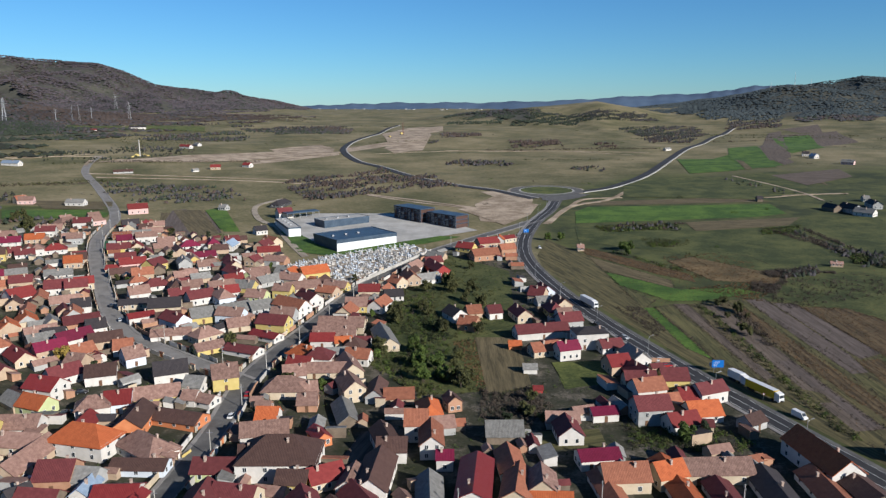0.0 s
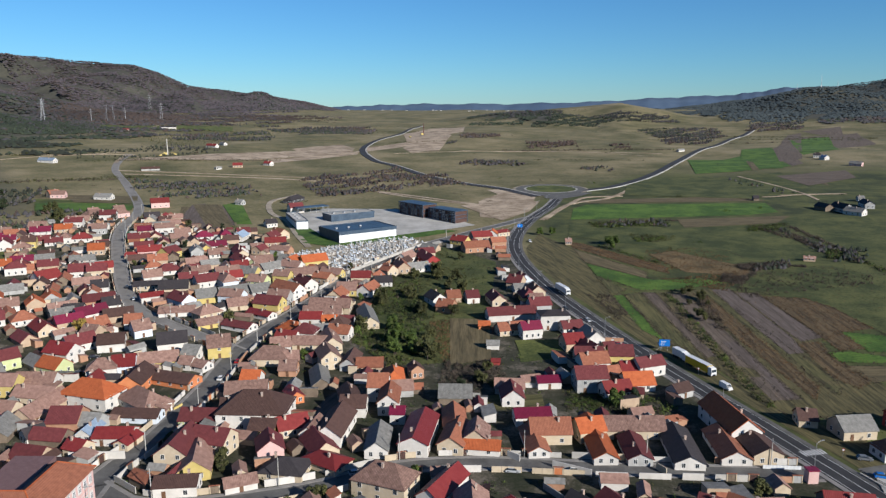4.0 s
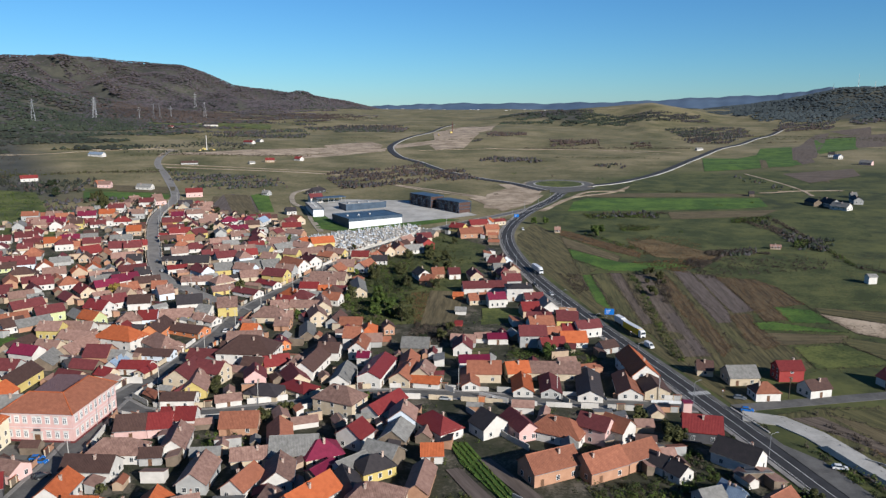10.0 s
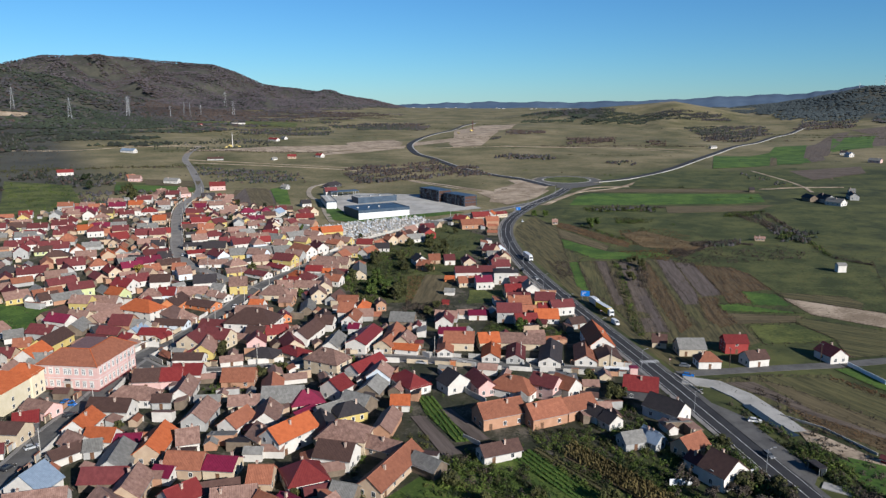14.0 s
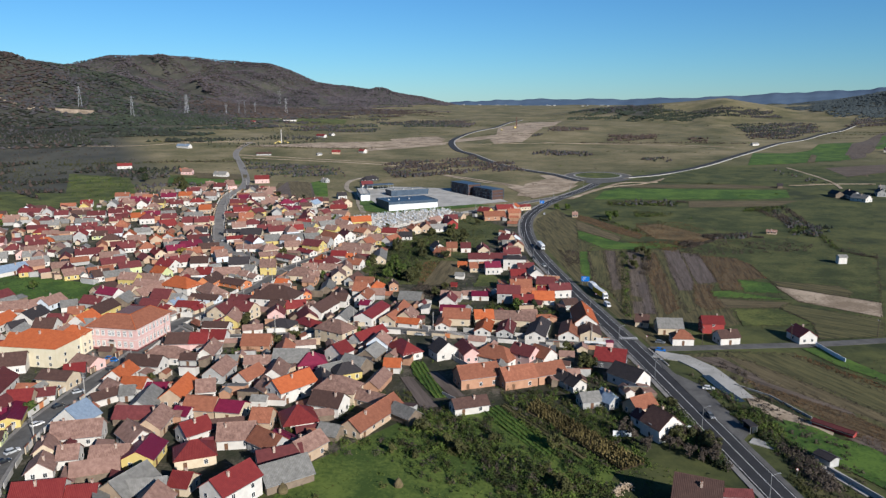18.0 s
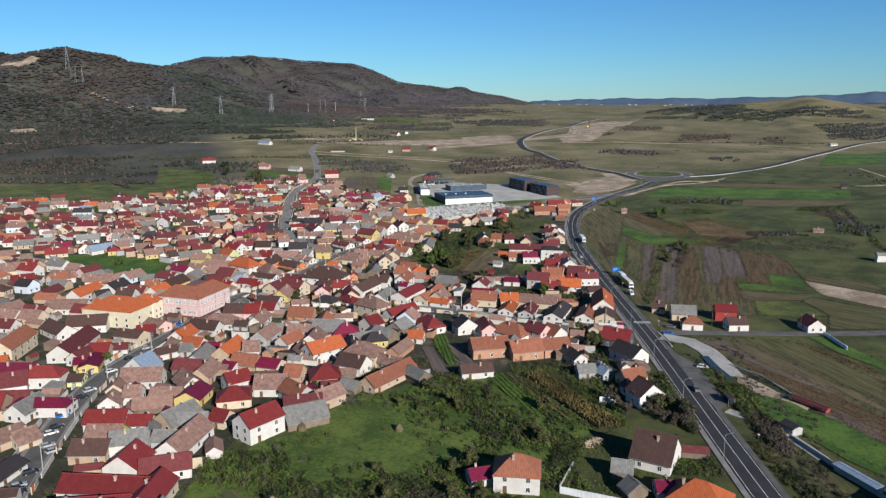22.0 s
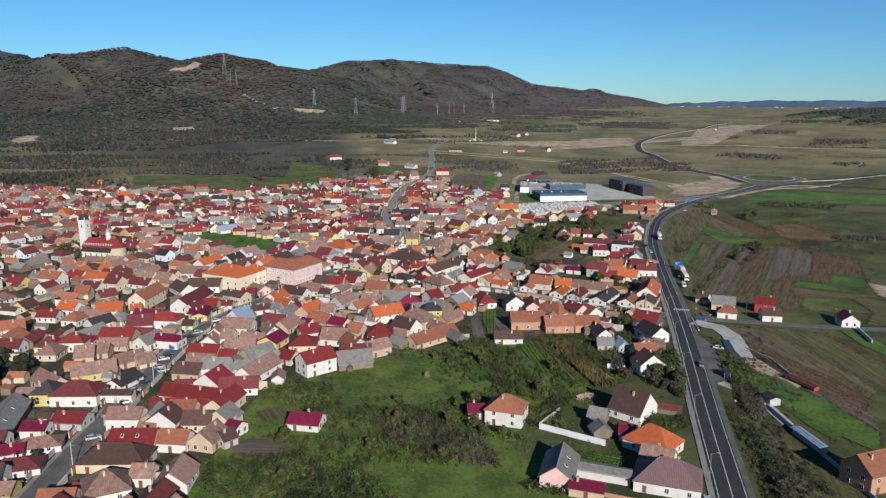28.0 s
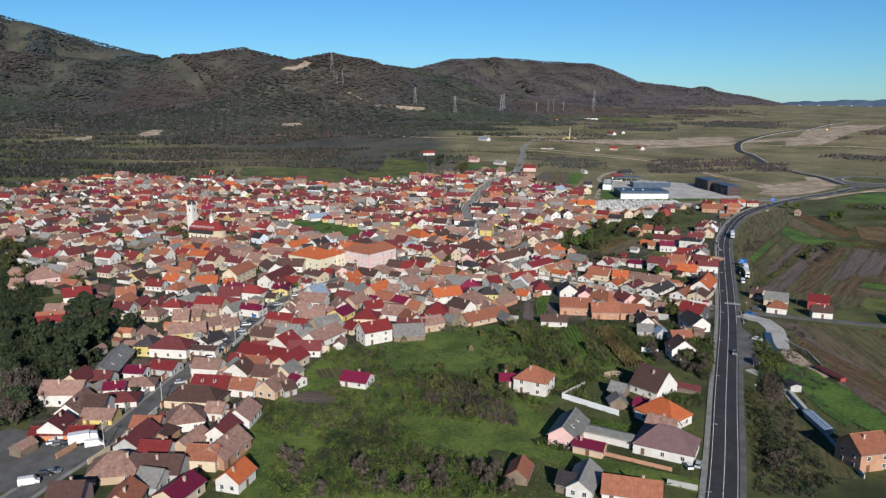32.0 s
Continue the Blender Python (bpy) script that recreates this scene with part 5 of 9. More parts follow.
house(53.3, 137.9, 129, 10, 8.0, 4, "dark", "white", pitch=36)
house(63.1, 138.7, 118, 7, 13.0, 4, "darkred", "pink", pitch=36)
house(75.3, 136.6, 158, 10, 16.9, 3.5, "terra", "white", pitch=38, hip=True)
house(86.9, 136.9, 151, 8, 9.8, 5.5, "darkred", "pink", pitch=36)
house(93.9, 138.3, 142, 8, 8.5, 4.5, "terra", "white", pitch=38)
house(71.5, 112.1, 31, 9, 15.5, 4.5, "terra", "brick", pitch=38)
house(86.1, 114.7, 33, 9, 13.2, 4, "terra", "brick", pitch=38)
house(97.0, 121.8, 35, 8, 11.8, 4, "terra", "brick", pitch=38)
house(103.4, 118.9, 138, 6, 6.1, 3, "dark", "white", pitch=36)
house(107.9, 113.6, 129, 6, 5.2, 3, "dark", "white", pitch=36)
house(73.1, 87.5, 31, 6, 12.3, 3, "brown", "white", pitch=36)
house(112.9, 100.6, 25, 6, 6.9, 3, "grey", "grey", pitch=36)
house(119.1, 102.8, 127, 6, 5.9, 3, "blue", "grey", pitch=38)
house(44.4, 180.0, 96, 6.4, 17.4, 2.5, "terra", "white", pitch=28)
house(63.8, 182.1, 93, 7.2, 28.3, 2.5, "orange", "white", pitch=28)
house(74.4, 175.6, 91, 7.2, 15.5, 2.5, "darkred", "grey", pitch=26)
house(88.7, 177.6, 88, 8.8, 23.5, 2.5, "dark", "white", pitch=26)
house(102.9, 178.9, 89, 8.8, 19.7, 2.5, "terra", "white", pitch=28)
house(111.3, 180.8, 95, 9, 21.5, 3.5, "brown", "cream", pitch=26)
house(108.4, 193.4, 98, 10, 23.3, 5.2, "orange", "white", pitch=38)
house(76.7, 189.3, 2, 8, 18.9, 3.5, "tan", "cream", pitch=38)
house(62.0, 186.7, 17, 8, 8.8, 4, "orange", "cream", pitch=38)
house(27.1, 175.7, 174, 6.4, 13.4, 2.5, "orange", "white", pitch=28)
house(-3.8, 177.3, 92, 7, 16.0, 3, "grey", "white", pitch=36)
house(1.8, 149.7, 160, 10, 15.8, 5.7, "tan", "cream", pitch=38, hip=True)
house(-17.5, 164.7, 150, 8, 13.4, 2.5, "red", "cream", pitch=26, hip=True)
house(120.7, 142.0, 172, 10, 11.8, 4, "red", "dark", pitch=36)
house(127.1, 124.1, 140, 9, 12.8, 4, "dark", "white", pitch=36)
house(135.6, 199.8, 173, 7, 5.9, 3, "brown", "cream", pitch=36)
house(146.9, 192.2, 8, 9, 11.2, 3.5, "grey", "cream", pitch=36)
house(151.0, 176.9, 8, 7, 9.0, 3.5, "terra", "white", pitch=38, hip=True)
house(166.0, 197.2, 8, 7, 9.6, 5, "red", "red", pitch=36)
house(170.3, 182.0, 21, 7, 9.1, 3.5, "brown", "white", pitch=36)
house(203.2, 191.8, 108, 8, 10.1, 3.5, "darkred", "white", pitch=36, windows=1)
house(130.0, 98.5, 41, 7, 9.1, 3.5, "terra", "tan", pitch=38)
house(136.0, 82.2, 128, 10, 8.6, 4.6, "brown", "white", pitch=38)
house(130.6, 88.4, 128, 5, 6.0, 3.2, "darkred", "white", pitch=34)
house(106.3, 13.6, 11, 10, 12.4, 5.5, "terra", "white", pitch=38, hip=True)
house(96.0, 11.5, 34, 6, 5.8, 3, "crimson", "white", pitch=28)
house(141.7, 39.2, 168, 13, 11.5, 3.4, "brown", "white", pitch=43)
house(133.3, 27.7, 1, 6, 5.7, 3, "grey", "wood", pitch=36)
house(137.0, 18.3, 127, 6, 4.8, 2.5, "grey", "wood", pitch=36)
house(144.8, 20.7, 16, 6, 4.8, 3, "crimson", "white", pitch=28)
house(153.8, 17.5, 167, 11, 14.7, 3.5, "orange", "white", pitch=38, hip=True)
house(157.9, 6.4, 179, 8, 9.1, 3.5, "tan", "white", pitch=38)
house(162.9, -3.1, 10, 12, 17.5, 3.6, "mauve", "white", pitch=39, hip=True)
house(135.2, -13.6, 103, 9, 15.0, 4, "grey", "pink", pitch=36)
house(145.9, -7.6, 9, 4.4, 15.6, 3, "grey", "white", pitch=16)
house(145.0, -18.6, 10, 5, 9.1, 3, "crimson", "tan", pitch=28)
house(211.4, 25.4, 50, 10, 10.7, 6, "terra", "brick", pitch=38)
house(-180.9, 91.4, 29, 8, 7.6, 3.5, "tan", "white", pitch=38)
house(-176.8, 64.4, 28, 7, 12.7, 3.5, "orange", "cream", pitch=38)
house(-189.2, 78.7, 15, 7, 5.6, 4, "orange", "tan", pitch=38)
house(-162.2, 70.1, 68, 8, 8.7, 4, "darkred", "white", pitch=36)
house(-152.1, 38.2, 35, 9, 7.3, 4, "terra", "cream", pitch=38)
house(-169.8, 52.2, 66, 7, 5.6, 3, "grey", "grey", pitch=36)
house(-138.1, 41.6, 75, 8, 8.8, 4, "darkred", "tan", pitch=36)
house(-115.3, 27.0, 43, 9, 12.2, 3.5, "orange", "white", pitch=38)
house(-115.9, 49.5, 114, 9, 22.8, 6, "terra", "cream", pitch=38)
house(-106.8, 35.4, 46, 6, 5.2, 3, "orange", "white", pitch=38)
house(-82.6, 19.0, 43, 10, 11.2, 4, "darkred", "white", pitch=36)
house(-100.8, 10.6, 89, 8, 11.4, 3.5, "dark", "white", pitch=36)
house(-154.1, 80.8, 9, 8, 10.6, 3.5, "tan", "white", pitch=38)
house(-143.8, 84.3, 5, 8, 11.3, 3.5, "tan", "cream", pitch=38)
house(-229.5, 145.6, 46, 10, 18.2, 3.5, "tan", "cream", pitch=38, windows=1)
house(-190.3, 123.3, 1, 8, 9.2, 4.5, "dark", "pale_blue", pitch=36)
house(-204.7, 133.7, 53, 7, 11.5, 3.5, "red", "brick", pitch=36)
house(-224.1, 212.4, 74, 8, 17.7, 3, "blue", "white", pitch=38, windows=1)
house(-187.5, 143.1, 75, 8, 12.8, 3.5, "terra", "white", pitch=38)
house(-73.9, 0.9, 25, 10, 14.8, 4, "red", "tan", pitch=36)
house(-69.7, -4.6, 30, 6, 12.2, 3, "tan", "tan", pitch=38)
house(-90.9, -1.1, 103, 8, 14.8, 3, "grey", "grey", pitch=36)
house(-82.9, -6.6, 26, 6, 5.3, 3, "crimson", "white", pitch=28)
house(-59.4, 5.1, 97, 8, 11.6, 3.5, "grey", "white", pitch=36)
house(-47.7, -30.1, 58, 8, 15.7, 3.5, "tan", "yellow", pitch=38)
house(-48.1, -14.2, 76, 7, 11.9, 3, "tan", "tan", pitch=38)
house(-67.2, -20.1, 47, 9, 7.2, 3.5, "tan", "tan", pitch=38)
house(-66.5, -12.5, 36, 7, 5.7, 3, "tan", "tan", pitch=38)
house(-42.4, -11.3, 73, 7.2, 6.9, 2.5, "tan", "cream", pitch=38)
house(-31.2, -29.2, 101, 7.2, 11.9, 2.5, "dark", "white", pitch=26)
house(-31.7, -47.1, 31, 10, 16.1, 4.5, "darkred", "white", pitch=36, hip=True)
house(-20.2, -40.1, 30, 4, 10.9, 3.6, "brown", "white", pitch=26)
house(-15.7, -60.5, 25, 8, 10.2, 3, "red", "grey", pitch=26)
house(-5.7, -52.3, 24, 5.6, 4.5, 4.7, "brown", "grey", pitch=36)
house(4.3, -27.3, 14, 8, 23.8, 3.5, "red", "white", pitch=36)
house(18.3, -26.8, 107, 8, 14.8, 4, "red", "cream", pitch=36)
house(6.7, -35.7, 26, 6, 19.9, 3, "red", "white", pitch=36)
house(12.6, -39.3, 29, 8, 8.4, 4, "terra", "white", pitch=38)
house(27.1, -35.7, 105, 9, 8.1, 3.5, "grey", "cream", pitch=36)
house(12.5, -46.7, 113, 10, 8.0, 4, "brown", "white", pitch=36)
house(16.9, -61.8, 31, 9, 13.4, 4, "red", "cream", pitch=36)
house(26.1, -54.8, 24, 7, 9.7, 3.5, "terra", "white", pitch=38)
house(33.7, -48.3, 107, 8, 10.0, 3.5, "tan", "tan", pitch=38)
house(35.0, -38.3, 2, 6, 4.8, 3, "crimson", "white", pitch=28)
house(37.9, -45.4, 78, 6, 4.8, 3, "brown", "grey", pitch=36)
house(-51.2, -45.3, 171, 8, 15.7, 3.5, "tan", "tan", pitch=38)
house(-32.9, -72.9, 136, 9, 28.0, 3.5, "grey", "wood", pitch=36)
house(-13.2, -88.3, 103, 6, 4.8, 3, "grey", "wood", pitch=36)
house(-18.5, -71.0, 30, 6, 7.6, 3.5, "crimson", "white", pitch=28)
house(-9.5, -84.4, 48, 6, 7.1, 3.5, "crimson", "white", pitch=28)
house(-8.7, -76.6, 48, 7.2, 13.6, 2.5, "tan", "white", pitch=28, hip=True)
house(1.9, -96.5, 39, 9, 7.2, 4, "brown", "white", pitch=36)
house(-1.0, -88.0, 47, 8, 13.8, 2.5, "darkred", "white", pitch=26, hip=True)
house(-4.2, -101.0, 130, 8, 14.4, 3.5, "tan", "white", pitch=38)
house(7.6, -98.7, 36, 7.2, 10.4, 2.5, "tan", "yellow", pitch=28)
house(7.5, -112.9, 128, 8, 8.4, 4, "darkred", "white", pitch=36)
house(10.5, -112.2, 41, 5.6, 18.9, 2.5, "red", "orange", pitch=26)
house(35.7, -101.8, 122, 8, 13.9, 4, "darkred", "grey", pitch=36)
house(46.2, -101.8, 34, 7, 8.9, 3.5, "red", "white", pitch=36)
house(20.4, -70.9, 31, 10, 19.3, 3.5, "brown", "cream", pitch=36, hip=True)
house(32.3, -83.1, 56, 11, 11.9, 3.5, "tan", "white", pitch=38, hip=True)
house(35.5, -73.4, 30, 6, 5.9, 3.5, "tan", "white", pitch=38)
house(60.7, -88.6, 112, 9, 15.0, 3.5, "tan", "brick", pitch=38)
house(76.7, -96.5, 112, 7, 9.1, 3.5, "orange", "white", pitch=38)
house(60.8, -95.4, 32, 7, 9.0, 4, "terra", "cream", pitch=38)
house(46.1, -114.0, 48, 11, 14.8, 3, "tan", "tan", pitch=38, hip=True)
house(57.1, -106.0, 34, 9, 11.5, 3.5, "brown", "grey", pitch=36)
house(60.3, -111.4, 25, 8, 6.9, 3, "grey", "grey", pitch=36)
house(71.3, -110.6, 109, 8, 11.3, 3.5, "crimson", "cream", pitch=28)
house(52.0, -130.2, 42, 9, 8.5, 4, "brown", "pink", pitch=36)
house(64.0, -121.8, 130, 8, 9.4, 3.5, "terra", "cream", pitch=38)
house(-113.4, -59.4, 50, 7, 12.2, 3, "terra", "red", pitch=38)
house(152.9, -37.9, 105, 7, 13.3, 3, "grey", "white", pitch=36)
house(149.7, -41.5, 12, 6, 4.8, 3, "dark", "wood", pitch=36)
house(165.6, -35.1, 22, 8, 15.2, 3, "terra", "white", pitch=38)
house(136.0, -44.2, 111, 6, 8.6, 2.5, "terra", "wood", pitch=38)
house(51.3, -22.9, 19, 8, 10.5, 2.8, "crimson", "white", pitch=28)
house(-196.1, -25.8, 19, 10, 15.1, 4, "tan", "white", pitch=38, hip=True)
house(-186.6, -43.7, 42, 8, 6.6, 3.5, "tan", "cream", pitch=38)
house(-141.5, -33.5, 67, 10, 13.2, 4, "red", "white", pitch=36)
house(-125.1, -15.6, 56, 8, 9.6, 4, "terra", "white", pitch=38)
house(-324.4, 76.9, 66, 14, 13.4, 5, "dark", "white", pitch=36, windows=1)
house(-501.8, 95.8, 49, 9, 14.8, 4, "red", "white", pitch=36, windows=1)
house(-524.4, 134.2, 70, 9, 12.2, 4, "darkred", "cream", pitch=36, windows=1)
far_house(-382.3, 656.1, 55, 9, 9.8, 4, "terra", "cream", pitch=38)
far_house(-296.5, 566.6, 43, 9, 8.2, 3.5, "tan", "cream", pitch=38)
far_house(-281.2, 581.2, 44, 9, 8.7, 3.5, "tan", "cream", pitch=38)
far_house(-260.2, 616.4, 28, 10, 15.7, 5, "red", "pink", pitch=36)
far_house(-239.1, 551.1, 30, 9, 12.0, 4, "dark", "red", pitch=36)
far_house(-133.0, 605.4, 31, 10, 12.2, 5, "darkred", "white", pitch=36)
far_house(-144.5, 485.1, 88, 8, 14.7, 3.5, "blue", "white", pitch=38)
far_house(30.7, 495.8, 22, 9, 15.1, 4, "red", "tan", pitch=36)
far_house(26.8, 460.3, 21, 9, 18.0, 4, "terra", "brick", pitch=38)
far_house(46.5, 512.5, 34, 6.4, 10.4, 3.5, "red", "cream", pitch=26)
far_house(42.1, 471.4, 19, 7.2, 10.5, 5.2, "terra", "brick", pitch=38)
far_house(49.4, 368.0, 155, 10, 8.0, 4.5, "darkred", "tan", pitch=36)
far_house(58.8, 352.9, 103, 8, 11.1, 4, "terra", "cream", pitch=38)
house(57.6, 336.2, 14, 8, 7.2, 3.5, "tan", "white", pitch=38, windows=1)
house(24.4, 341.5, 16, 8, 6.7, 3.5, "darkred", "white", pitch=36, windows=1)
house(5.6, 338.3, 118, 8, 11.2, 3.5, "dark", "white", pitch=36, windows=1)
house(14.6, 342.4, 15, 8, 7.2, 3, "terra", "tan", pitch=38, windows=1)
house(11.9, 324.0, 157, 8, 8.4, 3.5, "terra", "brick", pitch=38, windows=1)
house(43.9, 313.8, 13, 8, 24.4, 3.5, "darkred", "white", pitch=36, windows=1)
far_house(-4.0, 425.6, 112, 9, 22.8, 4, "darkred", "red", pitch=36)
far_house(-136.6, 537.3, 34, 8, 8.7, 3.5, "dark", "white", pitch=36)
far_house(-118.3, 494.4, 137, 9, 13.4, 4, "terra", "cream", pitch=38)
far_house(-114.1, 468.1, 16, 8, 14.4, 3.5, "red", "tan", pitch=36)
far_house(528.7, 1068.3, 160, 8, 8.9, 4, "dark", "white", pitch=36)
far_house(525.0, 1036.1, 107, 8, 10.4, 4, "blue", "white", pitch=38)
far_house(525.0, 947.4, 136, 8, 15.3, 3.5, "grey", "pink", pitch=36)
far_house(336.6, 625.4, 100, 8, 15.8, 3.5, "dark", "wood", pitch=36)
far_house(348.4, 617.9, 100, 10, 18.9, 4, "dark", "grey", pitch=36)
far_house(350.8, 599.4, 127, 9, 15.6, 3.5, "grey", "white", pitch=36)
far_house(379.5, 637.0, 80, 8, 19.2, 4, "dark", "grey", pitch=36)
far_house(297.8, 682.0, 175, 6, 4.8, 3, "dark", "wood", pitch=36)
far_house(391.5, 671.3, 171, 7, 5.6, 3, "grey", "grey", pitch=36)
far_house(368.0, 1203.0, 36, 5, 14.6, 3, "grey", "white", pitch=36)
far_house(239.8, 433.7, 164, 3, 6.8, 2.2, "tan", "tan", pitch=38)
far_house(93.1, 484.6, 179, 5, 4.2, 2.6, "tan", "tan", pitch=38)
far_house(-329.5, 650.9, 176, 8, 16.8, 3.5, "grey", "white", pitch=36)
far_house(-289.8, 556.9, 67, 9, 18.4, 4, "tan", "tan", pitch=38, hip=True)
far_house(-272.7, 561.6, 52, 8.1, 16.8, 4, "tan", "pink", pitch=38, hip=True)
far_house(-538.5, 914.7, 166, 8, 25.5, 3.5, "blue", "white", pitch=38)
far_house(-640.0, 1550.0, 28, 8, 32.9, 4, "dark", "white", pitch=36)
far_house(-670.5, 1417.7, 50, 6, 10.7, 3, "red", "white", pitch=36)
far_house(-416.5, 1193.6, 152, 8, 22.7, 3.5, "red", "white", pitch=36)
far_house(-412.6, 1237.4, 134, 7, 16.4, 3, "grey", "white", pitch=36)
far_house(-290.9, 936.2, 15, 8, 12.4, 3.5, "red", "tan", pitch=36)
far_house(-258.8, 970.7, 151, 8, 12.0, 3.5, "red", "white", pitch=36)
far_house(-307.4, 907.0, 55, 4, 8.3, 2.5, "grey", "white", pitch=36)
far_house(-193.1, 638.1, 160, 7, 7.1, 3, "grey", "grey", pitch=36)
far_house(-383.5, 876.5, 27, 6, 21.8, 2.5, "brown", "grey", pitch=36)
far_house(-148.5, 663.6, 74, 9, 25.1, 3, "dark", "dark", pitch=36, hip=True)
far_house(-474.4, 672.5, 38, 8, 17.1, 4, "red", "white", pitch=36)
far_house(-376.2, 654.7, 10, 8, 13.3, 4, "tan", "pink", pitch=38)
house(-372.8, 303.3, 66, 8, 8.8, 3, "grey", "wood", pitch=36, windows=1)
house(-349.9, 328.3, 64, 7, 9.0, 3, "blue", "white", pitch=38, windows=1)
far_house(-349.8, 373.5, 10, 8, 18.3, 4, "darkred", "white", pitch=36)
far_house(-420.8, 367.4, 39, 6, 12.6, 3, "darkred", "wood", pitch=36)
house(-533.9, 324.1, 42, 6, 5.0, 3, "orange", "cream", pitch=38, windows=1)
house(30.6, 298.2, 0, 4, 5.3, 2.4, "orange", "orange", pitch=38, windows=1)
house(34.0, 272.1, 0, 4, 5.3, 2.4, "grey", "white", pitch=36, windows=1)
house(34.6, 252.3, 180, 2.5, 3.3, 1.8, "red", "red", pitch=36)
house(84.3, 220.6, 171, 4, 5.6, 2.4, "darkred", "cream", pitch=36)
house(3.0, 237.6, 109, 5, 6.4, 4, "brown", "brick", pitch=36)
house(120.3, 160.8, 5, 2.4, 2.9, 3.8, "crimson", "pink", pitch=28, flat=True)
house(151.4, 46.3, 8, 3, 9.6, 2.2, "darkred", "wood", pitch=36)
house(190.2, 97.0, 140, 2.4, 12.8, 1.7, "darkred", "red", pitch=20)
house(181.6, 73.2, 128, 4, 5.2, 2.6, "dark", "grey", pitch=20)
house(195.4, 45.6, 127, 2.6, 14.0, 2.0, "blue", "grey", pitch=12)
house(114.0, 102.0, 28, 4, 4.9, 2.4, "dark", "wood", pitch=36)
house(119.9, 100.5, 138, 5, 4.5, 3, "blue", "grey", pitch=38)
house(-121.2, -52.5, 41, 8, 10.6, 3.5, "tan", "cream", pitch=38)
house(-108.9, -61.5, 57, 6, 13.2, 3, "red", "cream", pitch=36)
house(-191.0, -28.2, 78, 9, 16.4, 4, "tan", "pink", pitch=38, hip=True)
house(-496.5, 75.1, 29, 8, 11.7, 4, "red", "white", pitch=36, windows=1)
house(-500.3, 94.7, 63, 9, 15.0, 4, "darkred", "white", pitch=36, windows=1)
house(-518.1, 131.8, 49, 9, 11.5, 4, "darkred", "cream", pitch=36, windows=1)
house(-447.4, 83.6, 71, 9, 13.4, 4, "darkred", "white", pitch=36, windows=1)
house(262.2, 344.1, 10, 4, 5.0, 4.6, "grey", "white", pitch=30)


def near_line(x, y, line):
    d = np.hypot(line[:, 0] - x, line[:, 1] - y)
    i = int(np.argmin(d))
    j = min(max(i, 1), len(line) - 2)
    t = line[j + 1] - line[j - 1]
    return float(d[i]), math.degrees(math.atan2(t[1], t[0]))


def fill(poly, count, keep_out, r_gap):
    fr = random.Random(11)
    xs, ys = [p[0] for p in poly], [p[1] for p in poly]
    made = 0
    for _ in range(count * 30):
        if made >= count:
            break
        x, y = fr.uniform(min(xs), max(xs)), fr.uniform(min(ys), max(ys))
        if not inside(x, y, poly) or any(inside(x, y, k) for k in keep_out):
            continue
        best = min(near_line(x, y, s) for s in STREETS)
        if best[0] < 9.5:
            continue
        barn = fr.random() < 0.3
        w = fr.uniform(6, 7.5) if barn else fr.uniform(7, 9)
        l = fr.uniform(9, 15)
        if any((px - x) ** 2 + (py - y) ** 2 < (r_gap + pr * 0.55 + l * 0.3) ** 2 for px, py, pr, ps in PLACED):
            continue
        roof = fr.choices(["tan", "terra", "orange", "darkred", "red", "brown", "dark", "grey", "crimson"], [24, 10, 6, 32, 12, 9, 3, 5, 5])[0]
        if barn:
            roof = fr.choice(["tan", "brown", "grey", "terra", "darkred"])
        wall = fr.choice(["wood", "tan", "brick", "grey"]) if barn else fr.choices(["white", "cream", "tan", "yellow", "green", "pink", "pale_blue", "grey"], [44, 22, 10, 5, 3, 4, 4, 6])[0]
        rot = best[1] + fr.choice((0, 90, 90)) + fr.uniform(-5, 5)
        far_house(x, y, rot, w, l, fr.uniform(2.6, 3.2) if barn else fr.choice((3.0, 3.3, 3.6, 4.8)), roof, wall, hip=(not barn and fr.random() < 0.2), windows=0 if barn else 1)
        made += 1
    return made



# the school, the town hall and the church keep their places free
PLACED += [(-86, 122, 13, 9), (-82, 134, 13, 9), (-93, 135, 12, 9), (-228, 105, 19, 12)]
KEEP_OUT = [[(40, 126), (40, 160), (130, 160), (130, 126)], [(20, 170), (20, 205), (125, 205), (118, 170)]]
KEEP_OUT.append([(37.1, 135.4), (59.8, 138.7), (85.9, 109.7), (111.7, 116.9), (115.7, 97.3), (107.2, 69.3), (38.3, 59.4), (50.6, 72.4), (53.7, 77.8)])
KEEP_OUT.append([(-32.9, 152.2), (-8.6, 164.2), (1.4, 132.4), (-24.7, 129.8)])
KEEP_OUT.append([(16.5, 310.6), (45.4, 277.6), (63.7, 283.6), (61.7, 254.5), (44.1, 249.3), (29.8, 217.1), (10.1, 221.4)])
KEEP_OUT.append([(-42.6, 228.2), (-28.2, 234.9), (-4.8, 230.2), (-10.7, 195.3), (-32.3, 185.8)])
KEEP_OUT.append([(111, 140.8), (122.9, 147.9), (121.3, 120.5), (110.1, 118.8)])
KEEP_OUT.append([(2.2, 474.9), (51.4, 444), (53.5, 404.5), (20.9, 342.8), (1.7, 381.8)])
KEEP_OUT.append([(-6.1, 159.5), (7, 168.2), (13.4, 132), (0, 130)])
KEEP_OUT.append([(-231, 610), (-185, 615), (-144.9, 504.9), (-185.1, 484.2)])
KEEP_OUT.append([(-94.8, 113.7), (-72.9, 121.3), (-57.9, 96.6), (-71.1, 94.7)])
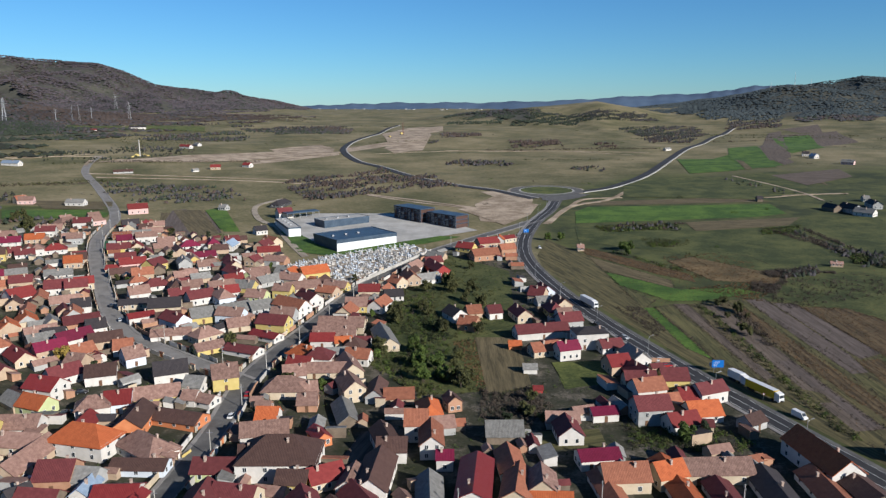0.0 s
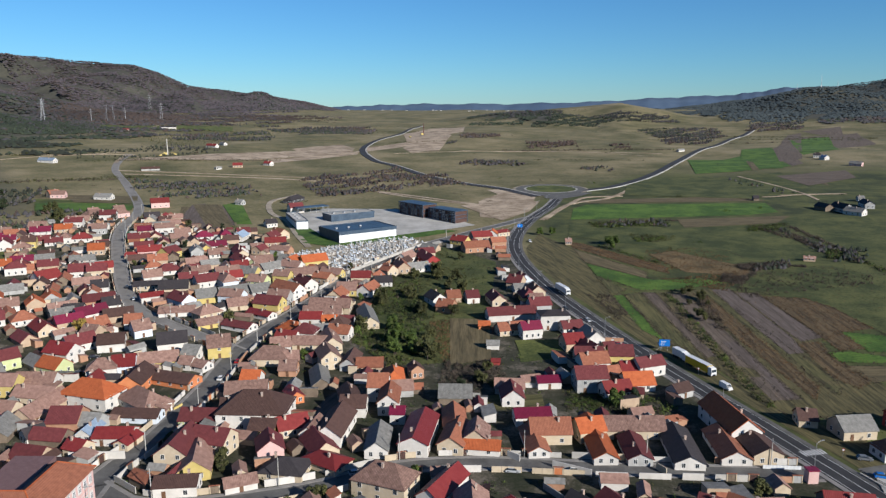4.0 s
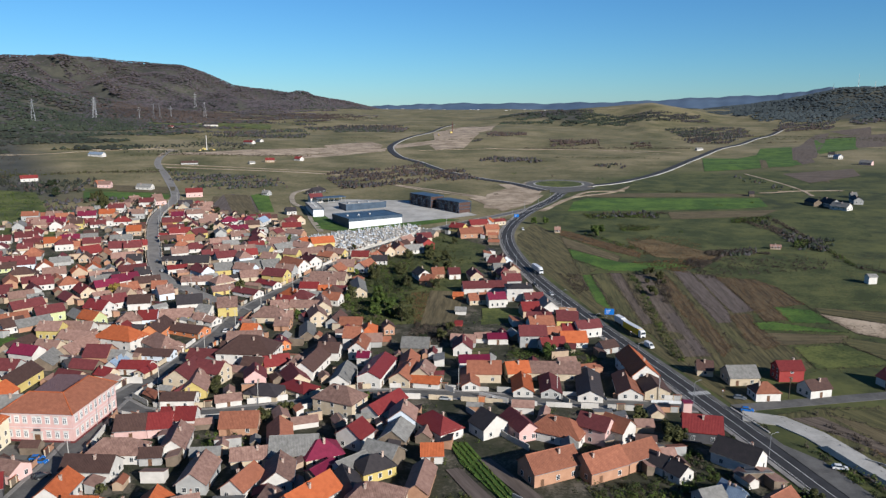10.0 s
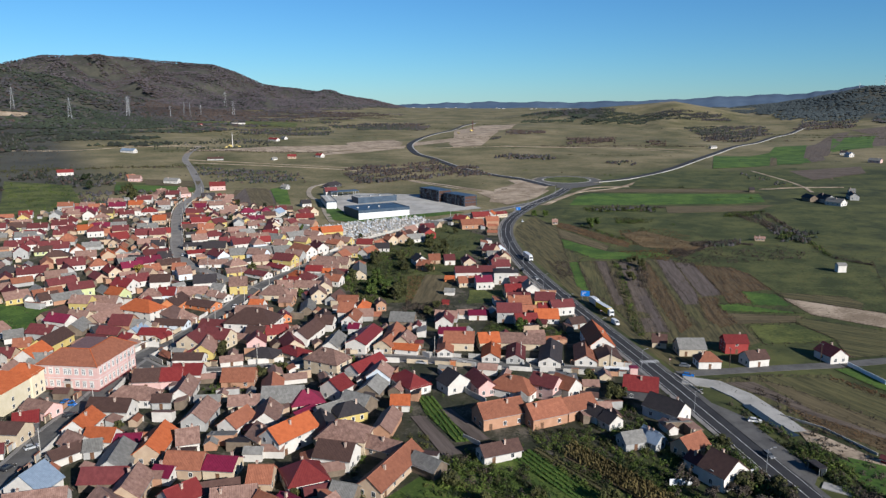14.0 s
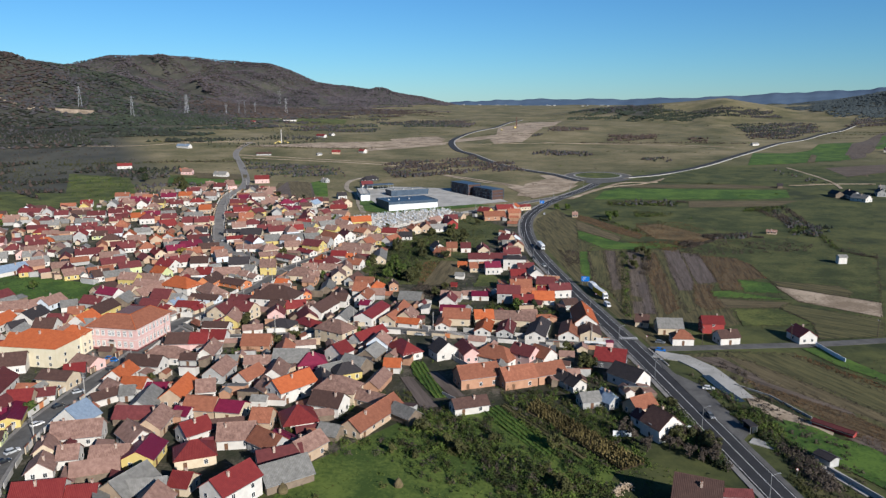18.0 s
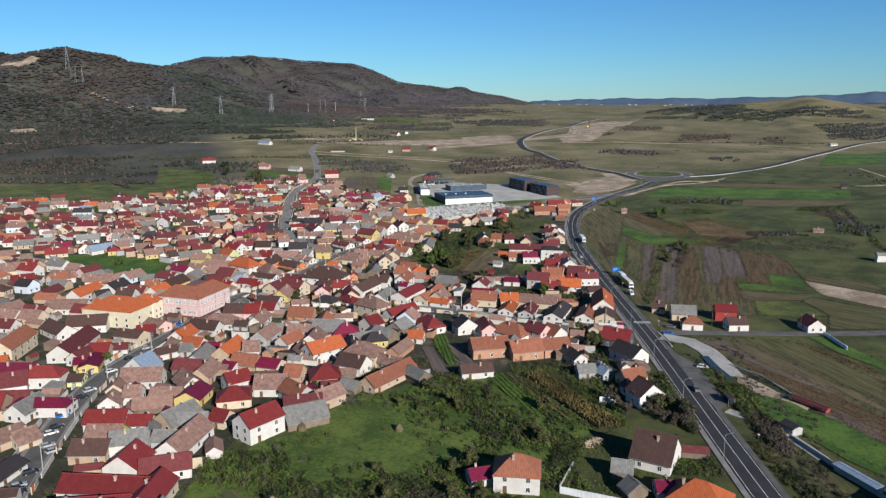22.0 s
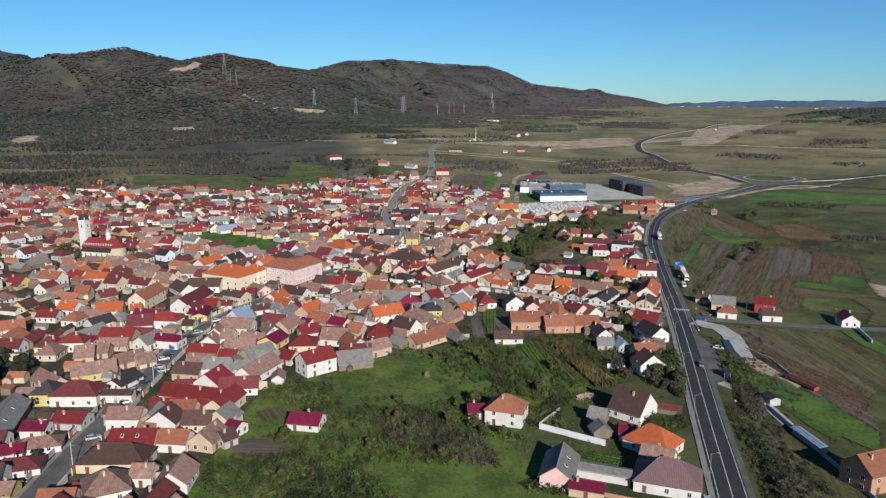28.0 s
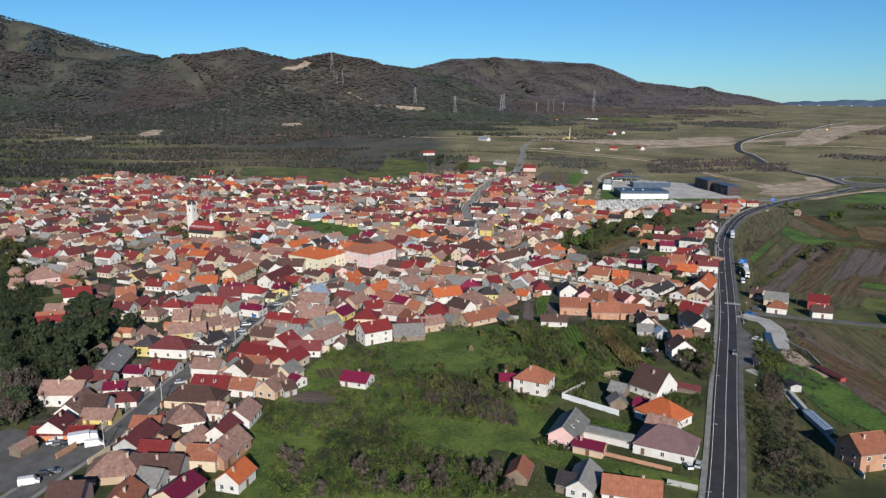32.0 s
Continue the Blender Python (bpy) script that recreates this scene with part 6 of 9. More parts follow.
KEEP_OUT.append([(-302.2, -7.6), (-290, 3.7), (-184.6, -21.3), (-130.5, -60.2), (-142.6, -70.6)])
SHADY = [(-128.3, -43.3), (-128.5, -26.9), (-99.9, -35.2), (-72.4, -41.9), (-53.8, -57.4), (-49.9, -70.7), (-67.7, -73.4)]
KEEP_OUT.append(SHADY)
fill(VILLAGE, 640, [GREEN, GARDEN] + KEEP_OUT, 0.9)


def near_rect(x, y, gap):
    for px, py, pr, ps in PLACED:
        if (px - x) ** 2 + (py - y) ** 2 < (gap + (pr + ps) * 0.5) ** 2:
            return True
    return False


def outbuildings(count, small=False):
    """Sheds, summer kitchens and lean-tos packed between the houses."""
    fr = random.Random(57 if small else 31)
    soup, mats, slot = Soup(), [], {}

    def s_of(key):
        if key not in slot:
            slot[key] = len(mats)
            mats.append(M[key])
        return slot[key]
    xs, ys = [p[0] for p in VILLAGE], [p[1] for p in VILLAGE]
    made = 0
    for _ in range(count * 40):
        if made >= count:
            break
        x, y = fr.uniform(min(xs), max(xs)), fr.uniform(min(ys), max(ys))
        if not inside(x, y, VILLAGE) or near_rect(x, y, 0.2 if small else 0.6) or any(inside(x, y, k) for k in [GREEN, GARDEN, CEM_ZONE] + [b for _, b in BEDS] + OPEN_PLOTS):
            continue
        best = min(near_line(x, y, q) for q in STREETS)
        if best[0] < 9:
            continue
        w, l, e = (fr.uniform(2.4, 3.4), fr.uniform(3.2, 5.5), fr.uniform(2.0, 2.5)) if small else (fr.uniform(3.2, 5), fr.uniform(5, 9), fr.uniform(2.1, 2.8))
        m = pose(x, y, up(x, y), 0, 0, best[1] + fr.choice((0, 90)) + fr.uniform(-6, 6))
        roof = fr.choices(["tan", "brown", "grey", "darkred", "dark", "terra"], [30, 16, 22, 14, 8, 10])[0]
        wall = fr.choice(["wood", "tan", "brick", "grey", "white", "cream", "wood"])
        hl, hw = l / 2, w / 2
        if fr.random() < 0.45:
            soup.add([(-hl, -hw, -1), (hl, -hw, -1), (hl, hw, -1), (-hl, hw, -1), (-hl, -hw, e), (hl, -hw, e), (hl, hw, e + 0.9), (-hl, hw, e + 0.9)], [(0, 1, 5, 4), (2, 3, 7, 6), (1, 2, 6, 5), (3, 0, 4, 7)], s_of("wall_" + wall), m)
            soup.add([(-hl - 0.2, -hw - 0.3, e - 0.05), (hl + 0.2, -hw - 0.3, e - 0.05), (hl + 0.2, hw + 0.2, e + 1.0), (-hl - 0.2, hw + 0.2, e + 1.0), (-hl - 0.2, -hw - 0.3, e + 0.08), (hl + 0.2, -hw - 0.3, e + 0.08), (hl + 0.2, hw + 0.2, e + 1.13), (-hl - 0.2, hw + 0.2, e + 1.13)], box_data(0, 1, 0, 1, 0, 1)[1], s_of("farroof_" + roof), m)
        else:
            rise = hw * math.tan(radians(34))
            soup.add([(-hl, -hw, -1), (hl, -hw, -1), (hl, hw, -1), (-hl, hw, -1), (-hl, -hw, e), (hl, -hw, e), (hl, hw, e), (-hl, hw, e), (-hl, 0, e + rise), (hl, 0, e + rise)], [(0, 1, 5, 4), (2, 3, 7, 6), (1, 2, 6, 9, 5), (3, 0, 4, 8, 7)], s_of("wall_" + wall), m)
            rv, rf, zr = roof_mesh(w, l, e, 34, False, 0.3, 0.14)
            soup.add(rv, rf, s_of("farroof_" + roof), m)
        PLACED.append((x, y, l / 2, w / 2))
        made += 1
    tagged(new("outbuildings", soup.make("outbuildings", mats)), "small sheds and lean-tos between the village houses", "sheds", kind="stuff")


OPEN_PLOTS = [[(58, 66), (50, 96), (44, 112), (60, 124), (84, 112), (112, 118), (128, 96), (150, 62), (118, 40)], [(-20, 245), (-32, 300), (-20, 370), (5, 470), (40, 430), (44, 300), (62, 285), (60, 250), (30, 215), (5, 225)]]
CEM_ZONE = [(-102, 440), (-94, 422), (-50, 400), (-6, 483), (-26, 508), (-72, 472)]
outbuildings(700)
outbuildings(420, True)
tagged(new("distant_houses", FAR.make("distant_houses", FAR_MATS)), "tightly packed tiled village houses farther off", "houses", kind="stuff")


# ---- school: pink, two wings under one tiled hip roof ----
def school():
    top = tagged(new("school"), "pink two-storey school with white window surrounds and terracotta hip roof", "school")
    top.matrix_world = pose(-97.4, 116.4, 0, 0, 0, 1.5)
    h, w, l, d = 10.0, 22.6, 26.0, 11.5
    part_of(top, "wall", Soup().box(0, w, 0, d, -1, h).box(w - d, w, d, l, -1, h).make("wall", [M["wall_pink"]]))
    part_of(top, "plinth", Soup().box(-0.1, w + 0.12, -0.12, 0, -1, 1.0).box(w, w + 0.12, 0, l, -1, 1.0).make("plinth", [M["roof_darkred"]]), label="dark red base course")
    part_of(top, "cornice", Soup().box(-0.3, w + 0.3, -0.3, 0, h - 0.55, h - 0.02).box(w, w + 0.3, 0, l, h - 0.55, h - 0.02).box(-0.1, w + 0.1, -0.12, 0, h * 0.5, h * 0.5 + 0.25).box(w, w + 0.12, 0, l, h * 0.5, h * 0.5 + 0.25).make("cornice", [M["wall_pale_pink"]]))
    r, o = h + 4.6, 0.8
    v = [(-o, -o, h), (w + o, -o, h), (w + o, l + o, h), (w - d - o, l + o, h), (w - d - o, d + o, h), (-o, d + o, h), (d / 2, d / 2, r), (w - d / 2, d / 2, r), (w - d / 2, l - d / 2, r)]
    f = [(0, 1, 7, 6), (1, 2, 8, 7), (2, 3, 8), (3, 4, 7, 8), (4, 5, 6, 7), (5, 0, 6), (0, 5, 4, 3, 2, 1)]
    body = part_of(top, "roof", mesh("roof", v, f, M["roof_terra"]))
    for p, q in ((0, 6), (1, 7), (2, 8), (6, 7), (7, 8), (3, 8)):
        part_of(body, "ridge_cap", Soup().tube(v[p], v[q], 0.2, 0.2, 6).make("ridge_cap", [M["roof_orange"]]))
    part_of(top, "rear_roof", Soup().add([(-1, d + 0.9, 9.6), (w - d - 0.9, d + 0.9, 9.6), (w - d - 0.9, l + 5, 10.6), (-1, l + 5, 10.6), (-1, d + 0.9, -1), (w - d - 0.9, d + 0.9, -1), (w - d - 0.9, l + 5, -1), (-1, l + 5, -1)], [(0, 1, 2, 3), (4, 5, 1, 0), (5, 6, 2, 1), (6, 7, 3, 2), (7, 4, 0, 3)]).make("rear_roof", [M["roof_mauve"]]), label="broad mauve sheet roof behind the wings")
    tall = Soup().box(-0.6, 0.6, -0.05, 0.06, -0.75, 0.75, 0).box(-0.45, -0.1, -0.07, 0.0, -0.6, 0.2, 1).box(0.1, 0.45, -0.07, 0.0, -0.6, 0.2, 1).box(-0.45, 0.45, -0.07, 0.0, 0.35, 0.62, 1).make("window", [M["frame"], M["glass_pale"]])
    sur = Soup().box(-0.72, 0.72, -0.03, 0.05, -0.95, 0.95).box(-0.85, 0.85, -0.12, 0.05, 0.95, 1.1).make("surround", [M["wall_white"]])
    for row in (h * 0.29, h * 0.76):
        for x in (2.0, 4.6, 7.2, 10.3, 11.9, 14.6, 17.4, 20.2):
            if not (x in (10.3, 11.9) and row < h / 2):
                part_of(part_of(top, "surround", sur, pose(x, -0.02, row) @ Matrix.Diagonal((1.15, 1, 1.35, 1))), "window", tall, pose(0, -0.03, 0))
        for i in range(9):
            part_of(part_of(top, "surround", sur, pose(w + 0.02, 2.2 + i * 2.75, row, 0, 0, 90) @ Matrix.Diagonal((1.15, 1, 1.35, 1))), "window", tall, pose(0, -0.03, 0))
    part_of(top, "portal", Soup().box(9.6, 12.6, -0.35, 0, 0, 3.7).box(9.3, 12.9, -0.9, 0, 3.7, 3.95).make("portal", [M["wall_white"]]))
    part_of(top, "door", DOOR, pose(11.1, -0.38, 0.1) @ Matrix.Diagonal((1.7, 1, 1.4, 1)))
    part_of(top, "signboard", Soup().box(10.0, 12.2, -0.45, -0.35, 4.15, 4.9).make("signboard", [M["wall_dark"]]))
    part_of(top, "downpipe", Soup().tube((w + 0.15, 13.2, 0), (w + 0.15, 13.2, h - 0.4), 0.08, 0.08, 6).make("downpipe", [M["steel"]]))

school()


# ---- church ----
def church():
    top = tagged(new("church"), "cream church with tall white bell tower and red zigzag tiled roof", "church")
    top.matrix_world = pose(-226.5, 105.9, up(-226.5, 105.9), 0, 0, 15)
    nave = Soup().box(-13, 9, -6, 6, -1, 8)
    n = 10
    ap = [(9 + 5 * math.cos(a), 6 * math.sin(a)) for a in np.linspace(-math.pi / 2, math.pi / 2, n)]
    nave.add([(x, y, -1) for x, y in ap] + [(x, y, 8) for x, y in ap], [(i, i + 1, n + i + 1, n + i) for i in range(n - 1)])
    part_of(top, "nave", nave.make("nave", [M["wall_cream"]]))
    rv = [(-13.5, -6.8, 8), (9, -6.8, 8), (9, 6.8, 8), (-13.5, 6.8, 8), (-13.5, 0, 13.5), (9, 0, 13.5)]
    rf = [(0, 1, 5, 4), (2, 3, 4, 5), (3, 0, 4)]
    k = len(rv)
    arc = [(9 + 5.8 * math.cos(a), 6.8 * math.sin(a), 8) for a in np.linspace(-math.pi / 2, math.pi / 2, n)]
    rv += arc
    rf += [(k + i, k + i + 1, 5) for i in range(n - 1)]
    part_of(top, "roof", mesh("roof", rv, rf, M["roof_red"]))
    skirt = [(-13.2, -7.6, 5.4), (9.2, -7.6, 5.4), (9.2, -5.9, 7.9), (-13.2, -5.9, 7.9)]
    for sgn in (-1, 1):
        part_of(top, "aisle_roof", mesh("aisle_roof", [(x, sgn * abs(y), z) for x, y, z in skirt] + [(x, sgn * abs(y), z - 0.3) for x, y, z in skirt], [(0, 1, 2, 3), (7, 6, 5, 4), (0, 4, 5, 1), (1, 5, 6, 2), (2, 6, 7, 3), (3, 7, 4, 0)], M["roof_dark"]), label="dark grey lean-to roof over the aisle")
        part_of(top, "aisle", Soup().box(-13, 9, *sorted((sgn * 6, sgn * 7.2)), -1, 5.3).make("aisle", [M["wall_ivory"]]))
    zig = Soup()
    for i in range(12):
        for s in (-1, 1):
            x = -13 + i * 1.85
            zig.add([(x, s * 4.3, 10.2), (x + 0.9, s * 5.7, 9.05), (x + 1.3, s * 5.3, 9.4), (x + 0.4, s * 3.9, 10.55)], [(0, 1, 2, 3)])
            zig.add([(x + 0.9, s * 5.7, 9.05), (x + 1.85, s * 4.3, 10.2), (x + 1.85, s * 3.9, 10.55), (x + 1.3, s * 5.3, 9.4)], [(0, 1, 2, 3)])
    part_of(top, "roof_trim", zig.make("roof_trim", [M["wall_white"]]), label="white zigzag tile band")
    part_of(top, "tower", Soup().box(-17.5, -12.5, -2.5, 2.5, -1, 25).box(-17.8, -12.2, -2.8, 2.8, 10.2, 10.8).box(-17.8, -12.2, -2.8, 2.8, 17.2, 17.7).box(-17.9, -12.1, -2.9, 2.9, 24.4, 25.1).make("tower", [M["wall_white"]]))
    cap = Soup()
    for r0, z0, r1, z1 in ((3.4, 25.1, 2.6, 27), (2.6, 27, 1.2, 28.6), (1.0, 28.6, 0.9, 31), (0.9, 31, 0.08, 38)):
        cap.tube((-15, 0, z0), (-15, 0, z1), r0, r1, 8, 1 if z0 < 28 else 0)
    part_of(top, "spire", cap.make("spire", [M["roof_terra"], M["roof_dark"]]))
    for sx, sy in ((-2.6, -2.6), (2.6, -2.6), (2.6, 2.6), (-2.6, 2.6)):
        part_of(top, "pinnacle", Soup().tube((-15 + sx, sy, 25), (-15 + sx, sy, 27.4), 0.5, 0.06, 6).make("pinnacle", [M["wall_white"]]))
    lan = Soup()
    lan.tube((3, 0, 12), (3, 0, 17.5), 1.6, 1.6, 8)
    part_of(top, "lantern", lan.make("lantern", [M["wall_white"]]))
    dome = Soup()
    for r0, z0, r1, z1 in ((2.0, 17.5, 1.4, 18.9), (1.4, 18.9, 0.5, 19.7), (0.4, 19.7, 0.05, 23)):
        dome.tube((3, 0, z0), (3, 0, z1), r0, r1, 8)
    part_of(top, "dome", dome.make("dome", [M["steel"]]))
    for i in range(5):
        for s, a in ((-1, 0), (1, 180)):
            part_of(top, "window", WINDOW, pose(-10 + i * 4.2, s * 7.22, 3.0, 0, 0, a) @ Matrix.Diagonal((1.0, 1, 2.0, 1)))
    for dx, dy, a in ((-17.52, 0, -90), (-12.48, 0, 90), (-15, -2.52, 0), (-15, 2.52, 180)):
        part_of(top, "window", WINDOW, pose(dx, dy, 21, 0, 0, a) @ Matrix.Diagonal((0.9, 1, 1.8, 1)))


church()
grove_at = [(-247, 92, 11), (-226, 107, 9), (-240, 96, 7)]

# ---- works yard ----
YARD = [(-137, 585), (-91, 481), (-18, 519), (27, 554), (-11, 610), (-46, 628), (-110, 626)]
patch("works_yard", YARD, M["concrete"], 0.2, 14, "pale concrete yard of the works", "yard")
patch("works_lawn", [(-128, 556), (-97, 478), (-72, 466), (-10, 508), (14, 530), (-2, 533), (-30, 512), (-71, 478), (-90, 508), (-112, 545)], M["field_lush"], 0.3, 14, "mown lawn beside the works yard", "lawn")
M["panel_dark"] = material("dark_blue_panel", (0.035, 0.06, 0.095), (0.07, 0.105, 0.15), scale=0.3, fine=2, rough=0.45, stripes=("X", 1.0, 0.06))
M["panel_white"] = material("white_panel", (0.62, 0.64, 0.65), (0.78, 0.80, 0.80), scale=0.3, fine=2, rough=0.5, stripes=("X", 1.0, 0.04))


def hall(x0, y0, x1, y1, depth, high, label, long_mat, roof_mat, end_mat, band=0.25):
    """A hall with its long wall from (x0, y0) to (x1, y1), going back by depth."""
    l = math.hypot(x1 - x0, y1 - y0)
    top = tagged(new("industrial_hall"), label, "hall", "works buildings")
    top.matrix_world = pose(x0, y0, up(x0, y0), 0, 0, math.degrees(math.atan2(y1 - y0, x1 - x0)))
    part_of(top, "wall", Soup().box(0, l, 0, depth, -2, high).make("wall", [long_mat]))
    part_of(top, "end_cladding", Soup().box(-0.12, 0, 0, depth, -2, high).make("end_cladding", [end_mat]))
    part_of(top, "end_cladding", Soup().box(l, l + 0.12, 0, depth, -2, high).make("end_cladding", [end_mat]))
    part_of(top, "parapet", Soup().box(-0.3, l + 0.3, -0.25, 0, high * (1 - band), high + 0.6).box(-0.3, l + 0.3, depth, depth + 0.25, high * (1 - band), high + 0.6).box(-0.35, -0.12, 0, depth, high - 0.3, high + 0.6).box(l + 0.12, l + 0.35, 0, depth, high - 0.3, high + 0.6).make("parapet", [M["panel_dark"]]))
    part_of(top, "roof", Soup().box(0, l, 0, depth, high, high + 0.25).make("roof", [roof_mat]))
    vent = Soup().box(-0.8, 0.8, -0.8, 0.8, 0, 1.0).make("roof_vent", [M["steel"]])
    for i in range(max(2, int(l / 12))):
        part_of(top, "roof_vent", vent, pose((i + 0.6) * 10, depth * 0.5, high + 0.2))
    for i in range(int(l / 9)):
        part_of(top, "gate", Soup().box(-1.6, 1.6, depth, depth + 0.08, 0, 3.6).make("gate", [M["panel_dark"]]), pose(4 + i * 9, 0, 0))
    return top


hall(-71, 480, -33, 509, 33, 7.5, "long works hall with white cladding and dark blue flat roof", M["panel_white"], M["panel_dark"], M["panel_dark"])
hall(-92, 560, -60, 585, 16, 5.5, "low works hall with dark frame and pale roof", M["panel_dark"], M["concrete"], M["panel_dark"])
hall(-133, 572, -113, 526, 9, 5, "white low works shed beside the lane", M["panel_white"], M["concrete"], M["panel_white"])


def canopy(x0, y0, x1, y1):
    l = math.hypot(x1 - x0, y1 - y0)
    top = tagged(new("canopy"), "open steel canopy with dark flat roof in the works yard", "canopy")
    top.matrix_world = pose(x0, y0, up(x0, y0), 0, 0, math.degrees(math.atan2(y1 - y0, x1 - x0)))
    part_of(top, "roof", Soup().box(0, l, 0, 10, 5.2, 5.9).make("roof", [M["panel_dark"]]))
    post = Soup().box(-0.15, 0.15, -0.15, 0.15, -1, 5.2).make("post", [M["steel"]])
    for i in range(6):
        for y in (0.5, 9.5):
            part_of(top, "post", post, pose(0.5 + i * (l - 1) / 5, y, 0))


canopy(-128, 592, -104, 610)


def frame_block(x0, y0, x1, y1, depth, high):
    l = math.hypot(x1 - x0, y1 - y0)
    top = tagged(new("office_block"), "three-storey office block with dark metal frame and red-brown panels", "office")
    top.matrix_world = pose(x0, y0, up(x0, y0), 0, 0, math.degrees(math.atan2(y1 - y0, x1 - x0)))
    part_of(top, "wall", Soup().box(0.4, l - 0.4, 0.4, depth - 0.4, -2, high).make("wall", [M["roof_brown"]]))
    part_of(top, "roof", Soup().box(-0.3, l + 0.3, -0.3, depth + 0.3, high, high + 0.5).make("roof", [M["panel_dark"]]))
    slab = Soup().box(-0.2, l + 0.2, -0.2, depth + 0.2, -0.2, 0.2).make("floor_band", [M["panel_dark"]])
    for k in (0.33, 0.66):
        part_of(top, "floor_band", slab, pose(0, 0, high * k))
    post = Soup().box(-0.2, 0.2, -0.2, 0.2, -2, high).make("column", [M["panel_dark"]])
    n = int(l / 4)
    for i in range(n + 1):
        part_of(top, "column", post, pose(i * l / n, 0, 0))
        part_of(top, "column", post, pose(i * l / n, depth, 0))
    for i in range(n):
        for k in (0.0, 0.33, 0.66):
            if (i + int(k * 3)) % 3:
                part_of(top, "window", WINDOW, pose((i + 0.5) * l / n, 0.38, high * k + high * 0.17) @ Matrix.Diagonal((2.2, 1, 1.3, 1)))


frame_block(-41, 609, -18, 584, 15, 10)
frame_block(-13, 584, 10, 560, 14, 9)

# ---- cemetery ----
CEM = [(-99, 438), (-94, 425), (-53, 403), (-16, 466), (-9, 483), (-26, 506), (-72, 470)]
patch("cemetery_ground", CEM, M["gravel"], 0.14, 14, "gravel ground of the cemetery", "ground")


def cemetery():
    cr = random.Random(4)
    soup = Soup()
    for i in range(1500):
        x, y = cr.uniform(-100, -8), cr.uniform(402, 507)
        if not inside(x, y, CEM):
            continue
        m = pose(x, y, up(x, y), 0, 0, 35 + cr.uniform(-8, 8))
        k = cr.randrange(4)
        w, h = cr.uniform(0.7, 1.2), cr.uniform(0.9, 1.9)
        soup.box(-w, w, -0.6, 0.6, 0, 0.5, k, m)
        soup.box(-w, -w + 0.35, -0.5, 0.5, 0.4, h, k, m)
    tagged(new("gravestones", soup.make("gravestones", [M["wall_white"], M["wall_grey"], M["concrete"], M["wall_pale_blue"]])), "dense rows of pale marble gravestones and tombs", "gravestone", kind="stuff")


cemetery()


GATE = []
for tone_ in ("wall_orange", "roof_brown", "wall_grey", "wall_wood", "wall_dark"):
    g_ = Soup().box(0.1, 1.45, -0.05, 0.05, 0.1, 2.1).box(1.5, 2.85, -0.05, 0.05, 0.1, 2.1)
    for k_ in (0.12, 2.65):
        g_.box(k_ - 0.12, k_ + 0.14, -0.16, 0.16, -0.4, 2.35, 1)
    g_.box(-0.05, 2.95, -0.22, 0.22, 2.35, 2.5, 2)
    GATE.append(g_.make("gate", [M[tone_], M["wall_cream"], M["roof_terra"]]))


def garden_wall(pts, high, thick, mat, label, name="garden_wall", cat="wall", gates=False):
    top = tagged(new(name), label, cat)
    for (ax, ay), (bx, by) in zip(pts, pts[1:]):
        l = math.hypot(bx - ax, by - ay)
        n = max(1, int(l / 6))
        me = Soup().box(0, l / n - 0.06, -thick / 2, thick / 2, -0.6, high).make("wall_panel", [mat])
        for i in range(n):
            x, y = ax + (bx - ax) * i / n, ay + (by - ay) * i / n
            if gates and i == 0 and l / n > 4 and int(abs(ax) + abs(ay)) % 2:
                part_of(top, "gate", GATE[(int(abs(x) * 3 + abs(y)) % len(GATE))], pose(x, y, up(x, y), 0, 0, math.degrees(math.atan2(by - ay, bx - ax))), "panelled yard gate")
                rest = Soup().box(2.96, l / n - 0.06, -thick / 2, thick / 2, -0.6, high).make("wall_panel", [mat])
                part_of(top, "wall_panel", rest, pose(x, y, up(x, y), 0, 0, math.degrees(math.atan2(by - ay, bx - ax))))
                continue
            part_of(top, "wall_panel", me, pose(x, y, up(x, y), 0, 0, math.degrees(math.atan2(by - ay, bx - ax))))
    return top


garden_wall([(-49, 398), (-16, 466), (-8, 482)], 2.0, 0.3, M["concrete"], "pale concrete wall of the cemetery")
WALL_WORDS = {"white_metal": "white corrugated metal fence", "brick": "low brick garden wall", "pale_blue": "pale blue plastered yard wall", "white": "white plastered yard wall", "cream": "cream plastered yard wall", "yellow": "yellow painted street railing", "grey": "grey concrete block wall", "concrete": "pale concrete wall"}


def yard_wall(kind, high, pts, gates=False):
    mats = {"white_metal": M["panel_white"], "concrete": M["concrete"]}
    garden_wall(pts, high, 0.25, mats.get(kind) or M["wall_" + kind], WALL_WORDS[kind], "fence" if kind == "white_metal" else "garden_wall", "fence" if kind == "white_metal" else "wall", gates)


yard_wall("concrete", 0.8, [(165.5, 130.6), (176.3, 121.7), (185.8, 104.9)])
yard_wall("white_metal", 2.0, [(118.2, 13.1), (140.7, 11.7)])
yard_wall("brick", 1.2, [(148.6, -17.3), (169, -14.2)])
yard_wall("pale_blue", 1.8, [(207.3, 185.1), (213.4, 165.4)])
yard_wall("white", 2.2, [(48.7, 166.4), (59.3, 161.3)])
yard_wall("white", 2.2, [(35.8, 172.1), (39.4, 169.4)])
yard_wall("cream", 2.2, [(78.7, 166.5), (80.8, 163)])
yard_wall("white", 2.6, [(-95, 164.8), (-78.6, 166.5)])
yard_wall("grey", 1.4, [(180.6, 68.7), (196.6, 42.6), (213.5, 15.2)])
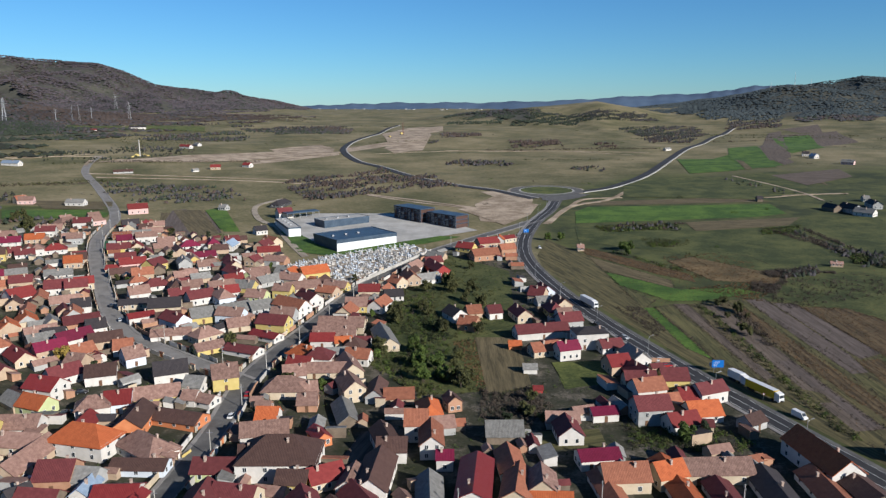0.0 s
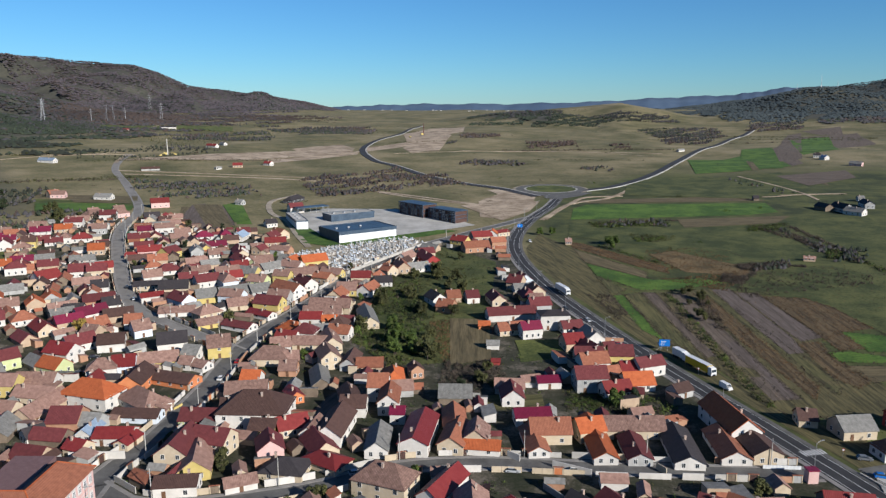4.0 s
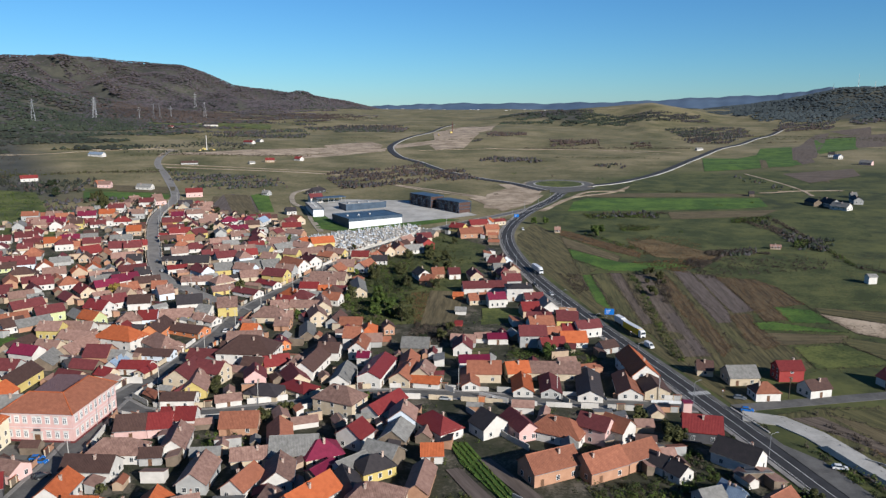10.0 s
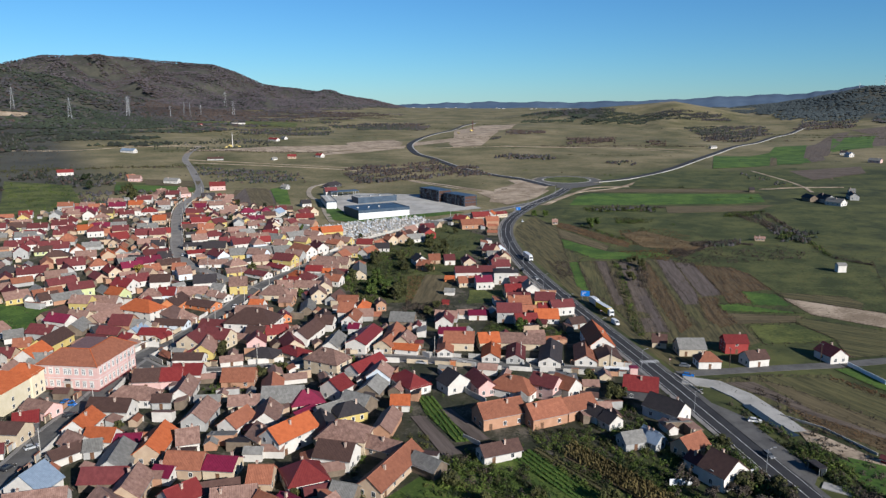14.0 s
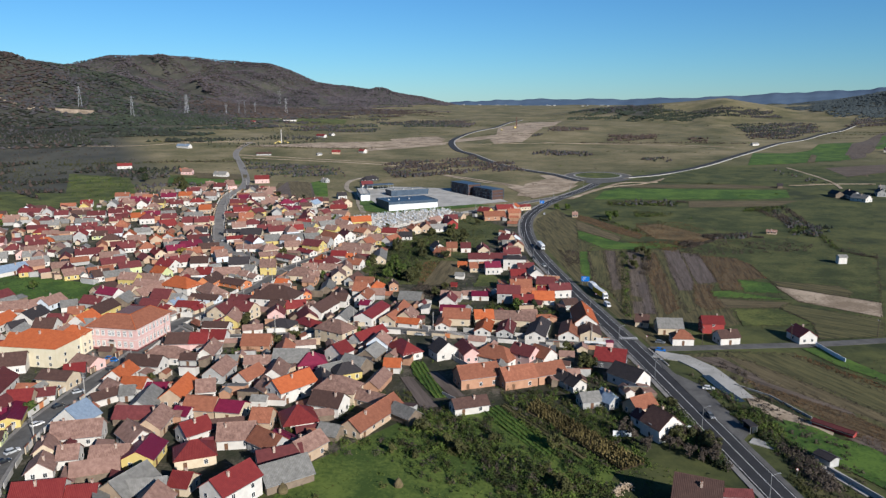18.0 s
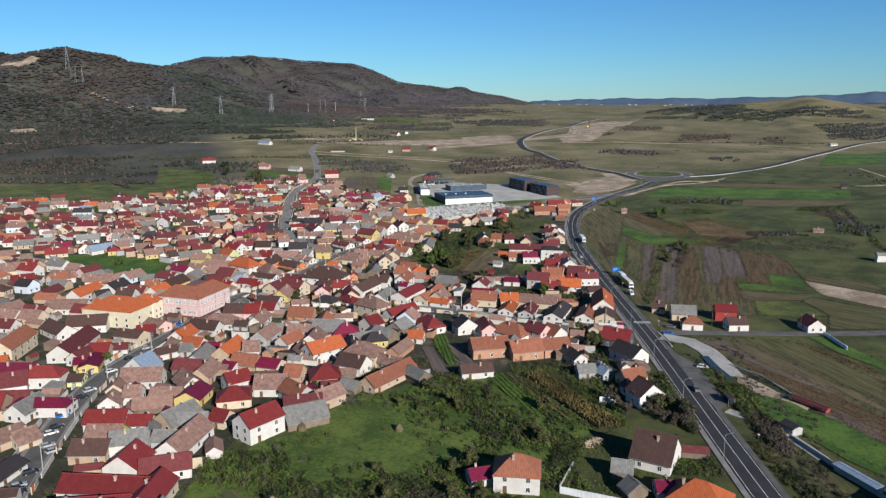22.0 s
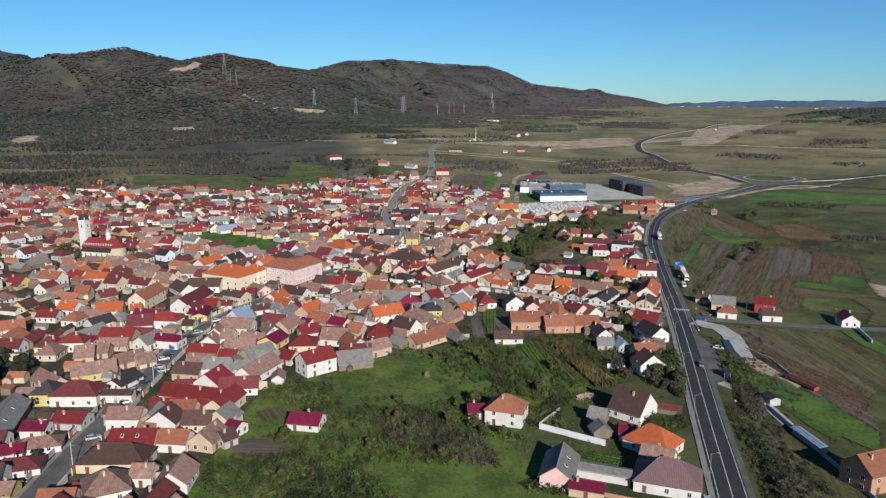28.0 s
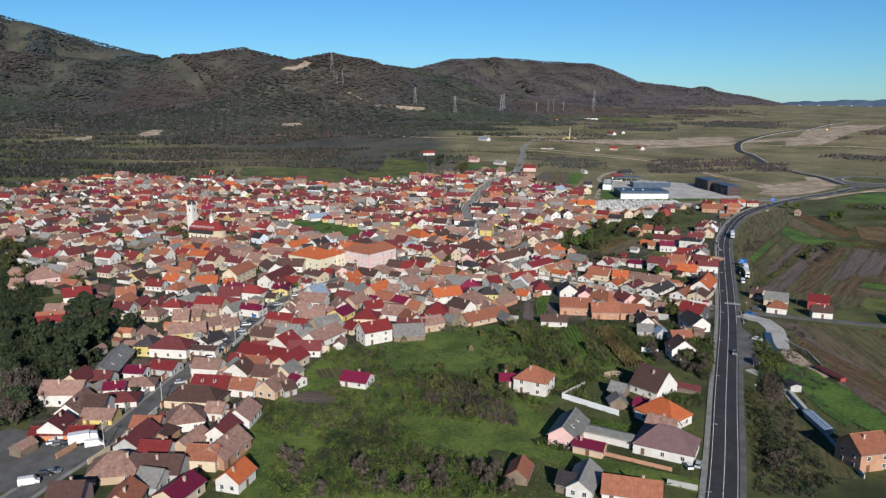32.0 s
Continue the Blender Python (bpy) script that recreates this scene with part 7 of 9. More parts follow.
yard_wall("concrete", 1.6, [(183.2, 64.2), (195.4, 44.3)])
yard_wall("grey", 1.8, [(170.5, -22.3), (178.5, -20.5)])
yard_wall("concrete", 1.8, [(118, 13.9), (119.4, 28.5)])
yard_wall("concrete", 2.0, [(44.9, 154), (59.4, 133.3), (66.1, 126.6)])
yard_wall("grey", 1.5, [(61.2, 98.7), (67, 94)])
yard_wall("white_metal", 2.0, [(120.9, 77.9), (127.7, 79.4)])
yard_wall("white_metal", 1.8, [(141.7, 85.9), (145.5, 87.4)])
yard_wall("white", 1.8, [(42.4, 227.6), (54.7, 227.5)])
yard_wall("grey", 1.5, [(13.7, 220.1), (28.1, 217.9)])
yard_wall("white", 1.8, [(-56.2, 96.1), (-45, 95.9)])
yard_wall("white", 1.8, [(-31.7, -38.3), (-20.1, -35.7)])
yard_wall("yellow", 1.0, [(-78.3, 201.8), (-77, 206)])
yard_wall("yellow", 1.0, [(-71, 194), (-69.4, 201.8)])
yard_wall("yellow", 1.0, [(-69.3, 191.7), (-64.4, 193.6)])
yard_wall("brick", 1.8, [(77, 283.5), (92.3, 282)])
yard_wall("white_metal", 1.2, [(109.7, 168), (120.6, 167.7)])


def street_walls(line, off, seed, start, stop):
    """Plastered yard walls with gates, closing the gaps between the houses along a street."""
    fr = random.Random(seed)
    run, kind, left = [], None, 0
    for x, y, a in along(line, off, 3.0, start, stop):
        crossing = any(near_line(x, y, q)[0] < 4.6 for q in STREETS if q is not line)
        blocked = crossing or not inside(x, y, VILLAGE) or any((px - x) ** 2 + (py - y) ** 2 < (ps + 0.6) ** 2 for px, py, pr, ps in PLACED)
        if blocked or left == 0:
            if len(run) > 1:
                yard_wall(kind, fr.uniform(1.7, 2.2), run[::2] + ([run[-1]] if len(run) % 2 == 0 else []), True)
            run, kind, left = ([(x, y)] if not blocked and run else []), fr.choice(("white", "cream", "white", "concrete", "brick")), fr.randrange(3, 7)
        if not blocked:
            if not run or run[-1] != (x, y):
                run.append((x, y))
            left -= 1
    if len(run) > 1:
        yard_wall(kind, 2.0, run)


def along(line, off, step, start, stop):
    s = np.concatenate([[0], np.cumsum(np.linalg.norm(np.diff(line, axis=0), axis=1))])
    edge = sides(line, off)
    k = start
    while k < min(stop, s[-1]):
        x, y = np.interp(k, s, edge[:, 0]), np.interp(k, s, edge[:, 1])
        x2, y2 = np.interp(k + 1, s, edge[:, 0]), np.interp(k + 1, s, edge[:, 1])
        yield x, y, math.degrees(math.atan2(y2 - y, x2 - x))
        k += step


for k_, (line_, off_) in enumerate(((LONG, 5.6), (LONG, -5.6), (NORTH, 5.2), (NORTH, -5.2), (WEST, 5.2), (WEST, -5.2))):
    street_walls(line_, off_, 50 + k_, 4, 870 if line_ is LONG else 640)


# ---- plants ----
def crown_mesh(name, mat, seed, quads, spread, flat=1.0, sparse=0.0, leaf=0.55):
    """A crown of unit height: loose clumps of small leaf faces with gaps between them."""
    r = random.Random(seed)
    lobes = []
    for _ in range(9):
        a, h = r.uniform(0, 6.283), r.uniform(0.3, 0.86)
        d = spread * r.uniform(0.15, 0.75) * (1.15 - abs(h - 0.5))
        lobes.append((Vector((d * math.cos(a), d * math.sin(a), h)), spread * r.uniform(0.28, 0.5)))
    v, f = [], []
    for i in range(quads):
        c, rad = lobes[i % len(lobes)]
        d = Vector((r.gauss(0, 1), r.gauss(0, 1), r.gauss(0, 1) * flat)).normalized()
        p = c + d * rad * (r.random() ** (0.35 + sparse))
        n = (d * 0.8 + Vector((r.uniform(-1, 1), r.uniform(-1, 1), r.uniform(0.1, 1.4))) * 0.7).normalized()
        t = n.orthogonal().normalized()
        t.rotate(Matrix.Rotation(r.uniform(0, 6.28), 3, n))
        b = n.cross(t)
        s = leaf * 0.16 * r.uniform(0.5, 1.2)
        k = len(v)
        v += [tuple(p + t * s), tuple(p + b * s * 0.8 + n * s * 0.3), tuple(p - t * s), tuple(p - b * s * 0.8 + n * s * 0.2)]
        f.append((k, k + 1, k + 2, k + 3))
    return mesh(name, v, f, mat)


def trunk_mesh(seed, spread):
    r = random.Random(seed)
    s = Soup()
    s.tube((0, 0, -0.05), (0, 0, 0.35), 0.035, 0.025, 7)
    s.tube((0, 0, 0.34), (0.02, 0.01, 0.7), 0.025, 0.012, 6)
    for i in range(6):
        a = i * 1.05 + r.uniform(-0.3, 0.3)
        h = r.uniform(0.25, 0.5)
        e = Vector((spread * 0.6 * math.cos(a), spread * 0.6 * math.sin(a), h + r.uniform(0.2, 0.35)))
        s.tube((0, 0, h), e, 0.014, 0.005, 5)
    return s.make("trunk", [M["bark"]])


TREES = {}
for key, spread, sparse in (("green", 0.42, 0.0), ("olive", 0.45, 0.25), ("bare", 0.42, 0.5), ("dark", 0.34, 0.0), ("gold", 0.4, 0.1), ("rust", 0.4, 0.1)):
    TREES[key] = [(trunk_mesh(i, spread), crown_mesh("crown", M["leaf_" + key], 20 + i, 700 if key == "bare" else 1100, spread, sparse=sparse, leaf=0.26 if key == "bare" else 0.4)) for i in range(3)]
TREE_WORDS = {"green": "leafy green garden tree", "olive": "olive-green tree thinning in autumn", "bare": "nearly bare brown autumn tree", "dark": "tall dense dark green tree", "gold": "tree with golden autumn leaves", "rust": "rust-brown autumn tree"}
tr = random.Random(8)


def tree(kind, x, y, h):
    top = tagged(new("tree"), TREE_WORDS[kind] + (" about %d metres tall" % round(h)), "tree", "trees")
    top.matrix_world = pose(x, y, up(x, y), 0, 0, tr.uniform(0, 360)) @ Matrix.Diagonal((h, h, h, 1))
    t, c = TREES[kind][tr.randrange(3)]
    part_of(top, "trunk", t)
    part_of(top, "crown", c)


def taken(x, y):
    """True where a house or a street stands."""
    bad = np.zeros(len(x), bool)
    for px, py, pr, ps in PLACED:
        bad |= (np.abs(x - px) < pr * 0.75 + 0.8) & (np.abs(y - py) < pr * 0.75 + 0.8)
    for line in STREETS:
        for qx, qy in line[::1]:
            bad |= (x - qx) ** 2 + (y - qy) ** 2 < 46
    return bad


NPR = np.random.default_rng(12)


def spots(n, poly):
    xs, ys = [p[0] for p in poly], [p[1] for p in poly]
    area = 0.5 * abs(sum(a[0] * b[1] - b[0] * a[1] for a, b in zip(poly, poly[1:] + poly[:1])))
    full = (max(xs) - min(xs)) * (max(ys) - min(ys))
    m = int(n * min(40, full / max(area, 1)) * 1.15) + 4
    x, y = NPR.uniform(min(xs), max(xs), m), NPR.uniform(min(ys), max(ys), m)
    ok = np.zeros(m, bool)
    for (ax, ay), (bx, by) in zip(poly, poly[1:] + poly[:1]):
        if ay != by:
            ok ^= ((ay > y) != (by > y)) & (x < (bx - ax) * (y - ay) / (by - ay) + ax)
    x, y = x[ok][:n], y[ok][:n]
    if len(x) and min(ys) < 620:
        free = ~taken(x, y)
        x, y = x[free], y[free]
    return x, y


def grove(kind, n, h, poly):
    for x, y in zip(*spots(n, poly)):
        tree(kind, x, y, h * tr.uniform(0.7, 1.3))


SCRUB = {}


def scrub(kind, n, size, poly, leaves=40):
    if kind == "mix":
        for k, share in (("green", 0.50), ("olive", 0.26), ("bare", 0.12), ("dark", 0.12)):
            scrub(k, int(n * share) + 1, size, poly, leaves)
        return
    x, y = spots(int(n * 1.7), poly)
    if kind != "grassy" and len(x) and y.min() < 120 and x.min() < 170:
        for lawn in LAWN:
            hit = np.zeros(len(x), bool)
            for (ax, ay), (bx, by) in zip(lawn, lawn[1:] + lawn[:1]):
                if ay != by:
                    hit ^= ((ay > y) != (by > y)) & (x < (bx - ax) * (y - ay) / (by - ay) + ax)
            hit &= NPR.random(len(x)) < 0.78
            x, y = x[~hit], y[~hit]
    for bed in BEDS:
        hit = np.zeros(len(x), bool)
        for (ax, ay), (bx, by) in zip(bed[1], bed[1][1:] + bed[1][:1]):
            if ay != by:
                hit ^= ((ay > y) != (by > y)) & (x < (bx - ax) * (y - ay) / (by - ay) + ax)
        x, y = x[~hit], y[~hit]
    if not len(x):
        return
    n, r = len(x), NPR
    if leaves == 40 and y.mean() < 140:
        leaves = 64
    h = size * 0.75 * r.uniform(0.5, 1.35, n)
    wide = h * r.uniform(0.45, 0.8, n)
    z = land(x, y)
    a, e = r.uniform(0, 6.283, (n, leaves)), r.uniform(-0.25, 1.0, (n, leaves))
    q = np.sqrt(np.clip(1 - e * e, 0, 1))
    lump = (0.72 + 0.28 * np.sin(3 * a + r.uniform(0, 6.283, (n, 1)) + 4 * e)) * r.uniform(0.8, 1.05, (n, leaves))
    p = np.stack([x[:, None] + wide[:, None] * q * lump * np.cos(a), y[:, None] + wide[:, None] * q * lump * np.sin(a), z[:, None] + h[:, None] * (0.22 + 0.78 * e) * lump], -1)
    nr = np.stack([r.normal(0, 0.38, (n, leaves)) + q * np.cos(a), r.normal(0, 0.38, (n, leaves)) + q * np.sin(a), r.normal(0.15, 0.38, (n, leaves)) + e], -1)
    nr /= np.linalg.norm(nr, axis=-1, keepdims=True)
    t = np.cross(nr, r.normal(0, 1, (n, leaves, 3)))
    t /= np.linalg.norm(t, axis=-1, keepdims=True) + 1e-6
    b = np.cross(nr, t)
    s = (np.maximum(h, 1.3)[:, None] * r.uniform(0.045, 0.115, (n, leaves)))[..., None]
    SCRUB.setdefault(kind, []).append(np.stack([p + t * s, p + b * s, p - t * s, p - b * s], 2).reshape(-1, 3))


grove("olive", 14, 5, [(-22.4, 159.8), (-0.1, 160.3), (6.0, 144.1), (-15.3, 136.6)])
grove("green", 8, 4.6, [(-45.0, 133.6), (-27.6, 135.2), (-12.4, 119.7), (-37.5, 116.8)])
grove("olive", 5, 4.6, [(-71.2, 178.2), (-56.2, 175.8), (-51.8, 161.8), (-62.2, 162.3)])
scrub("mix", 70, 2.2, [(-22.4, 159.8), (-0.1, 160.3), (6.0, 144.1), (-15.3, 136.6)])
scrub("mix", 50, 2.0, [(-45.0, 133.6), (-27.6, 135.2), (-12.4, 119.7), (-37.5, 116.8)])
grove("dark", 34, 8.5, SHADY)
grove("green", 8, 6, SHADY)
scrub("dark", 60, 2.4, SHADY)
BANK = [(167.5, 80.4), (172.0, 83.5), (199.3, 26.8), (207.5, -2.9), (191.2, -13.4)]
scrub("dark", 150, 1.8, BANK)
scrub("bare", 170, 1.7, BANK)
for gx_, gy_, gh_ in grove_at:
    tree("olive", gx_, gy_, gh_)
grove("olive", 34, 6.5, [(-33.3, 282.7), (-27.3, 360.8), (-1.5, 459), (23.1, 381.9), (16.5, 310.6), (15.7, 254.8), (-5, 244.5)])
grove("green", 10, 6.5, [(-33.3, 282.7), (-21.2, 310), (13.6, 254.8), (-5.1, 249.6)])
grove("olive", 11, 4.5, [(36.4, 50.9), (59.1, 84.4), (107.3, 70), (118.1, 54.2), (106, 34.2), (86.2, 44.2)])
grove("olive", 13, 4.5, [(58.6, 8), (90.8, 24.3), (101.6, 6.7), (121.1, 4.2), (59.5, -19.6), (51.3, -5.8)])
grove("bare", 16, 5.5, [(71.6, -80.3), (128.4, -44.1), (139.7, -55.6), (89.9, -95.1)])
grove("olive", 6, 4.5, [(43.3, -36.2), (72.9, -19.5), (107.7, -16.4), (98.6, -49.6), (67.8, -58.7)])
grove("dark", 26, 9, [(-124.1, -77.9), (-130.5, -60.2), (-79.3, -50.6), (-42.8, -67.6), (-13.7, -101.5), (-11.3, -122.3)])
grove("dark", 16, 10, [(-99.7, -78.3), (-79.3, -50.6), (-42.8, -67.6), (-22.1, -95.6)])
grove("bare", 22, 8, [(-40.7, -110.8), (-36.8, -100.9), (-9, -103.7), (-7.2, -113.7), (5.2, -128.8)])
grove("bare", 12, 6, [(-131.9, -48.8), (-120, -31.9), (-69.9, -53), (-100.8, -58.1)])
grove("olive", 12, 7, [(-320.8, -0.2), (-288.7, 4.9), (-196.3, -31.6), (-144.3, -59.6), (-142.6, -70.6)])
grove("bare", 6, 4, [(183.6, 22.1), (193.1, 20.1), (204.4, -5), (197.2, -10.5)])
grove("olive", 8, 6, [(-26.4, 150.5), (-8.7, 156.9), (-2.1, 132.1), (-19.5, 130.4)])
grove("olive", 5, 5, [(-57.5, 167), (-47.2, 168), (-42.4, 155.9), (-53.2, 157.3)])
grove("green", 3, 6, [(-51.8, 276), (-43.1, 270.4), (-38.6, 239.7), (-45.3, 244.2)])
grove("dark", 5, 9, [(-61.8, -1.1), (-61.8, -1.1), (-60.8, -1.5)])
grove("bare", 14, 5, [(126.6, 49.6), (121.7, 87.4), (144.7, 85.9), (148, 61.8)])
grove("olive", 10, 5, [(125.7, 89.7), (141.9, 98.9), (154.1, 71.3), (141.3, 64.1)])
grove("olive", 6, 5, [(109.4, 148.3), (118.2, 154.8), (117.1, 139.2), (108.8, 133.3)])
grove("green", 5, 6, [(76.6, 225.2), (87.6, 227.3), (82.9, 208.9), (72.4, 209)])
grove("olive", 4, 5, [(24.7, 239.3), (35.9, 249.3), (39, 229.9), (26.6, 221.2)])
grove("bare", 5, 7, [(-303.2, 565.2), (-283.2, 579.1), (-260.4, 535), (-277.4, 523.1)])
grove("olive", 8, 8, [(-347.7, 573.2), (-322, 602), (-267, 495.1), (-300.6, 492.5)])
grove("green", 3, 7, [(121, 486.6), (131.7, 487.3), (129.1, 466.4), (118.7, 465.7)])
grove("green", 2, 6, [(70.2, 529.2), (86.6, 530.5), (85.8, 513.4), (69.9, 512.1)])
grove("olive", 5, 7, [(-247.5, 115.3), (-248, 123.4), (-214.9, 109.4), (-221.9, 98.1)])
grove("green", 4, 8, [(-294.8, 125.1), (-289.3, 130.3), (-234.5, 94), (-238.9, 89.9)])
grove("gold", 2, 5, [(-162.2, 284.9), (-164.7, 296.1), (-153.8, 284.3), (-154.8, 276.6)])
grove("gold", 2, 6, [(-157.6, 277.5), (-153.6, 284), (-146.5, 272), (-150, 266)])
grove("dark", 4, 9, [(-444, 656), (-437, 660), (-374.6, 570.1), (-380.6, 567.1)])
grove("olive", 8, 4.5, [(139.7, 375.2), (148, 349.4), (140.7, 299.5), (130.1, 303.8)])
grove("green", 4, 4.5, [(7.6, 161.4), (13.8, 155.8), (16.5, 145), (12.8, 146.2)])
grove("dark", 5, 4.5, [(76.6, 225.2), (89.5, 227.3), (83.7, 208.9), (72.4, 209)])
grove("olive", 4, 5, [(76, 342.5), (63, 347.2), (62.1, 334.1), (73.3, 329.8)])
grove("olive", 7, 5, [(134, 101.3), (145.7, 104.5), (155.9, 66.4), (150.7, 63.1)])
grove("bare", 6, 5, [(135.9, 101.8), (147.2, 94.6), (155.9, 66.4), (150.7, 63.1)])
scrub("olive", 140, 2.5, [(119.3, 570.6), (180.4, 580.1), (184.2, 563.3), (119.1, 548.3)])
scrub("olive", 350, 3.0, [(-627, 1378), (-490, 1585), (-380, 1364), (-484, 1180)])
scrub("bare", 300, 2.5, [(-770, 1392), (-733, 1539), (-619, 1386), (-680, 1225)])
scrub("bare", 220, 2.0, [(170.5, 376.9), (199.3, 407.8), (233.9, 405.8), (263.8, 394.5), (249.9, 377), (170.5, 350.6)])
scrub("bare", 130, 2.2, [(245.1, 538.6), (276.4, 552.2), (277.2, 443.8), (261.4, 422.7), (256.7, 481.9)])
scrub("olive", 90, 2.0, [(142.9, 522.1), (176.7, 512), (169.3, 495.9), (144, 499)])
scrub("bare", 70, 2.5, [(143.5, 343.1), (149.6, 349.5), (144.9, 299.7), (139.2, 299.4)])
scrub("bare", 120, 1.6, [(87, 358), (100.2, 356.5), (103.2, 323.1), (95.9, 311.8)])
scrub("rust", 300, 1.2, [(135.1, 389.3), (176.9, 403.7), (197.9, 415.8), (163.9, 363)])
scrub("bare", 900, 3.2, [(-1229, 907), (-957, 1086), (-718, 1014), (-574, 801), (-617, 733), (-769.6, 540.9)])
scrub("olive", 700, 3.0, [(-769.6, 540.9), (-607, 721), (-538, 752), (-454, 651), (-520, 618), (-441.6, 495.4), (-583.4, 393.9)])
scrub("green", 260, 2.4, [(-495.3, 598.8), (-420, 604), (-325.2, 515.9), (-299.3, 439), (-384, 464.6)])
scrub("olive", 300, 2.4, [(-386.6, 356.3), (-351.8, 393.1), (-324.8, 362.2), (-341.5, 311.1)])
scrub("mix", 343, 2.7, [(29.3, 42.6), (38.2, 76.3), (56.9, 90.3), (75.8, 90.8), (107.3, 70), (121.6, 55.5), (108.5, 31.1), (86.2, 44.2), (69.9, 55.5)])
scrub("mix", 246, 2.7, [(58.6, 8), (90.8, 24.3), (101.6, 6.7), (121.1, 4.2), (59.5, -19.6), (51.3, -5.8)])
scrub("mix", 310, 2.7, [(50.1, 50.6), (78.7, 67.2), (112.5, 45.2), (108.5, 31.1), (89.7, 45.6), (78.6, 32.2)])
scrub("mix", 343, 2.7, [(68.8, -77.9), (87.6, -58.2), (128.4, -44.1), (139.7, -55.6), (89.9, -95.1)])
scrub("mix", 343, 2.7, [(43.3, -36.2), (72.9, -19.5), (109.2, -15.2), (98.6, -49.6), (67.8, -58.7), (49.6, -62.2)])
scrub("mix", 212, 2.7, [(26.2, 5.4), (59.3, 50.7), (89.7, 22.1), (91.7, -17.3), (59.7, -23.3)])
scrub("olive", 90, 1.6, [(168, 62.2), (173, 66.1), (185, 33.4), (191.1, -6.8), (178.4, 28.3)])
scrub("dark", 26, 3.2, [(178.9, 39.7), (188.3, 41.5), (207.9, 6.1), (199.6, -8.7), (192.2, -2.1)])
scrub("bare", 180, 2.5, [(168.3, 84.2), (177.4, 76.6), (182, 56.9), (176.6, 55.8)])
scrub("mix", 180, 2.5, [(160.2, 102.5), (169.2, 111.4), (175.3, 89.8), (167.4, 83.6)])
scrub("olive", 420, 2.2, [(-33.3, 282.7), (-25.1, 370.9), (2.2, 474.9), (29.2, 381.9), (19, 310.6), (13.6, 254.8), (-5, 244.5)])
scrub("bare", 260, 2.2, [(13.6, 254.8), (33.1, 260.2), (38.5, 239.2), (26.6, 221.2), (12.4, 230)])
scrub("olive", 140, 1.8, [(23.9, 87.8), (50.3, 99.5), (61.4, 69.3), (38.3, 59.4)])
scrub("olive", 120, 1.8, [(80.5, 108), (104.5, 118), (117.6, 80.5), (92.3, 70.7)])
scrub("olive", 60, 1.8, [(59.9, 229.7), (81.7, 220.9), (82.9, 208.9), (60.2, 209.1)])
scrub("mix", 240, 2.6, [(122.3, 563.6), (186.4, 570.2), (181.4, 554.4), (122.5, 543.9)])
scrub("mix", 140, 2.8, [(241.1, 546.3), (265.8, 558), (280.7, 561.6), (258.2, 532.2), (236.1, 529.6)])
scrub("mix", 90, 2.4, [(144.5, 507.3), (166.3, 506.4), (161.8, 492.1), (142.5, 492.9)])
scrub("bare", 200, 3.0, [(190.5, 423.1), (223.8, 429.3), (220.5, 416), (187.2, 407.8)])
scrub("bare", 160, 2.4, [(262, 540.4), (267.6, 509.4), (266.4, 470.2), (260.4, 462.5), (257.4, 497)])
scrub("mix", 160, 3.0, [(263.9, 465.5), (280.5, 456.2), (270.5, 434.5), (252.8, 438.6)])
scrub("bare", 120, 2.4, [(174.6, 401.1), (187.6, 394.5), (177.3, 378.2), (167.6, 384.1)])
scrub("rust", 400, 1.0, [(142, 464.6), (178.6, 474.2), (193.5, 446.8), (180.9, 400.8), (136.7, 412.6)])
scrub("bare", 177, 2.7, [(66.9, -4.6), (83.7, 3.4), (113, -7.6), (118.8, -18.1), (99.9, -21.2), (81.5, -20.7)])
scrub("mix", 241, 2.7, [(79.5, -56.9), (101, -46.7), (136, -42.9), (100.5, -66.3)])
scrub("mix", 209, 2.7, [(39.3, -56.2), (63.9, -40), (86.1, -44.1), (82.3, -59.9), (57.3, -71.6)])
scrub("mix", 193, 2.7, [(8.9, -0.9), (36.3, 9.5), (55, -6.2), (58.1, -22.4), (37.2, -11.3), (23.3, -15.1)])
scrub("mix", 241, 2.7, [(55.6, 74.5), (64.6, 90.7), (100.7, 52), (96.9, 21.5), (77.9, 37)])
scrub("mix", 96, 2.7, [(132.1, -13.8), (134.9, -7.5), (142.2, -19.7), (128.4, -28.7)])
scrub("mix", 128, 2.7, [(100.4, 23.8), (118.3, 29.3), (126.1, 16.8), (110.9, 12.4)])
scrub("mix", 420, 2.4, [(-33.3, 282.7), (-25.1, 370.9), (-7.4, 381.7), (3.7, 296.4), (-5, 244.5)])
scrub("rust", 300, 1.2, [(3.8, 306.8), (16.5, 310.6), (24.1, 254.7), (13.4, 249.5)])
scrub("dark", 160, 2.4, [(-22.7, 333.7), (-1.2, 342.7), (3.9, 310.5), (-15.9, 303)])
scrub("mix", 160, 2.2, [(58.4, 223.2), (98.3, 216.7), (95.2, 205.1), (57.5, 205.3)])
scrub("dark", 60, 2.4, [(76.3, 227.4), (89.5, 227.3), (83, 207.1), (71.8, 207.1)])
scrub("bare", 120, 2.0, [(79.3, 310.4), (93.6, 283.2), (89.5, 277.2), (75.2, 303.3)])
scrub("dark", 420, 5, [(-142.6, -70.6), (-135.3, -58.1), (-79.3, -50.6), (-42.8, -67.6), (-13.7, -101.5), (-11.3, -122.3)])
scrub("dark", 200, 4, [(-302.2, -7.6), (-290, 3.7), (-172.1, -42.1), (-134.5, -63.7), (-137.8, -72.5)])
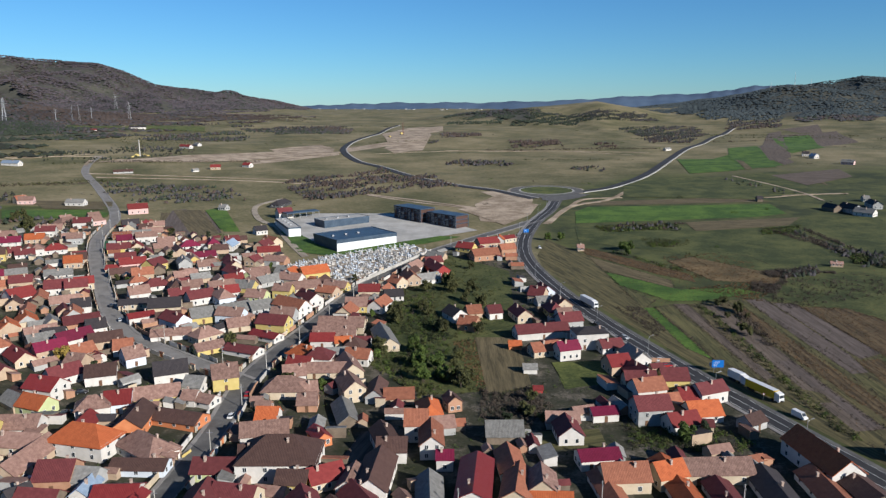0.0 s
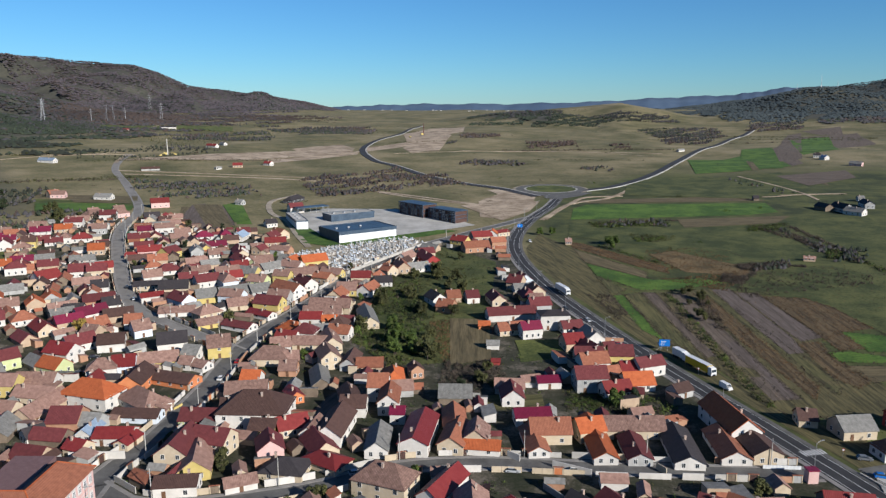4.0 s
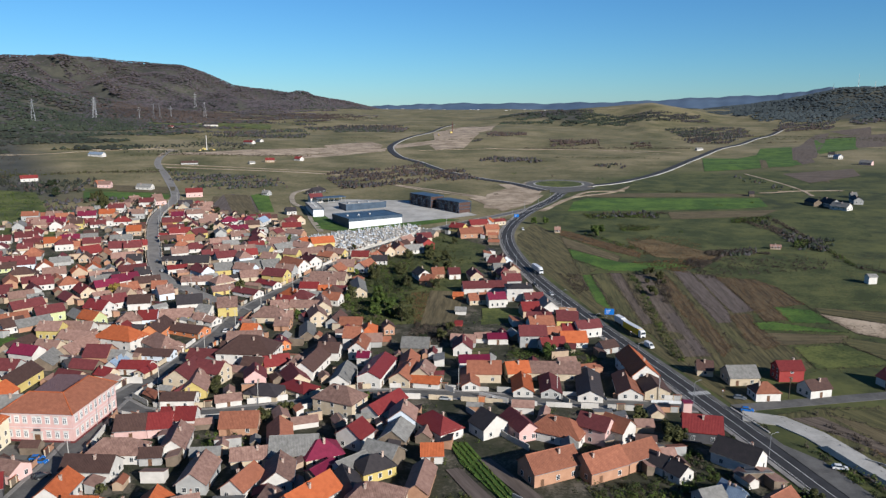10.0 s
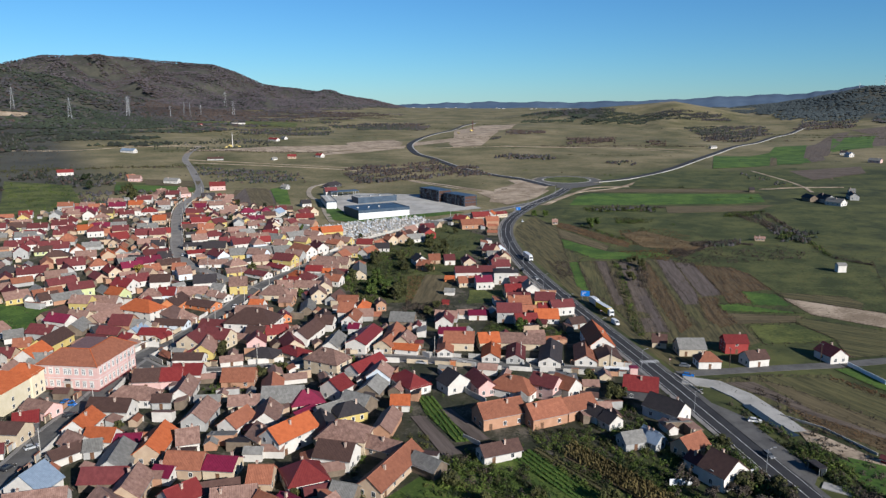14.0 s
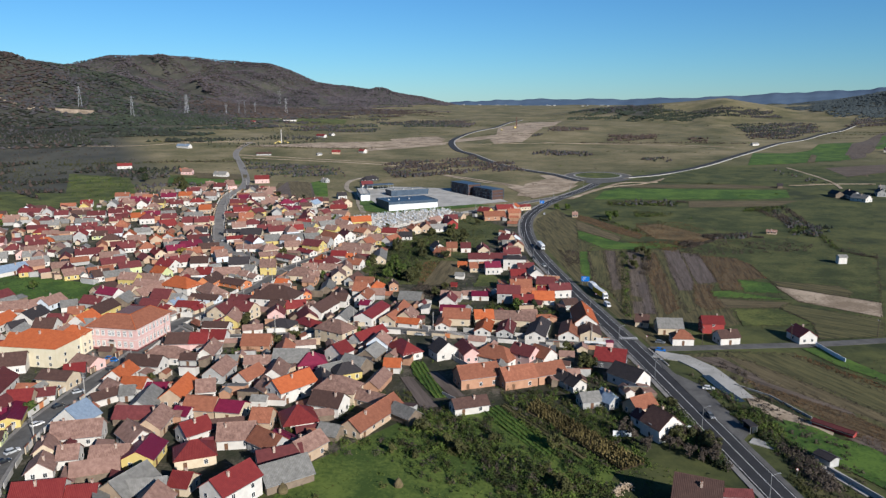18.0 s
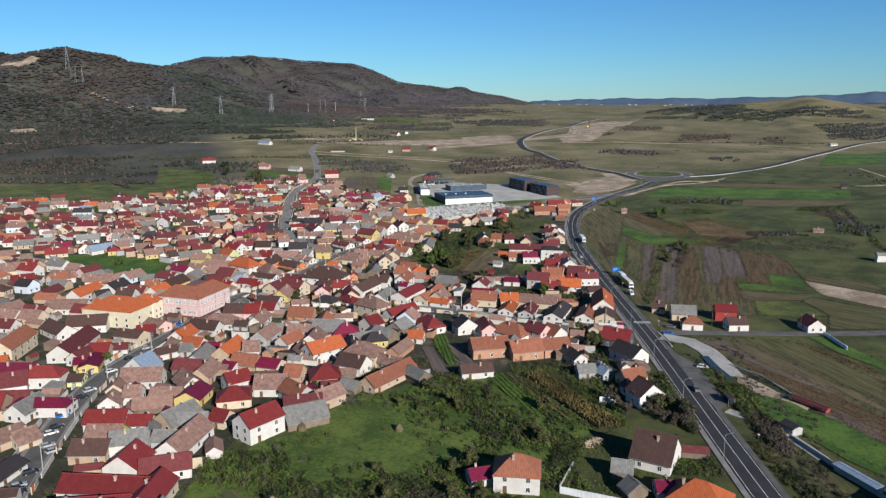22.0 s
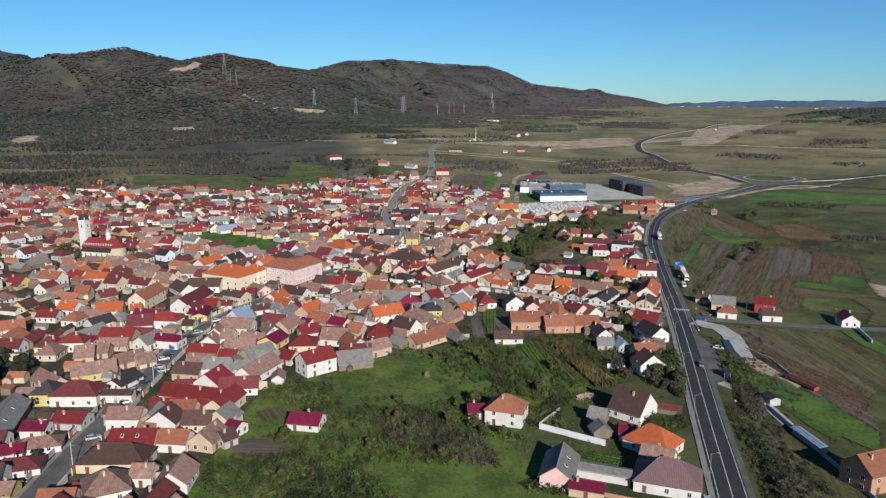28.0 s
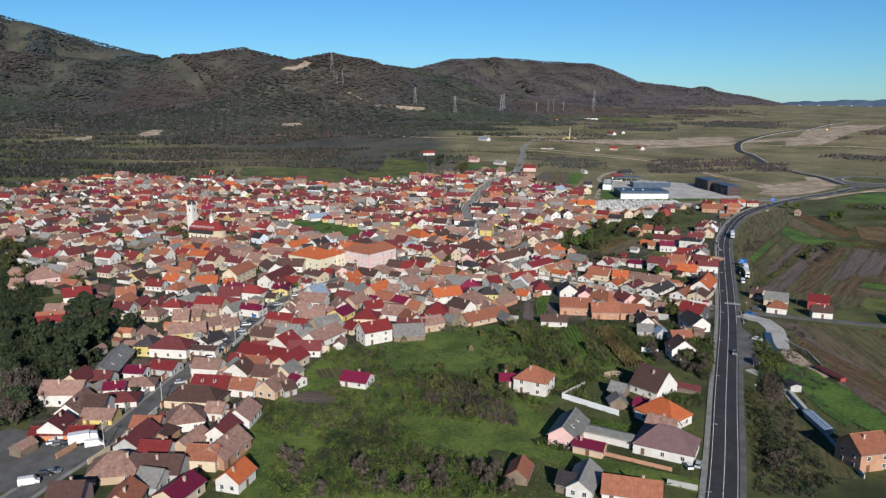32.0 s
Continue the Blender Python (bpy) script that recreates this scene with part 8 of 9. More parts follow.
scrub("dark", 120, 3.0, [(66.7, -43.1), (83.7, -41.2), (103, -64.6), (85.3, -76.4)])
scrub("bare", 60, 2.2, [(156.7, 181.6), (169.6, 148.3), (190.9, 86.2), (189.7, 53.3), (175.2, 89.7)])
scrub("mix", 110, 2.4, [(150.2, 140.9), (163.5, 118), (180.2, 71.3), (176.1, 57.2), (159.5, 104.2)])
scrub("mix", 160, 2.4, [(25, 84.2), (40.4, 94.1), (55.3, 68.4), (38.3, 59.4)])
scrub("mix", 200, 2.2, [(82.4, 104.2), (104.1, 111.5), (116, 80.3), (92.3, 69.2)])
scrub("dark", 60, 2.6, [(130.3, 143.6), (143.5, 150.9), (143.3, 130.5), (131, 124.1)])
scrub("dark", 260, 4, [(-302.2, -7.6), (-290, 3.7), (-184.6, -21.3), (-130.5, -60.2), (-142.6, -70.6)])
scrub("mix", 260, 3.2, [(-487.4, 65.9), (-475.7, 116.1), (-210.8, -8.9), (-302.2, -7.6)])
scrub("dark", 160, 3.4, [(-487.4, 65.9), (-475.7, 116.1), (-210.8, -8.9), (-302.2, -7.6)])
scrub("mix", 260, 3.4, [(131.9, 106.1), (145.9, 110), (156.7, 66.7), (152.2, 61.6), (141.2, 79)])
scrub("dark", 140, 3.0, [(134, 101.3), (145.7, 104.5), (155.9, 66.4), (150.7, 63.1)])
scrub("mix", 200, 2.4, [(102.8, 128.8), (116.1, 132.4), (132.1, 90.5), (120, 68.8), (106.5, 93.7)])
scrub("mix", 160, 2.2, [(147.2, 42.9), (157.1, 45.6), (160.4, 36.7), (147.3, 33.1)])
scrub("green", 300, 1.0, [(106.5, 93.7), (126.6, 84.2), (132.5, 60), (119.3, 52.6), (110.3, 57.9)])
scrub("mix", 200, 2.4, [(111.1, 50.4), (121.4, 45.9), (119.7, 26.2), (113.9, 24)])
# small trees and bushes in the yards
scrub("mix", 5200, 2.0, VILLAGE, 20)
scrub("dark", 900, 2.4, VILLAGE, 22)
grove("olive", 70, 4.8, VILLAGE)
grove("green", 50, 4.6, VILLAGE)
grove("dark", 25, 5.0, VILLAGE)


# the purple and far tones have distance haze mixed into the woods colour
for key, a, c in (("woods_rust", (0.048, 0.034, 0.028), (0.095, 0.068, 0.054)), ("woods_bare", (0.046, 0.043, 0.046), (0.088, 0.082, 0.084)), ("woods_green", (0.020, 0.030, 0.019), (0.052, 0.067, 0.038)), ("woods_dark", (0.013, 0.017, 0.011), (0.038, 0.043, 0.028)), ("woods_haze_purple", (0.075, 0.062, 0.068), (0.122, 0.101, 0.108)), ("woods_far_haze", (0.040, 0.055, 0.058), (0.068, 0.086, 0.088))):
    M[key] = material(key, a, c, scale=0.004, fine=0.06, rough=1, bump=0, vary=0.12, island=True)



def hedgerows():
    """Thorn hedges along the old field terraces in the valley."""
    r = random.Random(21)
    for i in range(46):
        d, a = r.uniform(700, 2500), radians(r.uniform(38, 150))
        x, y = 60 + d * math.cos(a), 100 + d * math.sin(a)
        if 0.4 < (x - 60) / d < 0.9 and d < 1100:
            continue
        run, turn = r.uniform(60, 320), a + math.pi / 2 + r.uniform(-0.25, 0.25)
        kind = r.choice(("bare", "bare", "olive"))
        wide = r.uniform(2, 9)
        c, s = math.cos(turn), math.sin(turn)
        poly = [(x + c * u - s * w, y + s * u + c * w) for u, w in ((-run / 2, -wide), (run / 2, -wide), (run / 2, wide), (-run / 2, wide))]
        scrub(kind, int(run * wide / 14), r.uniform(2.5, 4.0), poly)
    for i in range(150):
        d, a = r.uniform(350, 1900), radians(r.uniform(30, 150))
        x, y = 60 + d * math.cos(a), 100 + d * math.sin(a)
        if inside(x, y, VILLAGE) or inside(x, y, YARD):
            continue
        k = r.uniform(2, 7)
        scrub(r.choice(("bare", "olive", "green")), 3, r.uniform(2, 3.6), [(x - k, y - k), (x + k, y - k), (x + k, y + k), (x - k, y + k)])


MEADOW = [(-60, -50), (20, -16), (17, 15), (54, 77), (100, 85), (140, 60), (165, 20), (190, -60), (60, -110), (10, -120)]
scrub("grassy", 6000, 0.7, MEADOW, 9)
scrub("green", 1500, 1.1, MEADOW, 14)
scrub("olive", 500, 1.1, MEADOW, 14)
scrub("bare", 350, 1.2, MEADOW, 16)
scrub("rust", 200, 0.9, MEADOW, 10)
for zone_ in ([(92, 300), (148, 190), (330, 240), (330, 420), (110, 430), (80, 380)], [(172, 130), (205, 20), (330, -40), (330, 200), (200, 165)]):
    scrub("bare", 900, 0.8, zone_, 8)
    scrub("rust", 800, 0.8, zone_, 8)
    scrub("olive", 700, 0.8, zone_, 8)
def hedge_line(kind, n, size, a, b, half=2.2):
    d = math.hypot(b[0] - a[0], b[1] - a[1])
    ux, uy = (b[1] - a[1]) / d * half, -(b[0] - a[0]) / d * half
    scrub(kind, n, size, [(a[0] - ux, a[1] - uy), (b[0] - ux, b[1] - uy), (b[0] + ux, b[1] + uy), (a[0] + ux, a[1] + uy)], 50)


hedge_line("mix", 90, 2.4, (131, 358), (129, 212))
hedge_line("bare", 70, 2.2, (176, 378), (209, 424))
hedge_line("bare", 40, 2.2, (209, 424), (231, 418))
hedge_line("bare", 90, 2.6, (276, 554), (274, 448))
hedge_line("mix", 60, 2.4, (274, 448), (271, 385))
hedge_line("bare", 40, 2.2, (270, 383), (288, 361))
hedge_line("mix", 40, 2.4, (113, 482), (144, 427))
hedge_line("rust", 90, 1.2, (195, 171), (221, 136))
hedge_line("bare", 60, 2.6, (195, 576), (140, 566))
hedge_line("bare", 50, 2.6, (247, 554), (255, 515))
hedge_line("bare", 60, 2.2, (255, 515), (274, 449))
hedge_line("olive", 70, 1.7, (171, 59), (191, 1))
hedge_line("dark", 40, 3.4, (180, 44), (190, 12))
hedgerows()
for kind, poly in EDGES:
    for (ax, ay), (bx, by) in zip(poly, poly[1:] + poly[:1]):
        d = math.hypot(bx - ax, by - ay)
        if d < 8:
            continue
        ux, uy = (by - ay) / d * 0.9, -(bx - ax) / d * 0.9
        scrub("rust" if kind == "maize" else "bare", int(d * 0.7), 1.0, [(ax - ux, ay - uy), (bx - ux, by - uy), (bx + ux, by + uy), (ax + ux, ay + uy)], 14)
    if kind == "maize":
        area = (max(p[0] for p in poly) - min(p[0] for p in poly)) * (max(p[1] for p in poly) - min(p[1] for p in poly))
        scrub("rust", min(1500, int(area * 0.25)), 1.3, poly, 8)


def crop_rows():
    """Standing maize, cabbages and beans in rows on the garden beds."""
    r = np.random.default_rng(17)
    for kind, poly in BEDS:
        if kind not in ("maize", "lush", "rough"):
            continue
        _, ax, ay, bx, by = max((math.hypot(q[0] - p[0], q[1] - p[1]), *p, *q) for p, q in zip(poly, poly[1:] + poly[:1]))
        ln = math.hypot(bx - ax, by - ay)
        ux, uy = (bx - ax) / ln, (by - ay) / ln
        cx, cy = sum(p[0] for p in poly) / len(poly), sum(p[1] for p in poly) / len(poly)
        u, w = np.meshgrid(np.arange(-ln, ln, 0.55), np.arange(-30, 30, 1.3 if kind == "maize" else 1.7))
        x = (cx + ux * u - uy * w + r.normal(0, 0.12, u.shape)).ravel()
        y = (cy + uy * u + ux * w + r.normal(0, 0.12, u.shape)).ravel()
        ok = np.zeros(len(x), bool)
        for (px, py), (qx, qy) in zip(poly, poly[1:] + poly[:1]):
            if py != qy:
                ok ^= ((py > y) != (qy > y)) & (x < (qx - px) * (y - py) / (qy - py) + px)
        x, y = x[ok], y[ok]
        n = len(x)
        if not n:
            continue
        z, tall = land(x, y) + 0.3, 1.7 if kind == "maize" else 0.5
        leaf = "straw" if kind == "maize" else "green" if kind == "lush" else "olive"
        for k in range(6):
            a, h = r.uniform(0, 6.283, n), tall * r.uniform(0.35, 1.0, n)
            d = np.stack([np.cos(a), np.sin(a), np.zeros(n)], 1)
            o = np.stack([-np.sin(a), np.cos(a), np.zeros(n)], 1) * 0.13
            c = np.stack([x, y, z + h * 0.55], 1)
            tip = np.stack([np.zeros(n), np.zeros(n), h * 0.5], 1)
            SCRUB.setdefault(leaf, []).append(np.stack([c - tip + o, c - tip - o, c + tip - o + d * 0.3, c + tip + o + d * 0.3], 1).reshape(-1, 3))


crop_rows()
SLOPES = []
SLOPES.append(([(-640, 250), (-520, 420), (-380, 560), (-300, 600), (-262, 500), (-330, 400), (-420, 330), (-560, 210)], 900, 3.6))
SLOPES.append(([(-560, 520), (-500, 640), (-420, 700), (-370, 620), (-440, 520)], 500, 3.6))
SLOPES.append(([(-1568.4, 597.9), (-1361, 816), (-1156, 861), (-791.3, 575.2), (-875.7, 479.3), (-1130.6, 395.8)], 5600, 5))
SLOPES.append(([(-1196, 893), (-1008, 1007), (-828, 1069), (-685, 879), (-776, 806), (-791.3, 575.2)], 5600, 5))
SLOPES.append(([(-1057.4, 362.3), (-863.5, 471.5), (-766.2, 555.5), (-597.3, 423.8), (-600, 304.3), (-626.5, 237.9), (-656.4, 180)], 4200, 4))
SLOPES.append(([(-766.2, 555.5), (-667, 695), (-599, 676), (-550.6, 520.3), (-578.5, 409.1)], 1500, 4))
SLOPES.append(([(-567.8, 418.4), (-476.4, 500.1), (-529, 705), (-397.5, 556.8), (-399.4, 421.6), (-424.7, 341.9)], 700, 4))
SLOPES.append(([(-665.9, 184.3), (-596.2, 221.7), (-323.9, 75.7), (-341, 37.2)], 420, 5))
SLOPES.append(([(-678.4, 468.7), (-533, 460.9), (-441.6, 495.4), (-419.7, 470.5), (-552.5, 382.6)], 900, 4))
SLOPES.append(([(-721, 2039), (-414, 2433), (-368, 2160), (-593, 1674)], 500, 3.5))
SLOPES.append(([(-944, 1581), (-915, 1756), (-736, 1597), (-721, 1378), (-800, 1334)], 500, 4))
SLOPES.append(([(189.3, 420.5), (223.8, 429.3), (220.5, 416), (186.1, 405.4)], 110, 2.5))
SLOPES.append(([(264, 544.6), (268.5, 511.3), (267.3, 471.8), (261.5, 462.4), (259.3, 496.9)], 130, 2.0))
SLOPES.append(([(265.6, 468.6), (286, 460.6), (267.3, 429.1), (251.3, 435.9)], 160, 3))
SLOPES.append(([(-580, 1055), (-493, 1226), (-387, 1153), (-395, 1014), (-521, 955)], 500, 3))
SLOPES.append(([(-1708.5, 267.9), (-1458.1, 558.2), (-925.3, 311.8), (-1075.1, 105.6)], 3200, 5))
SLOPES.append(([(-1075.1, 105.6), (-921.6, 318.6), (-605.8, 177.5), (-596.4, 131.5), (-682, 6.7)], 2600, 4.5))

SLOPES.append(([(180, 2216), (281, 2192), (282, 2015), (175, 2128)], 666, 3.9))
SLOPES.append(([(217, 2037), (500, 2076), (569, 2085), (576, 1963), (337, 1821), (232, 1879)], 3066, 3.9))
SLOPES.append(([(184, 1955), (343, 1861), (333, 1793), (172, 1840)], 738, 3.9))
SLOPES.append(([(411, 1726), (524, 1795), (606, 1767), (572, 1593), (461, 1392), (390, 1366), (414, 1590)], 2628, 3.9))
SLOPES.append(([(-9, 1575), (78, 1567), (81, 1491), (2, 1433)], 441, 3.9))
SLOPES.append(([(124, 1371), (221, 1437), (206, 1282), (125, 1271)], 531, 3.9))
SLOPES.append(([(273, 1316), (308, 1324), (292, 1251), (265, 1252)], 99, 3.9))
SLOPES.append(([(2, 1079), (92, 1061), (97, 1005), (4, 1025)], 237, 3.9))
SLOPES.append(([(180, 1019), (223, 954), (209, 924), (168, 957)], 65, 3.2))
SLOPES.append(([(14, 2052), (157, 1973), (149, 1917), (15, 1960)], 501, 3.9))
SLOPES.append(([(-394, 1735), (-218, 1728), (-204, 1605), (-354, 1571)], 1140, 3.9))
SLOPES.append(([(-79, 1398), (-9, 1377), (-11, 1333), (-71, 1336)], 162, 3.9))
SLOPES.append(([(645, 1670), (783, 1716), (886, 1929), (762, 1965)], 1569, 3.9))
SLOPES.append(([(331, 847), (355, 742), (345, 724), (318, 816)], 48, 3.2))
SLOPES.append(([(132, 577), (184, 571), (181, 550), (125, 544)], 48, 3.2))
SLOPES.append(([(-161, 870), (-14, 910), (5, 799), (-38, 777), (-79, 728), (-126, 694), (-152, 773)], 716, 3.5))
SLOPES.append(([(-378, 795), (-229, 779), (-191, 693), (-267, 660), (-329, 720)], 779, 3.0))
SLOPES.append(([(-187, 824), (-131, 880), (-78, 726), (-129, 698)], 548, 3.0))
SLOPES.append(([(-67, 894), (-9, 905), (17, 794), (-41, 808)], 316, 3.0))
SLOPES.append(([(-113, 892), (-82, 975), (-57, 873), (-88, 804)], 270, 3.0))
SLOPES.append(([(-624, 1400), (-452, 1665), (-375, 1425), (-483, 1295)], 1095, 4.5))
SLOPES.append(([(-535, 1840), (-216, 1814), (-210, 1704), (-427, 1648)], 990, 4.5))
SLOPES.append(([(-875, 1318), (-886, 1685), (-698, 1368), (-788, 1222)], 1041, 4.5))


def woods():
    """Woodland over the hills: one small uneven tuft a tree."""
    r = np.random.default_rng(3)
    n = 420000
    x, y = r.uniform(-4200, 2600, n), r.uniform(300, 4300, n)
    z = land(x, y)
    base = 0.029 * np.clip(np.hypot(x - 60, y - 100) - 170, 0, 2600)
    up_ = z - base
    patchy = np.sin(x / 61 + 1) * np.sin(y / 47) + np.sin(x / 23 - y / 31)
    keep = (up_ > np.maximum(9, 12 + 8 * patchy)) & ((x < 200) | (x > 700)) & (np.hypot(x, y) < 4700)
    x, y = x[keep][:180000], y[keep][:180000]
    h, w = r.uniform(2.5, 5.5, len(x)), r.uniform(5, 9, len(x))
    for poly, count, size in SLOPES:
        sx, sy = spots(count, poly)
        fine = 0.4 if poly[0][0] > -460 else 1.0
        sx, sy = sx + r.normal(0, 3.0, len(sx)), sy + r.normal(0, 3.0, len(sy))
        u, q = sx / fine, sy / fine
        open_ = np.sin(u / 47 + 1.7) * np.sin(q / 39) + 0.7 * np.sin(u / 19 - q / 23) < -0.35
        sx, sy = sx[~open_], sy[~open_]
        x, y = np.concatenate([x, sx]), np.concatenate([y, sy])
        h, w = np.concatenate([h, size * r.uniform(0.6, 1.3, len(sx))]), np.concatenate([w, size * 0.6 * r.uniform(0.6, 1.3, len(sx))])
    bare = np.zeros(len(x), bool)
    for poly in CLEAR:
        hit = np.zeros(len(x), bool)
        for (ax, ay), (bx, by) in zip(poly, poly[1:] + poly[:1]):
            if ay != by:
                hit ^= ((ay > y) != (by > y)) & (x < (bx - ax) * (y - ay) / (by - ay) + ax)
        bare |= hit
    x, y, h, w = x[~bare], y[~bare], h[~bare], w[~bare]
    z = land(x, y)
    n = len(x)
    a = r.uniform(0, 6.28, n)
    v = np.zeros((n, 6, 3))
    for i in range(5):
        v[:, i, 0] = x + w * np.cos(a + i * 1.2566) * r.uniform(0.6, 1.1, n)
        v[:, i, 1] = y + w * np.sin(a + i * 1.2566) * r.uniform(0.6, 1.1, n)
        v[:, i, 2] = z + h * r.uniform(-0.1, 0.45, n)
    v[:, 5] = np.stack([x + r.uniform(-1, 1, n), y + r.uniform(-1, 1, n), z + h], 1)
    idx = np.arange(n)[:, None] * 6
    faces = np.concatenate([idx + np.array([i, (i + 1) % 5, 5]) for i in range(5)], 0)
    me = mesh("hill_woods", v.reshape(-1, 3).tolist(), faces.tolist(), [M["woods_rust"], M["woods_bare"], M["woods_green"], M["woods_far_haze"], M["woods_dark"], M["woods_haze_purple"]], smooth=True)
    zone = np.sin(x / 310 + 0.6) * np.sin(y / 260) + 0.6 * np.sin(x / 120 + y / 150) + r.normal(0, 0.55, n)
    kind = np.where(zone > 0.45, 2, np.where(zone < -0.35, 0, 1))
    # most of the big northern ridge takes the purple haze tint
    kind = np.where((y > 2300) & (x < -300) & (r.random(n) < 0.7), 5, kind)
    # the farthest ridges take the blue-grey tint that stands for haze
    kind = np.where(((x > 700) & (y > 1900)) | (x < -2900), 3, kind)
    kind = np.where((x < -380) & (x > -1500) & (y < 1150) & (r.random(n) < 0.6), 4, kind)
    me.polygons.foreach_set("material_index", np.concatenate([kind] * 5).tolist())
    tagged(new("hill_woods", me), "brown and olive autumn woods on the hills, far ridges tinted with haze", "woods", kind="stuff")


woods()
for key, parts in SCRUB.items():
    v = np.concatenate(parts)
    f = np.arange(len(v)).reshape(-1, 4)
    tagged(new("bushes", mesh("bushes", v.tolist(), f.tolist(), M["scrub_" + key])), {"bare": "leafless brown thorn bushes", "olive": "olive autumn bushes and hedges", "green": "green bushes", "dark": "dense dark bushes", "rust": "rust-brown dry weeds", "grassy": "tufts of tall green grass", "straw": "rows of dry yellowing maize"}[key], "bushes", kind="stuff")


# ---- distance ----
def distance():
    crest = [(-1500, 4300, 88), (-958, 4448, 92), (-627, 4507, 107), (-287, 4541, 116), (231, 4544, 115), (740, 4489, 126), (1159, 4400, 150), (1519, 4289, 164), (1768, 4193, 202), (2050, 4062, 203), (2700, 3600, 190)]
    c = np.array(crest, float)
    s = np.linspace(0, len(c) - 1, 160)
    p = np.stack([np.interp(s, np.arange(len(c)), c[:, k]) for k in range(3)], 1)
    p[:, 2] += 3 * np.sin(s * 9) + 2 * np.sin(s * 23 + 1)
    v, f, n = [], [], len(p)
    for k, (back, h) in enumerate(((-260, 0.35), (-120, 0.75), (0, 1.0), (150, 0.6))):
        q = p[:, :2] * (1 + back / np.linalg.norm(p[:, :2], axis=1))[:, None]
        v += [(x, y, 40 + (z - 40) * h) for (x, y), z in zip(q, p[:, 2])]
        if k:
            f += [((k - 1) * n + i, (k - 1) * n + i + 1, k * n + i + 1, k * n + i) for i in range(n - 1)]
    # the blue is distance haze put into the base colour of the hills
    far = material("distant_hills_hazed", (0.055, 0.095, 0.16), (0.10, 0.15, 0.22), scale=0.002, fine=0.02, rough=1, bump=0)
    tagged(new("backdrop_hills", mesh("backdrop_hills", v, f, far, smooth=True)), "wooded hills on the far horizon, coloured with blue haze", "hills", kind="structure")
    town = Soup()
    r = random.Random(9)
    for i in range(26):
        x, y = r.uniform(-700, 200), r.uniform(3800, 4200)
        m = pose(x, y, up(x, y), 0, 0, r.uniform(0, 90))
        w = r.uniform(5, 16)
        town.box(-w * 0.6, w * 0.6, -6, 6, -2, r.uniform(1.5, 3.5), 0, m)
    tagged(new("distant_town", town.make("distant_town", [M["wall_grey"]])), "pale buildings of a town far down the valley", "town", kind="stuff")


distance()


# ---- pylons and masts ----
def pylon(x, y, h, kind):
    top = tagged(new("power_pylon"), {"lattice": "tall steel lattice power pylon on the slope", "portal": "steel portal power pylon with wide crossarm", "mast": "slim steel power mast"}[kind], "pylon", "power pylons")
    top.matrix_world = pose(x, y, up(x, y), 0, 0, 25)
    s = Soup()
    if kind == "portal":
        for k in (-0.22, 0.22):
            for e in (-0.05, 0.05):
                s.tube((h * (k + e), 0, -2), (h * k * 0.8, 0, h), 0.35, 0.25, 4)
    elif kind == "mast":
        s.tube((0, 0, -2), (0, 0, h), 0.7, 0.35, 6)
    else:
        b = h * 0.085
        for i in range(4):
            a = (b if i & 1 else -b, b if i & 2 else -b)
            s.tube((a[0], a[1], -3), (a[0] * 0.12, a[1] * 0.12, h), 0.3, 0.2, 4)
        for i in range(9):
            z0, z1 = h * i / 9, h * (i + 1) / 9
            r0, r1 = b * (1 - 0.88 * i / 9), b * (1 - 0.88 * (i + 1) / 9)
            for sx in (-1, 1):
                s.tube((-r0, sx * r0, z0), (r1, sx * r1, z1), 0.14, 0.14, 4)
                s.tube((sx * r0, -r0, z0), (sx * r1, r1, z1), 0.14, 0.14, 4)
    part_of(top, "frame", s.make("frame", [M["steel"]]))
    arm = Soup()
    for z, w in ((0.98, 0.36), (0.7, 0.3)) if kind == "portal" else ((0.92, 0.13), (0.8, 0.17), (0.68, 0.13)):
        arm.tube((-w * h, 0, z * h), (w * h, 0, z * h), 0.3, 0.3, 4)
        if kind == "portal":
            break
    part_of(top, "crossarm", arm.make("crossarm", [M["steel"]]))


pylon(-919, 1332, 45, "lattice")
pylon(-899, 1519, 48, "lattice")
pylon(-840, 1609, 30, "mast")
pylon(-815, 1646, 36, "portal")
pylon(-811, 1713, 30, "mast")
pylon(-1070, 2435, 50, "lattice")
pylon(-767, 1816, 42, "lattice")
pylon(-1304, 1268, 55, "lattice")
pylon(-1235, 1230, 40, "portal")
pylon(-1005, 1274, 45, "lattice")
pylon(-970, 1641, 45, "lattice")


def radio_mast(x, y, h):
    top = tagged(new("radio_mast"), "thin red and white radio mast on the hilltop", "mast")
    top.matrix_world = pose(x, y, up(x, y))
    for i in range(5):
        part_of(top, "mast_section", Soup().tube((0, 0, h * i / 5 - 1), (0, 0, h * (i + 1) / 5), 0.9 - 0.12 * i, 0.8 - 0.12 * i, 6).make("mast_section", [M["steel"] if i % 2 else M["wall_white"]]))


radio_mast(1110, 2352, 42)
radio_mast(1050, 2385, 20)
radio_mast(1150, 2330, 22)

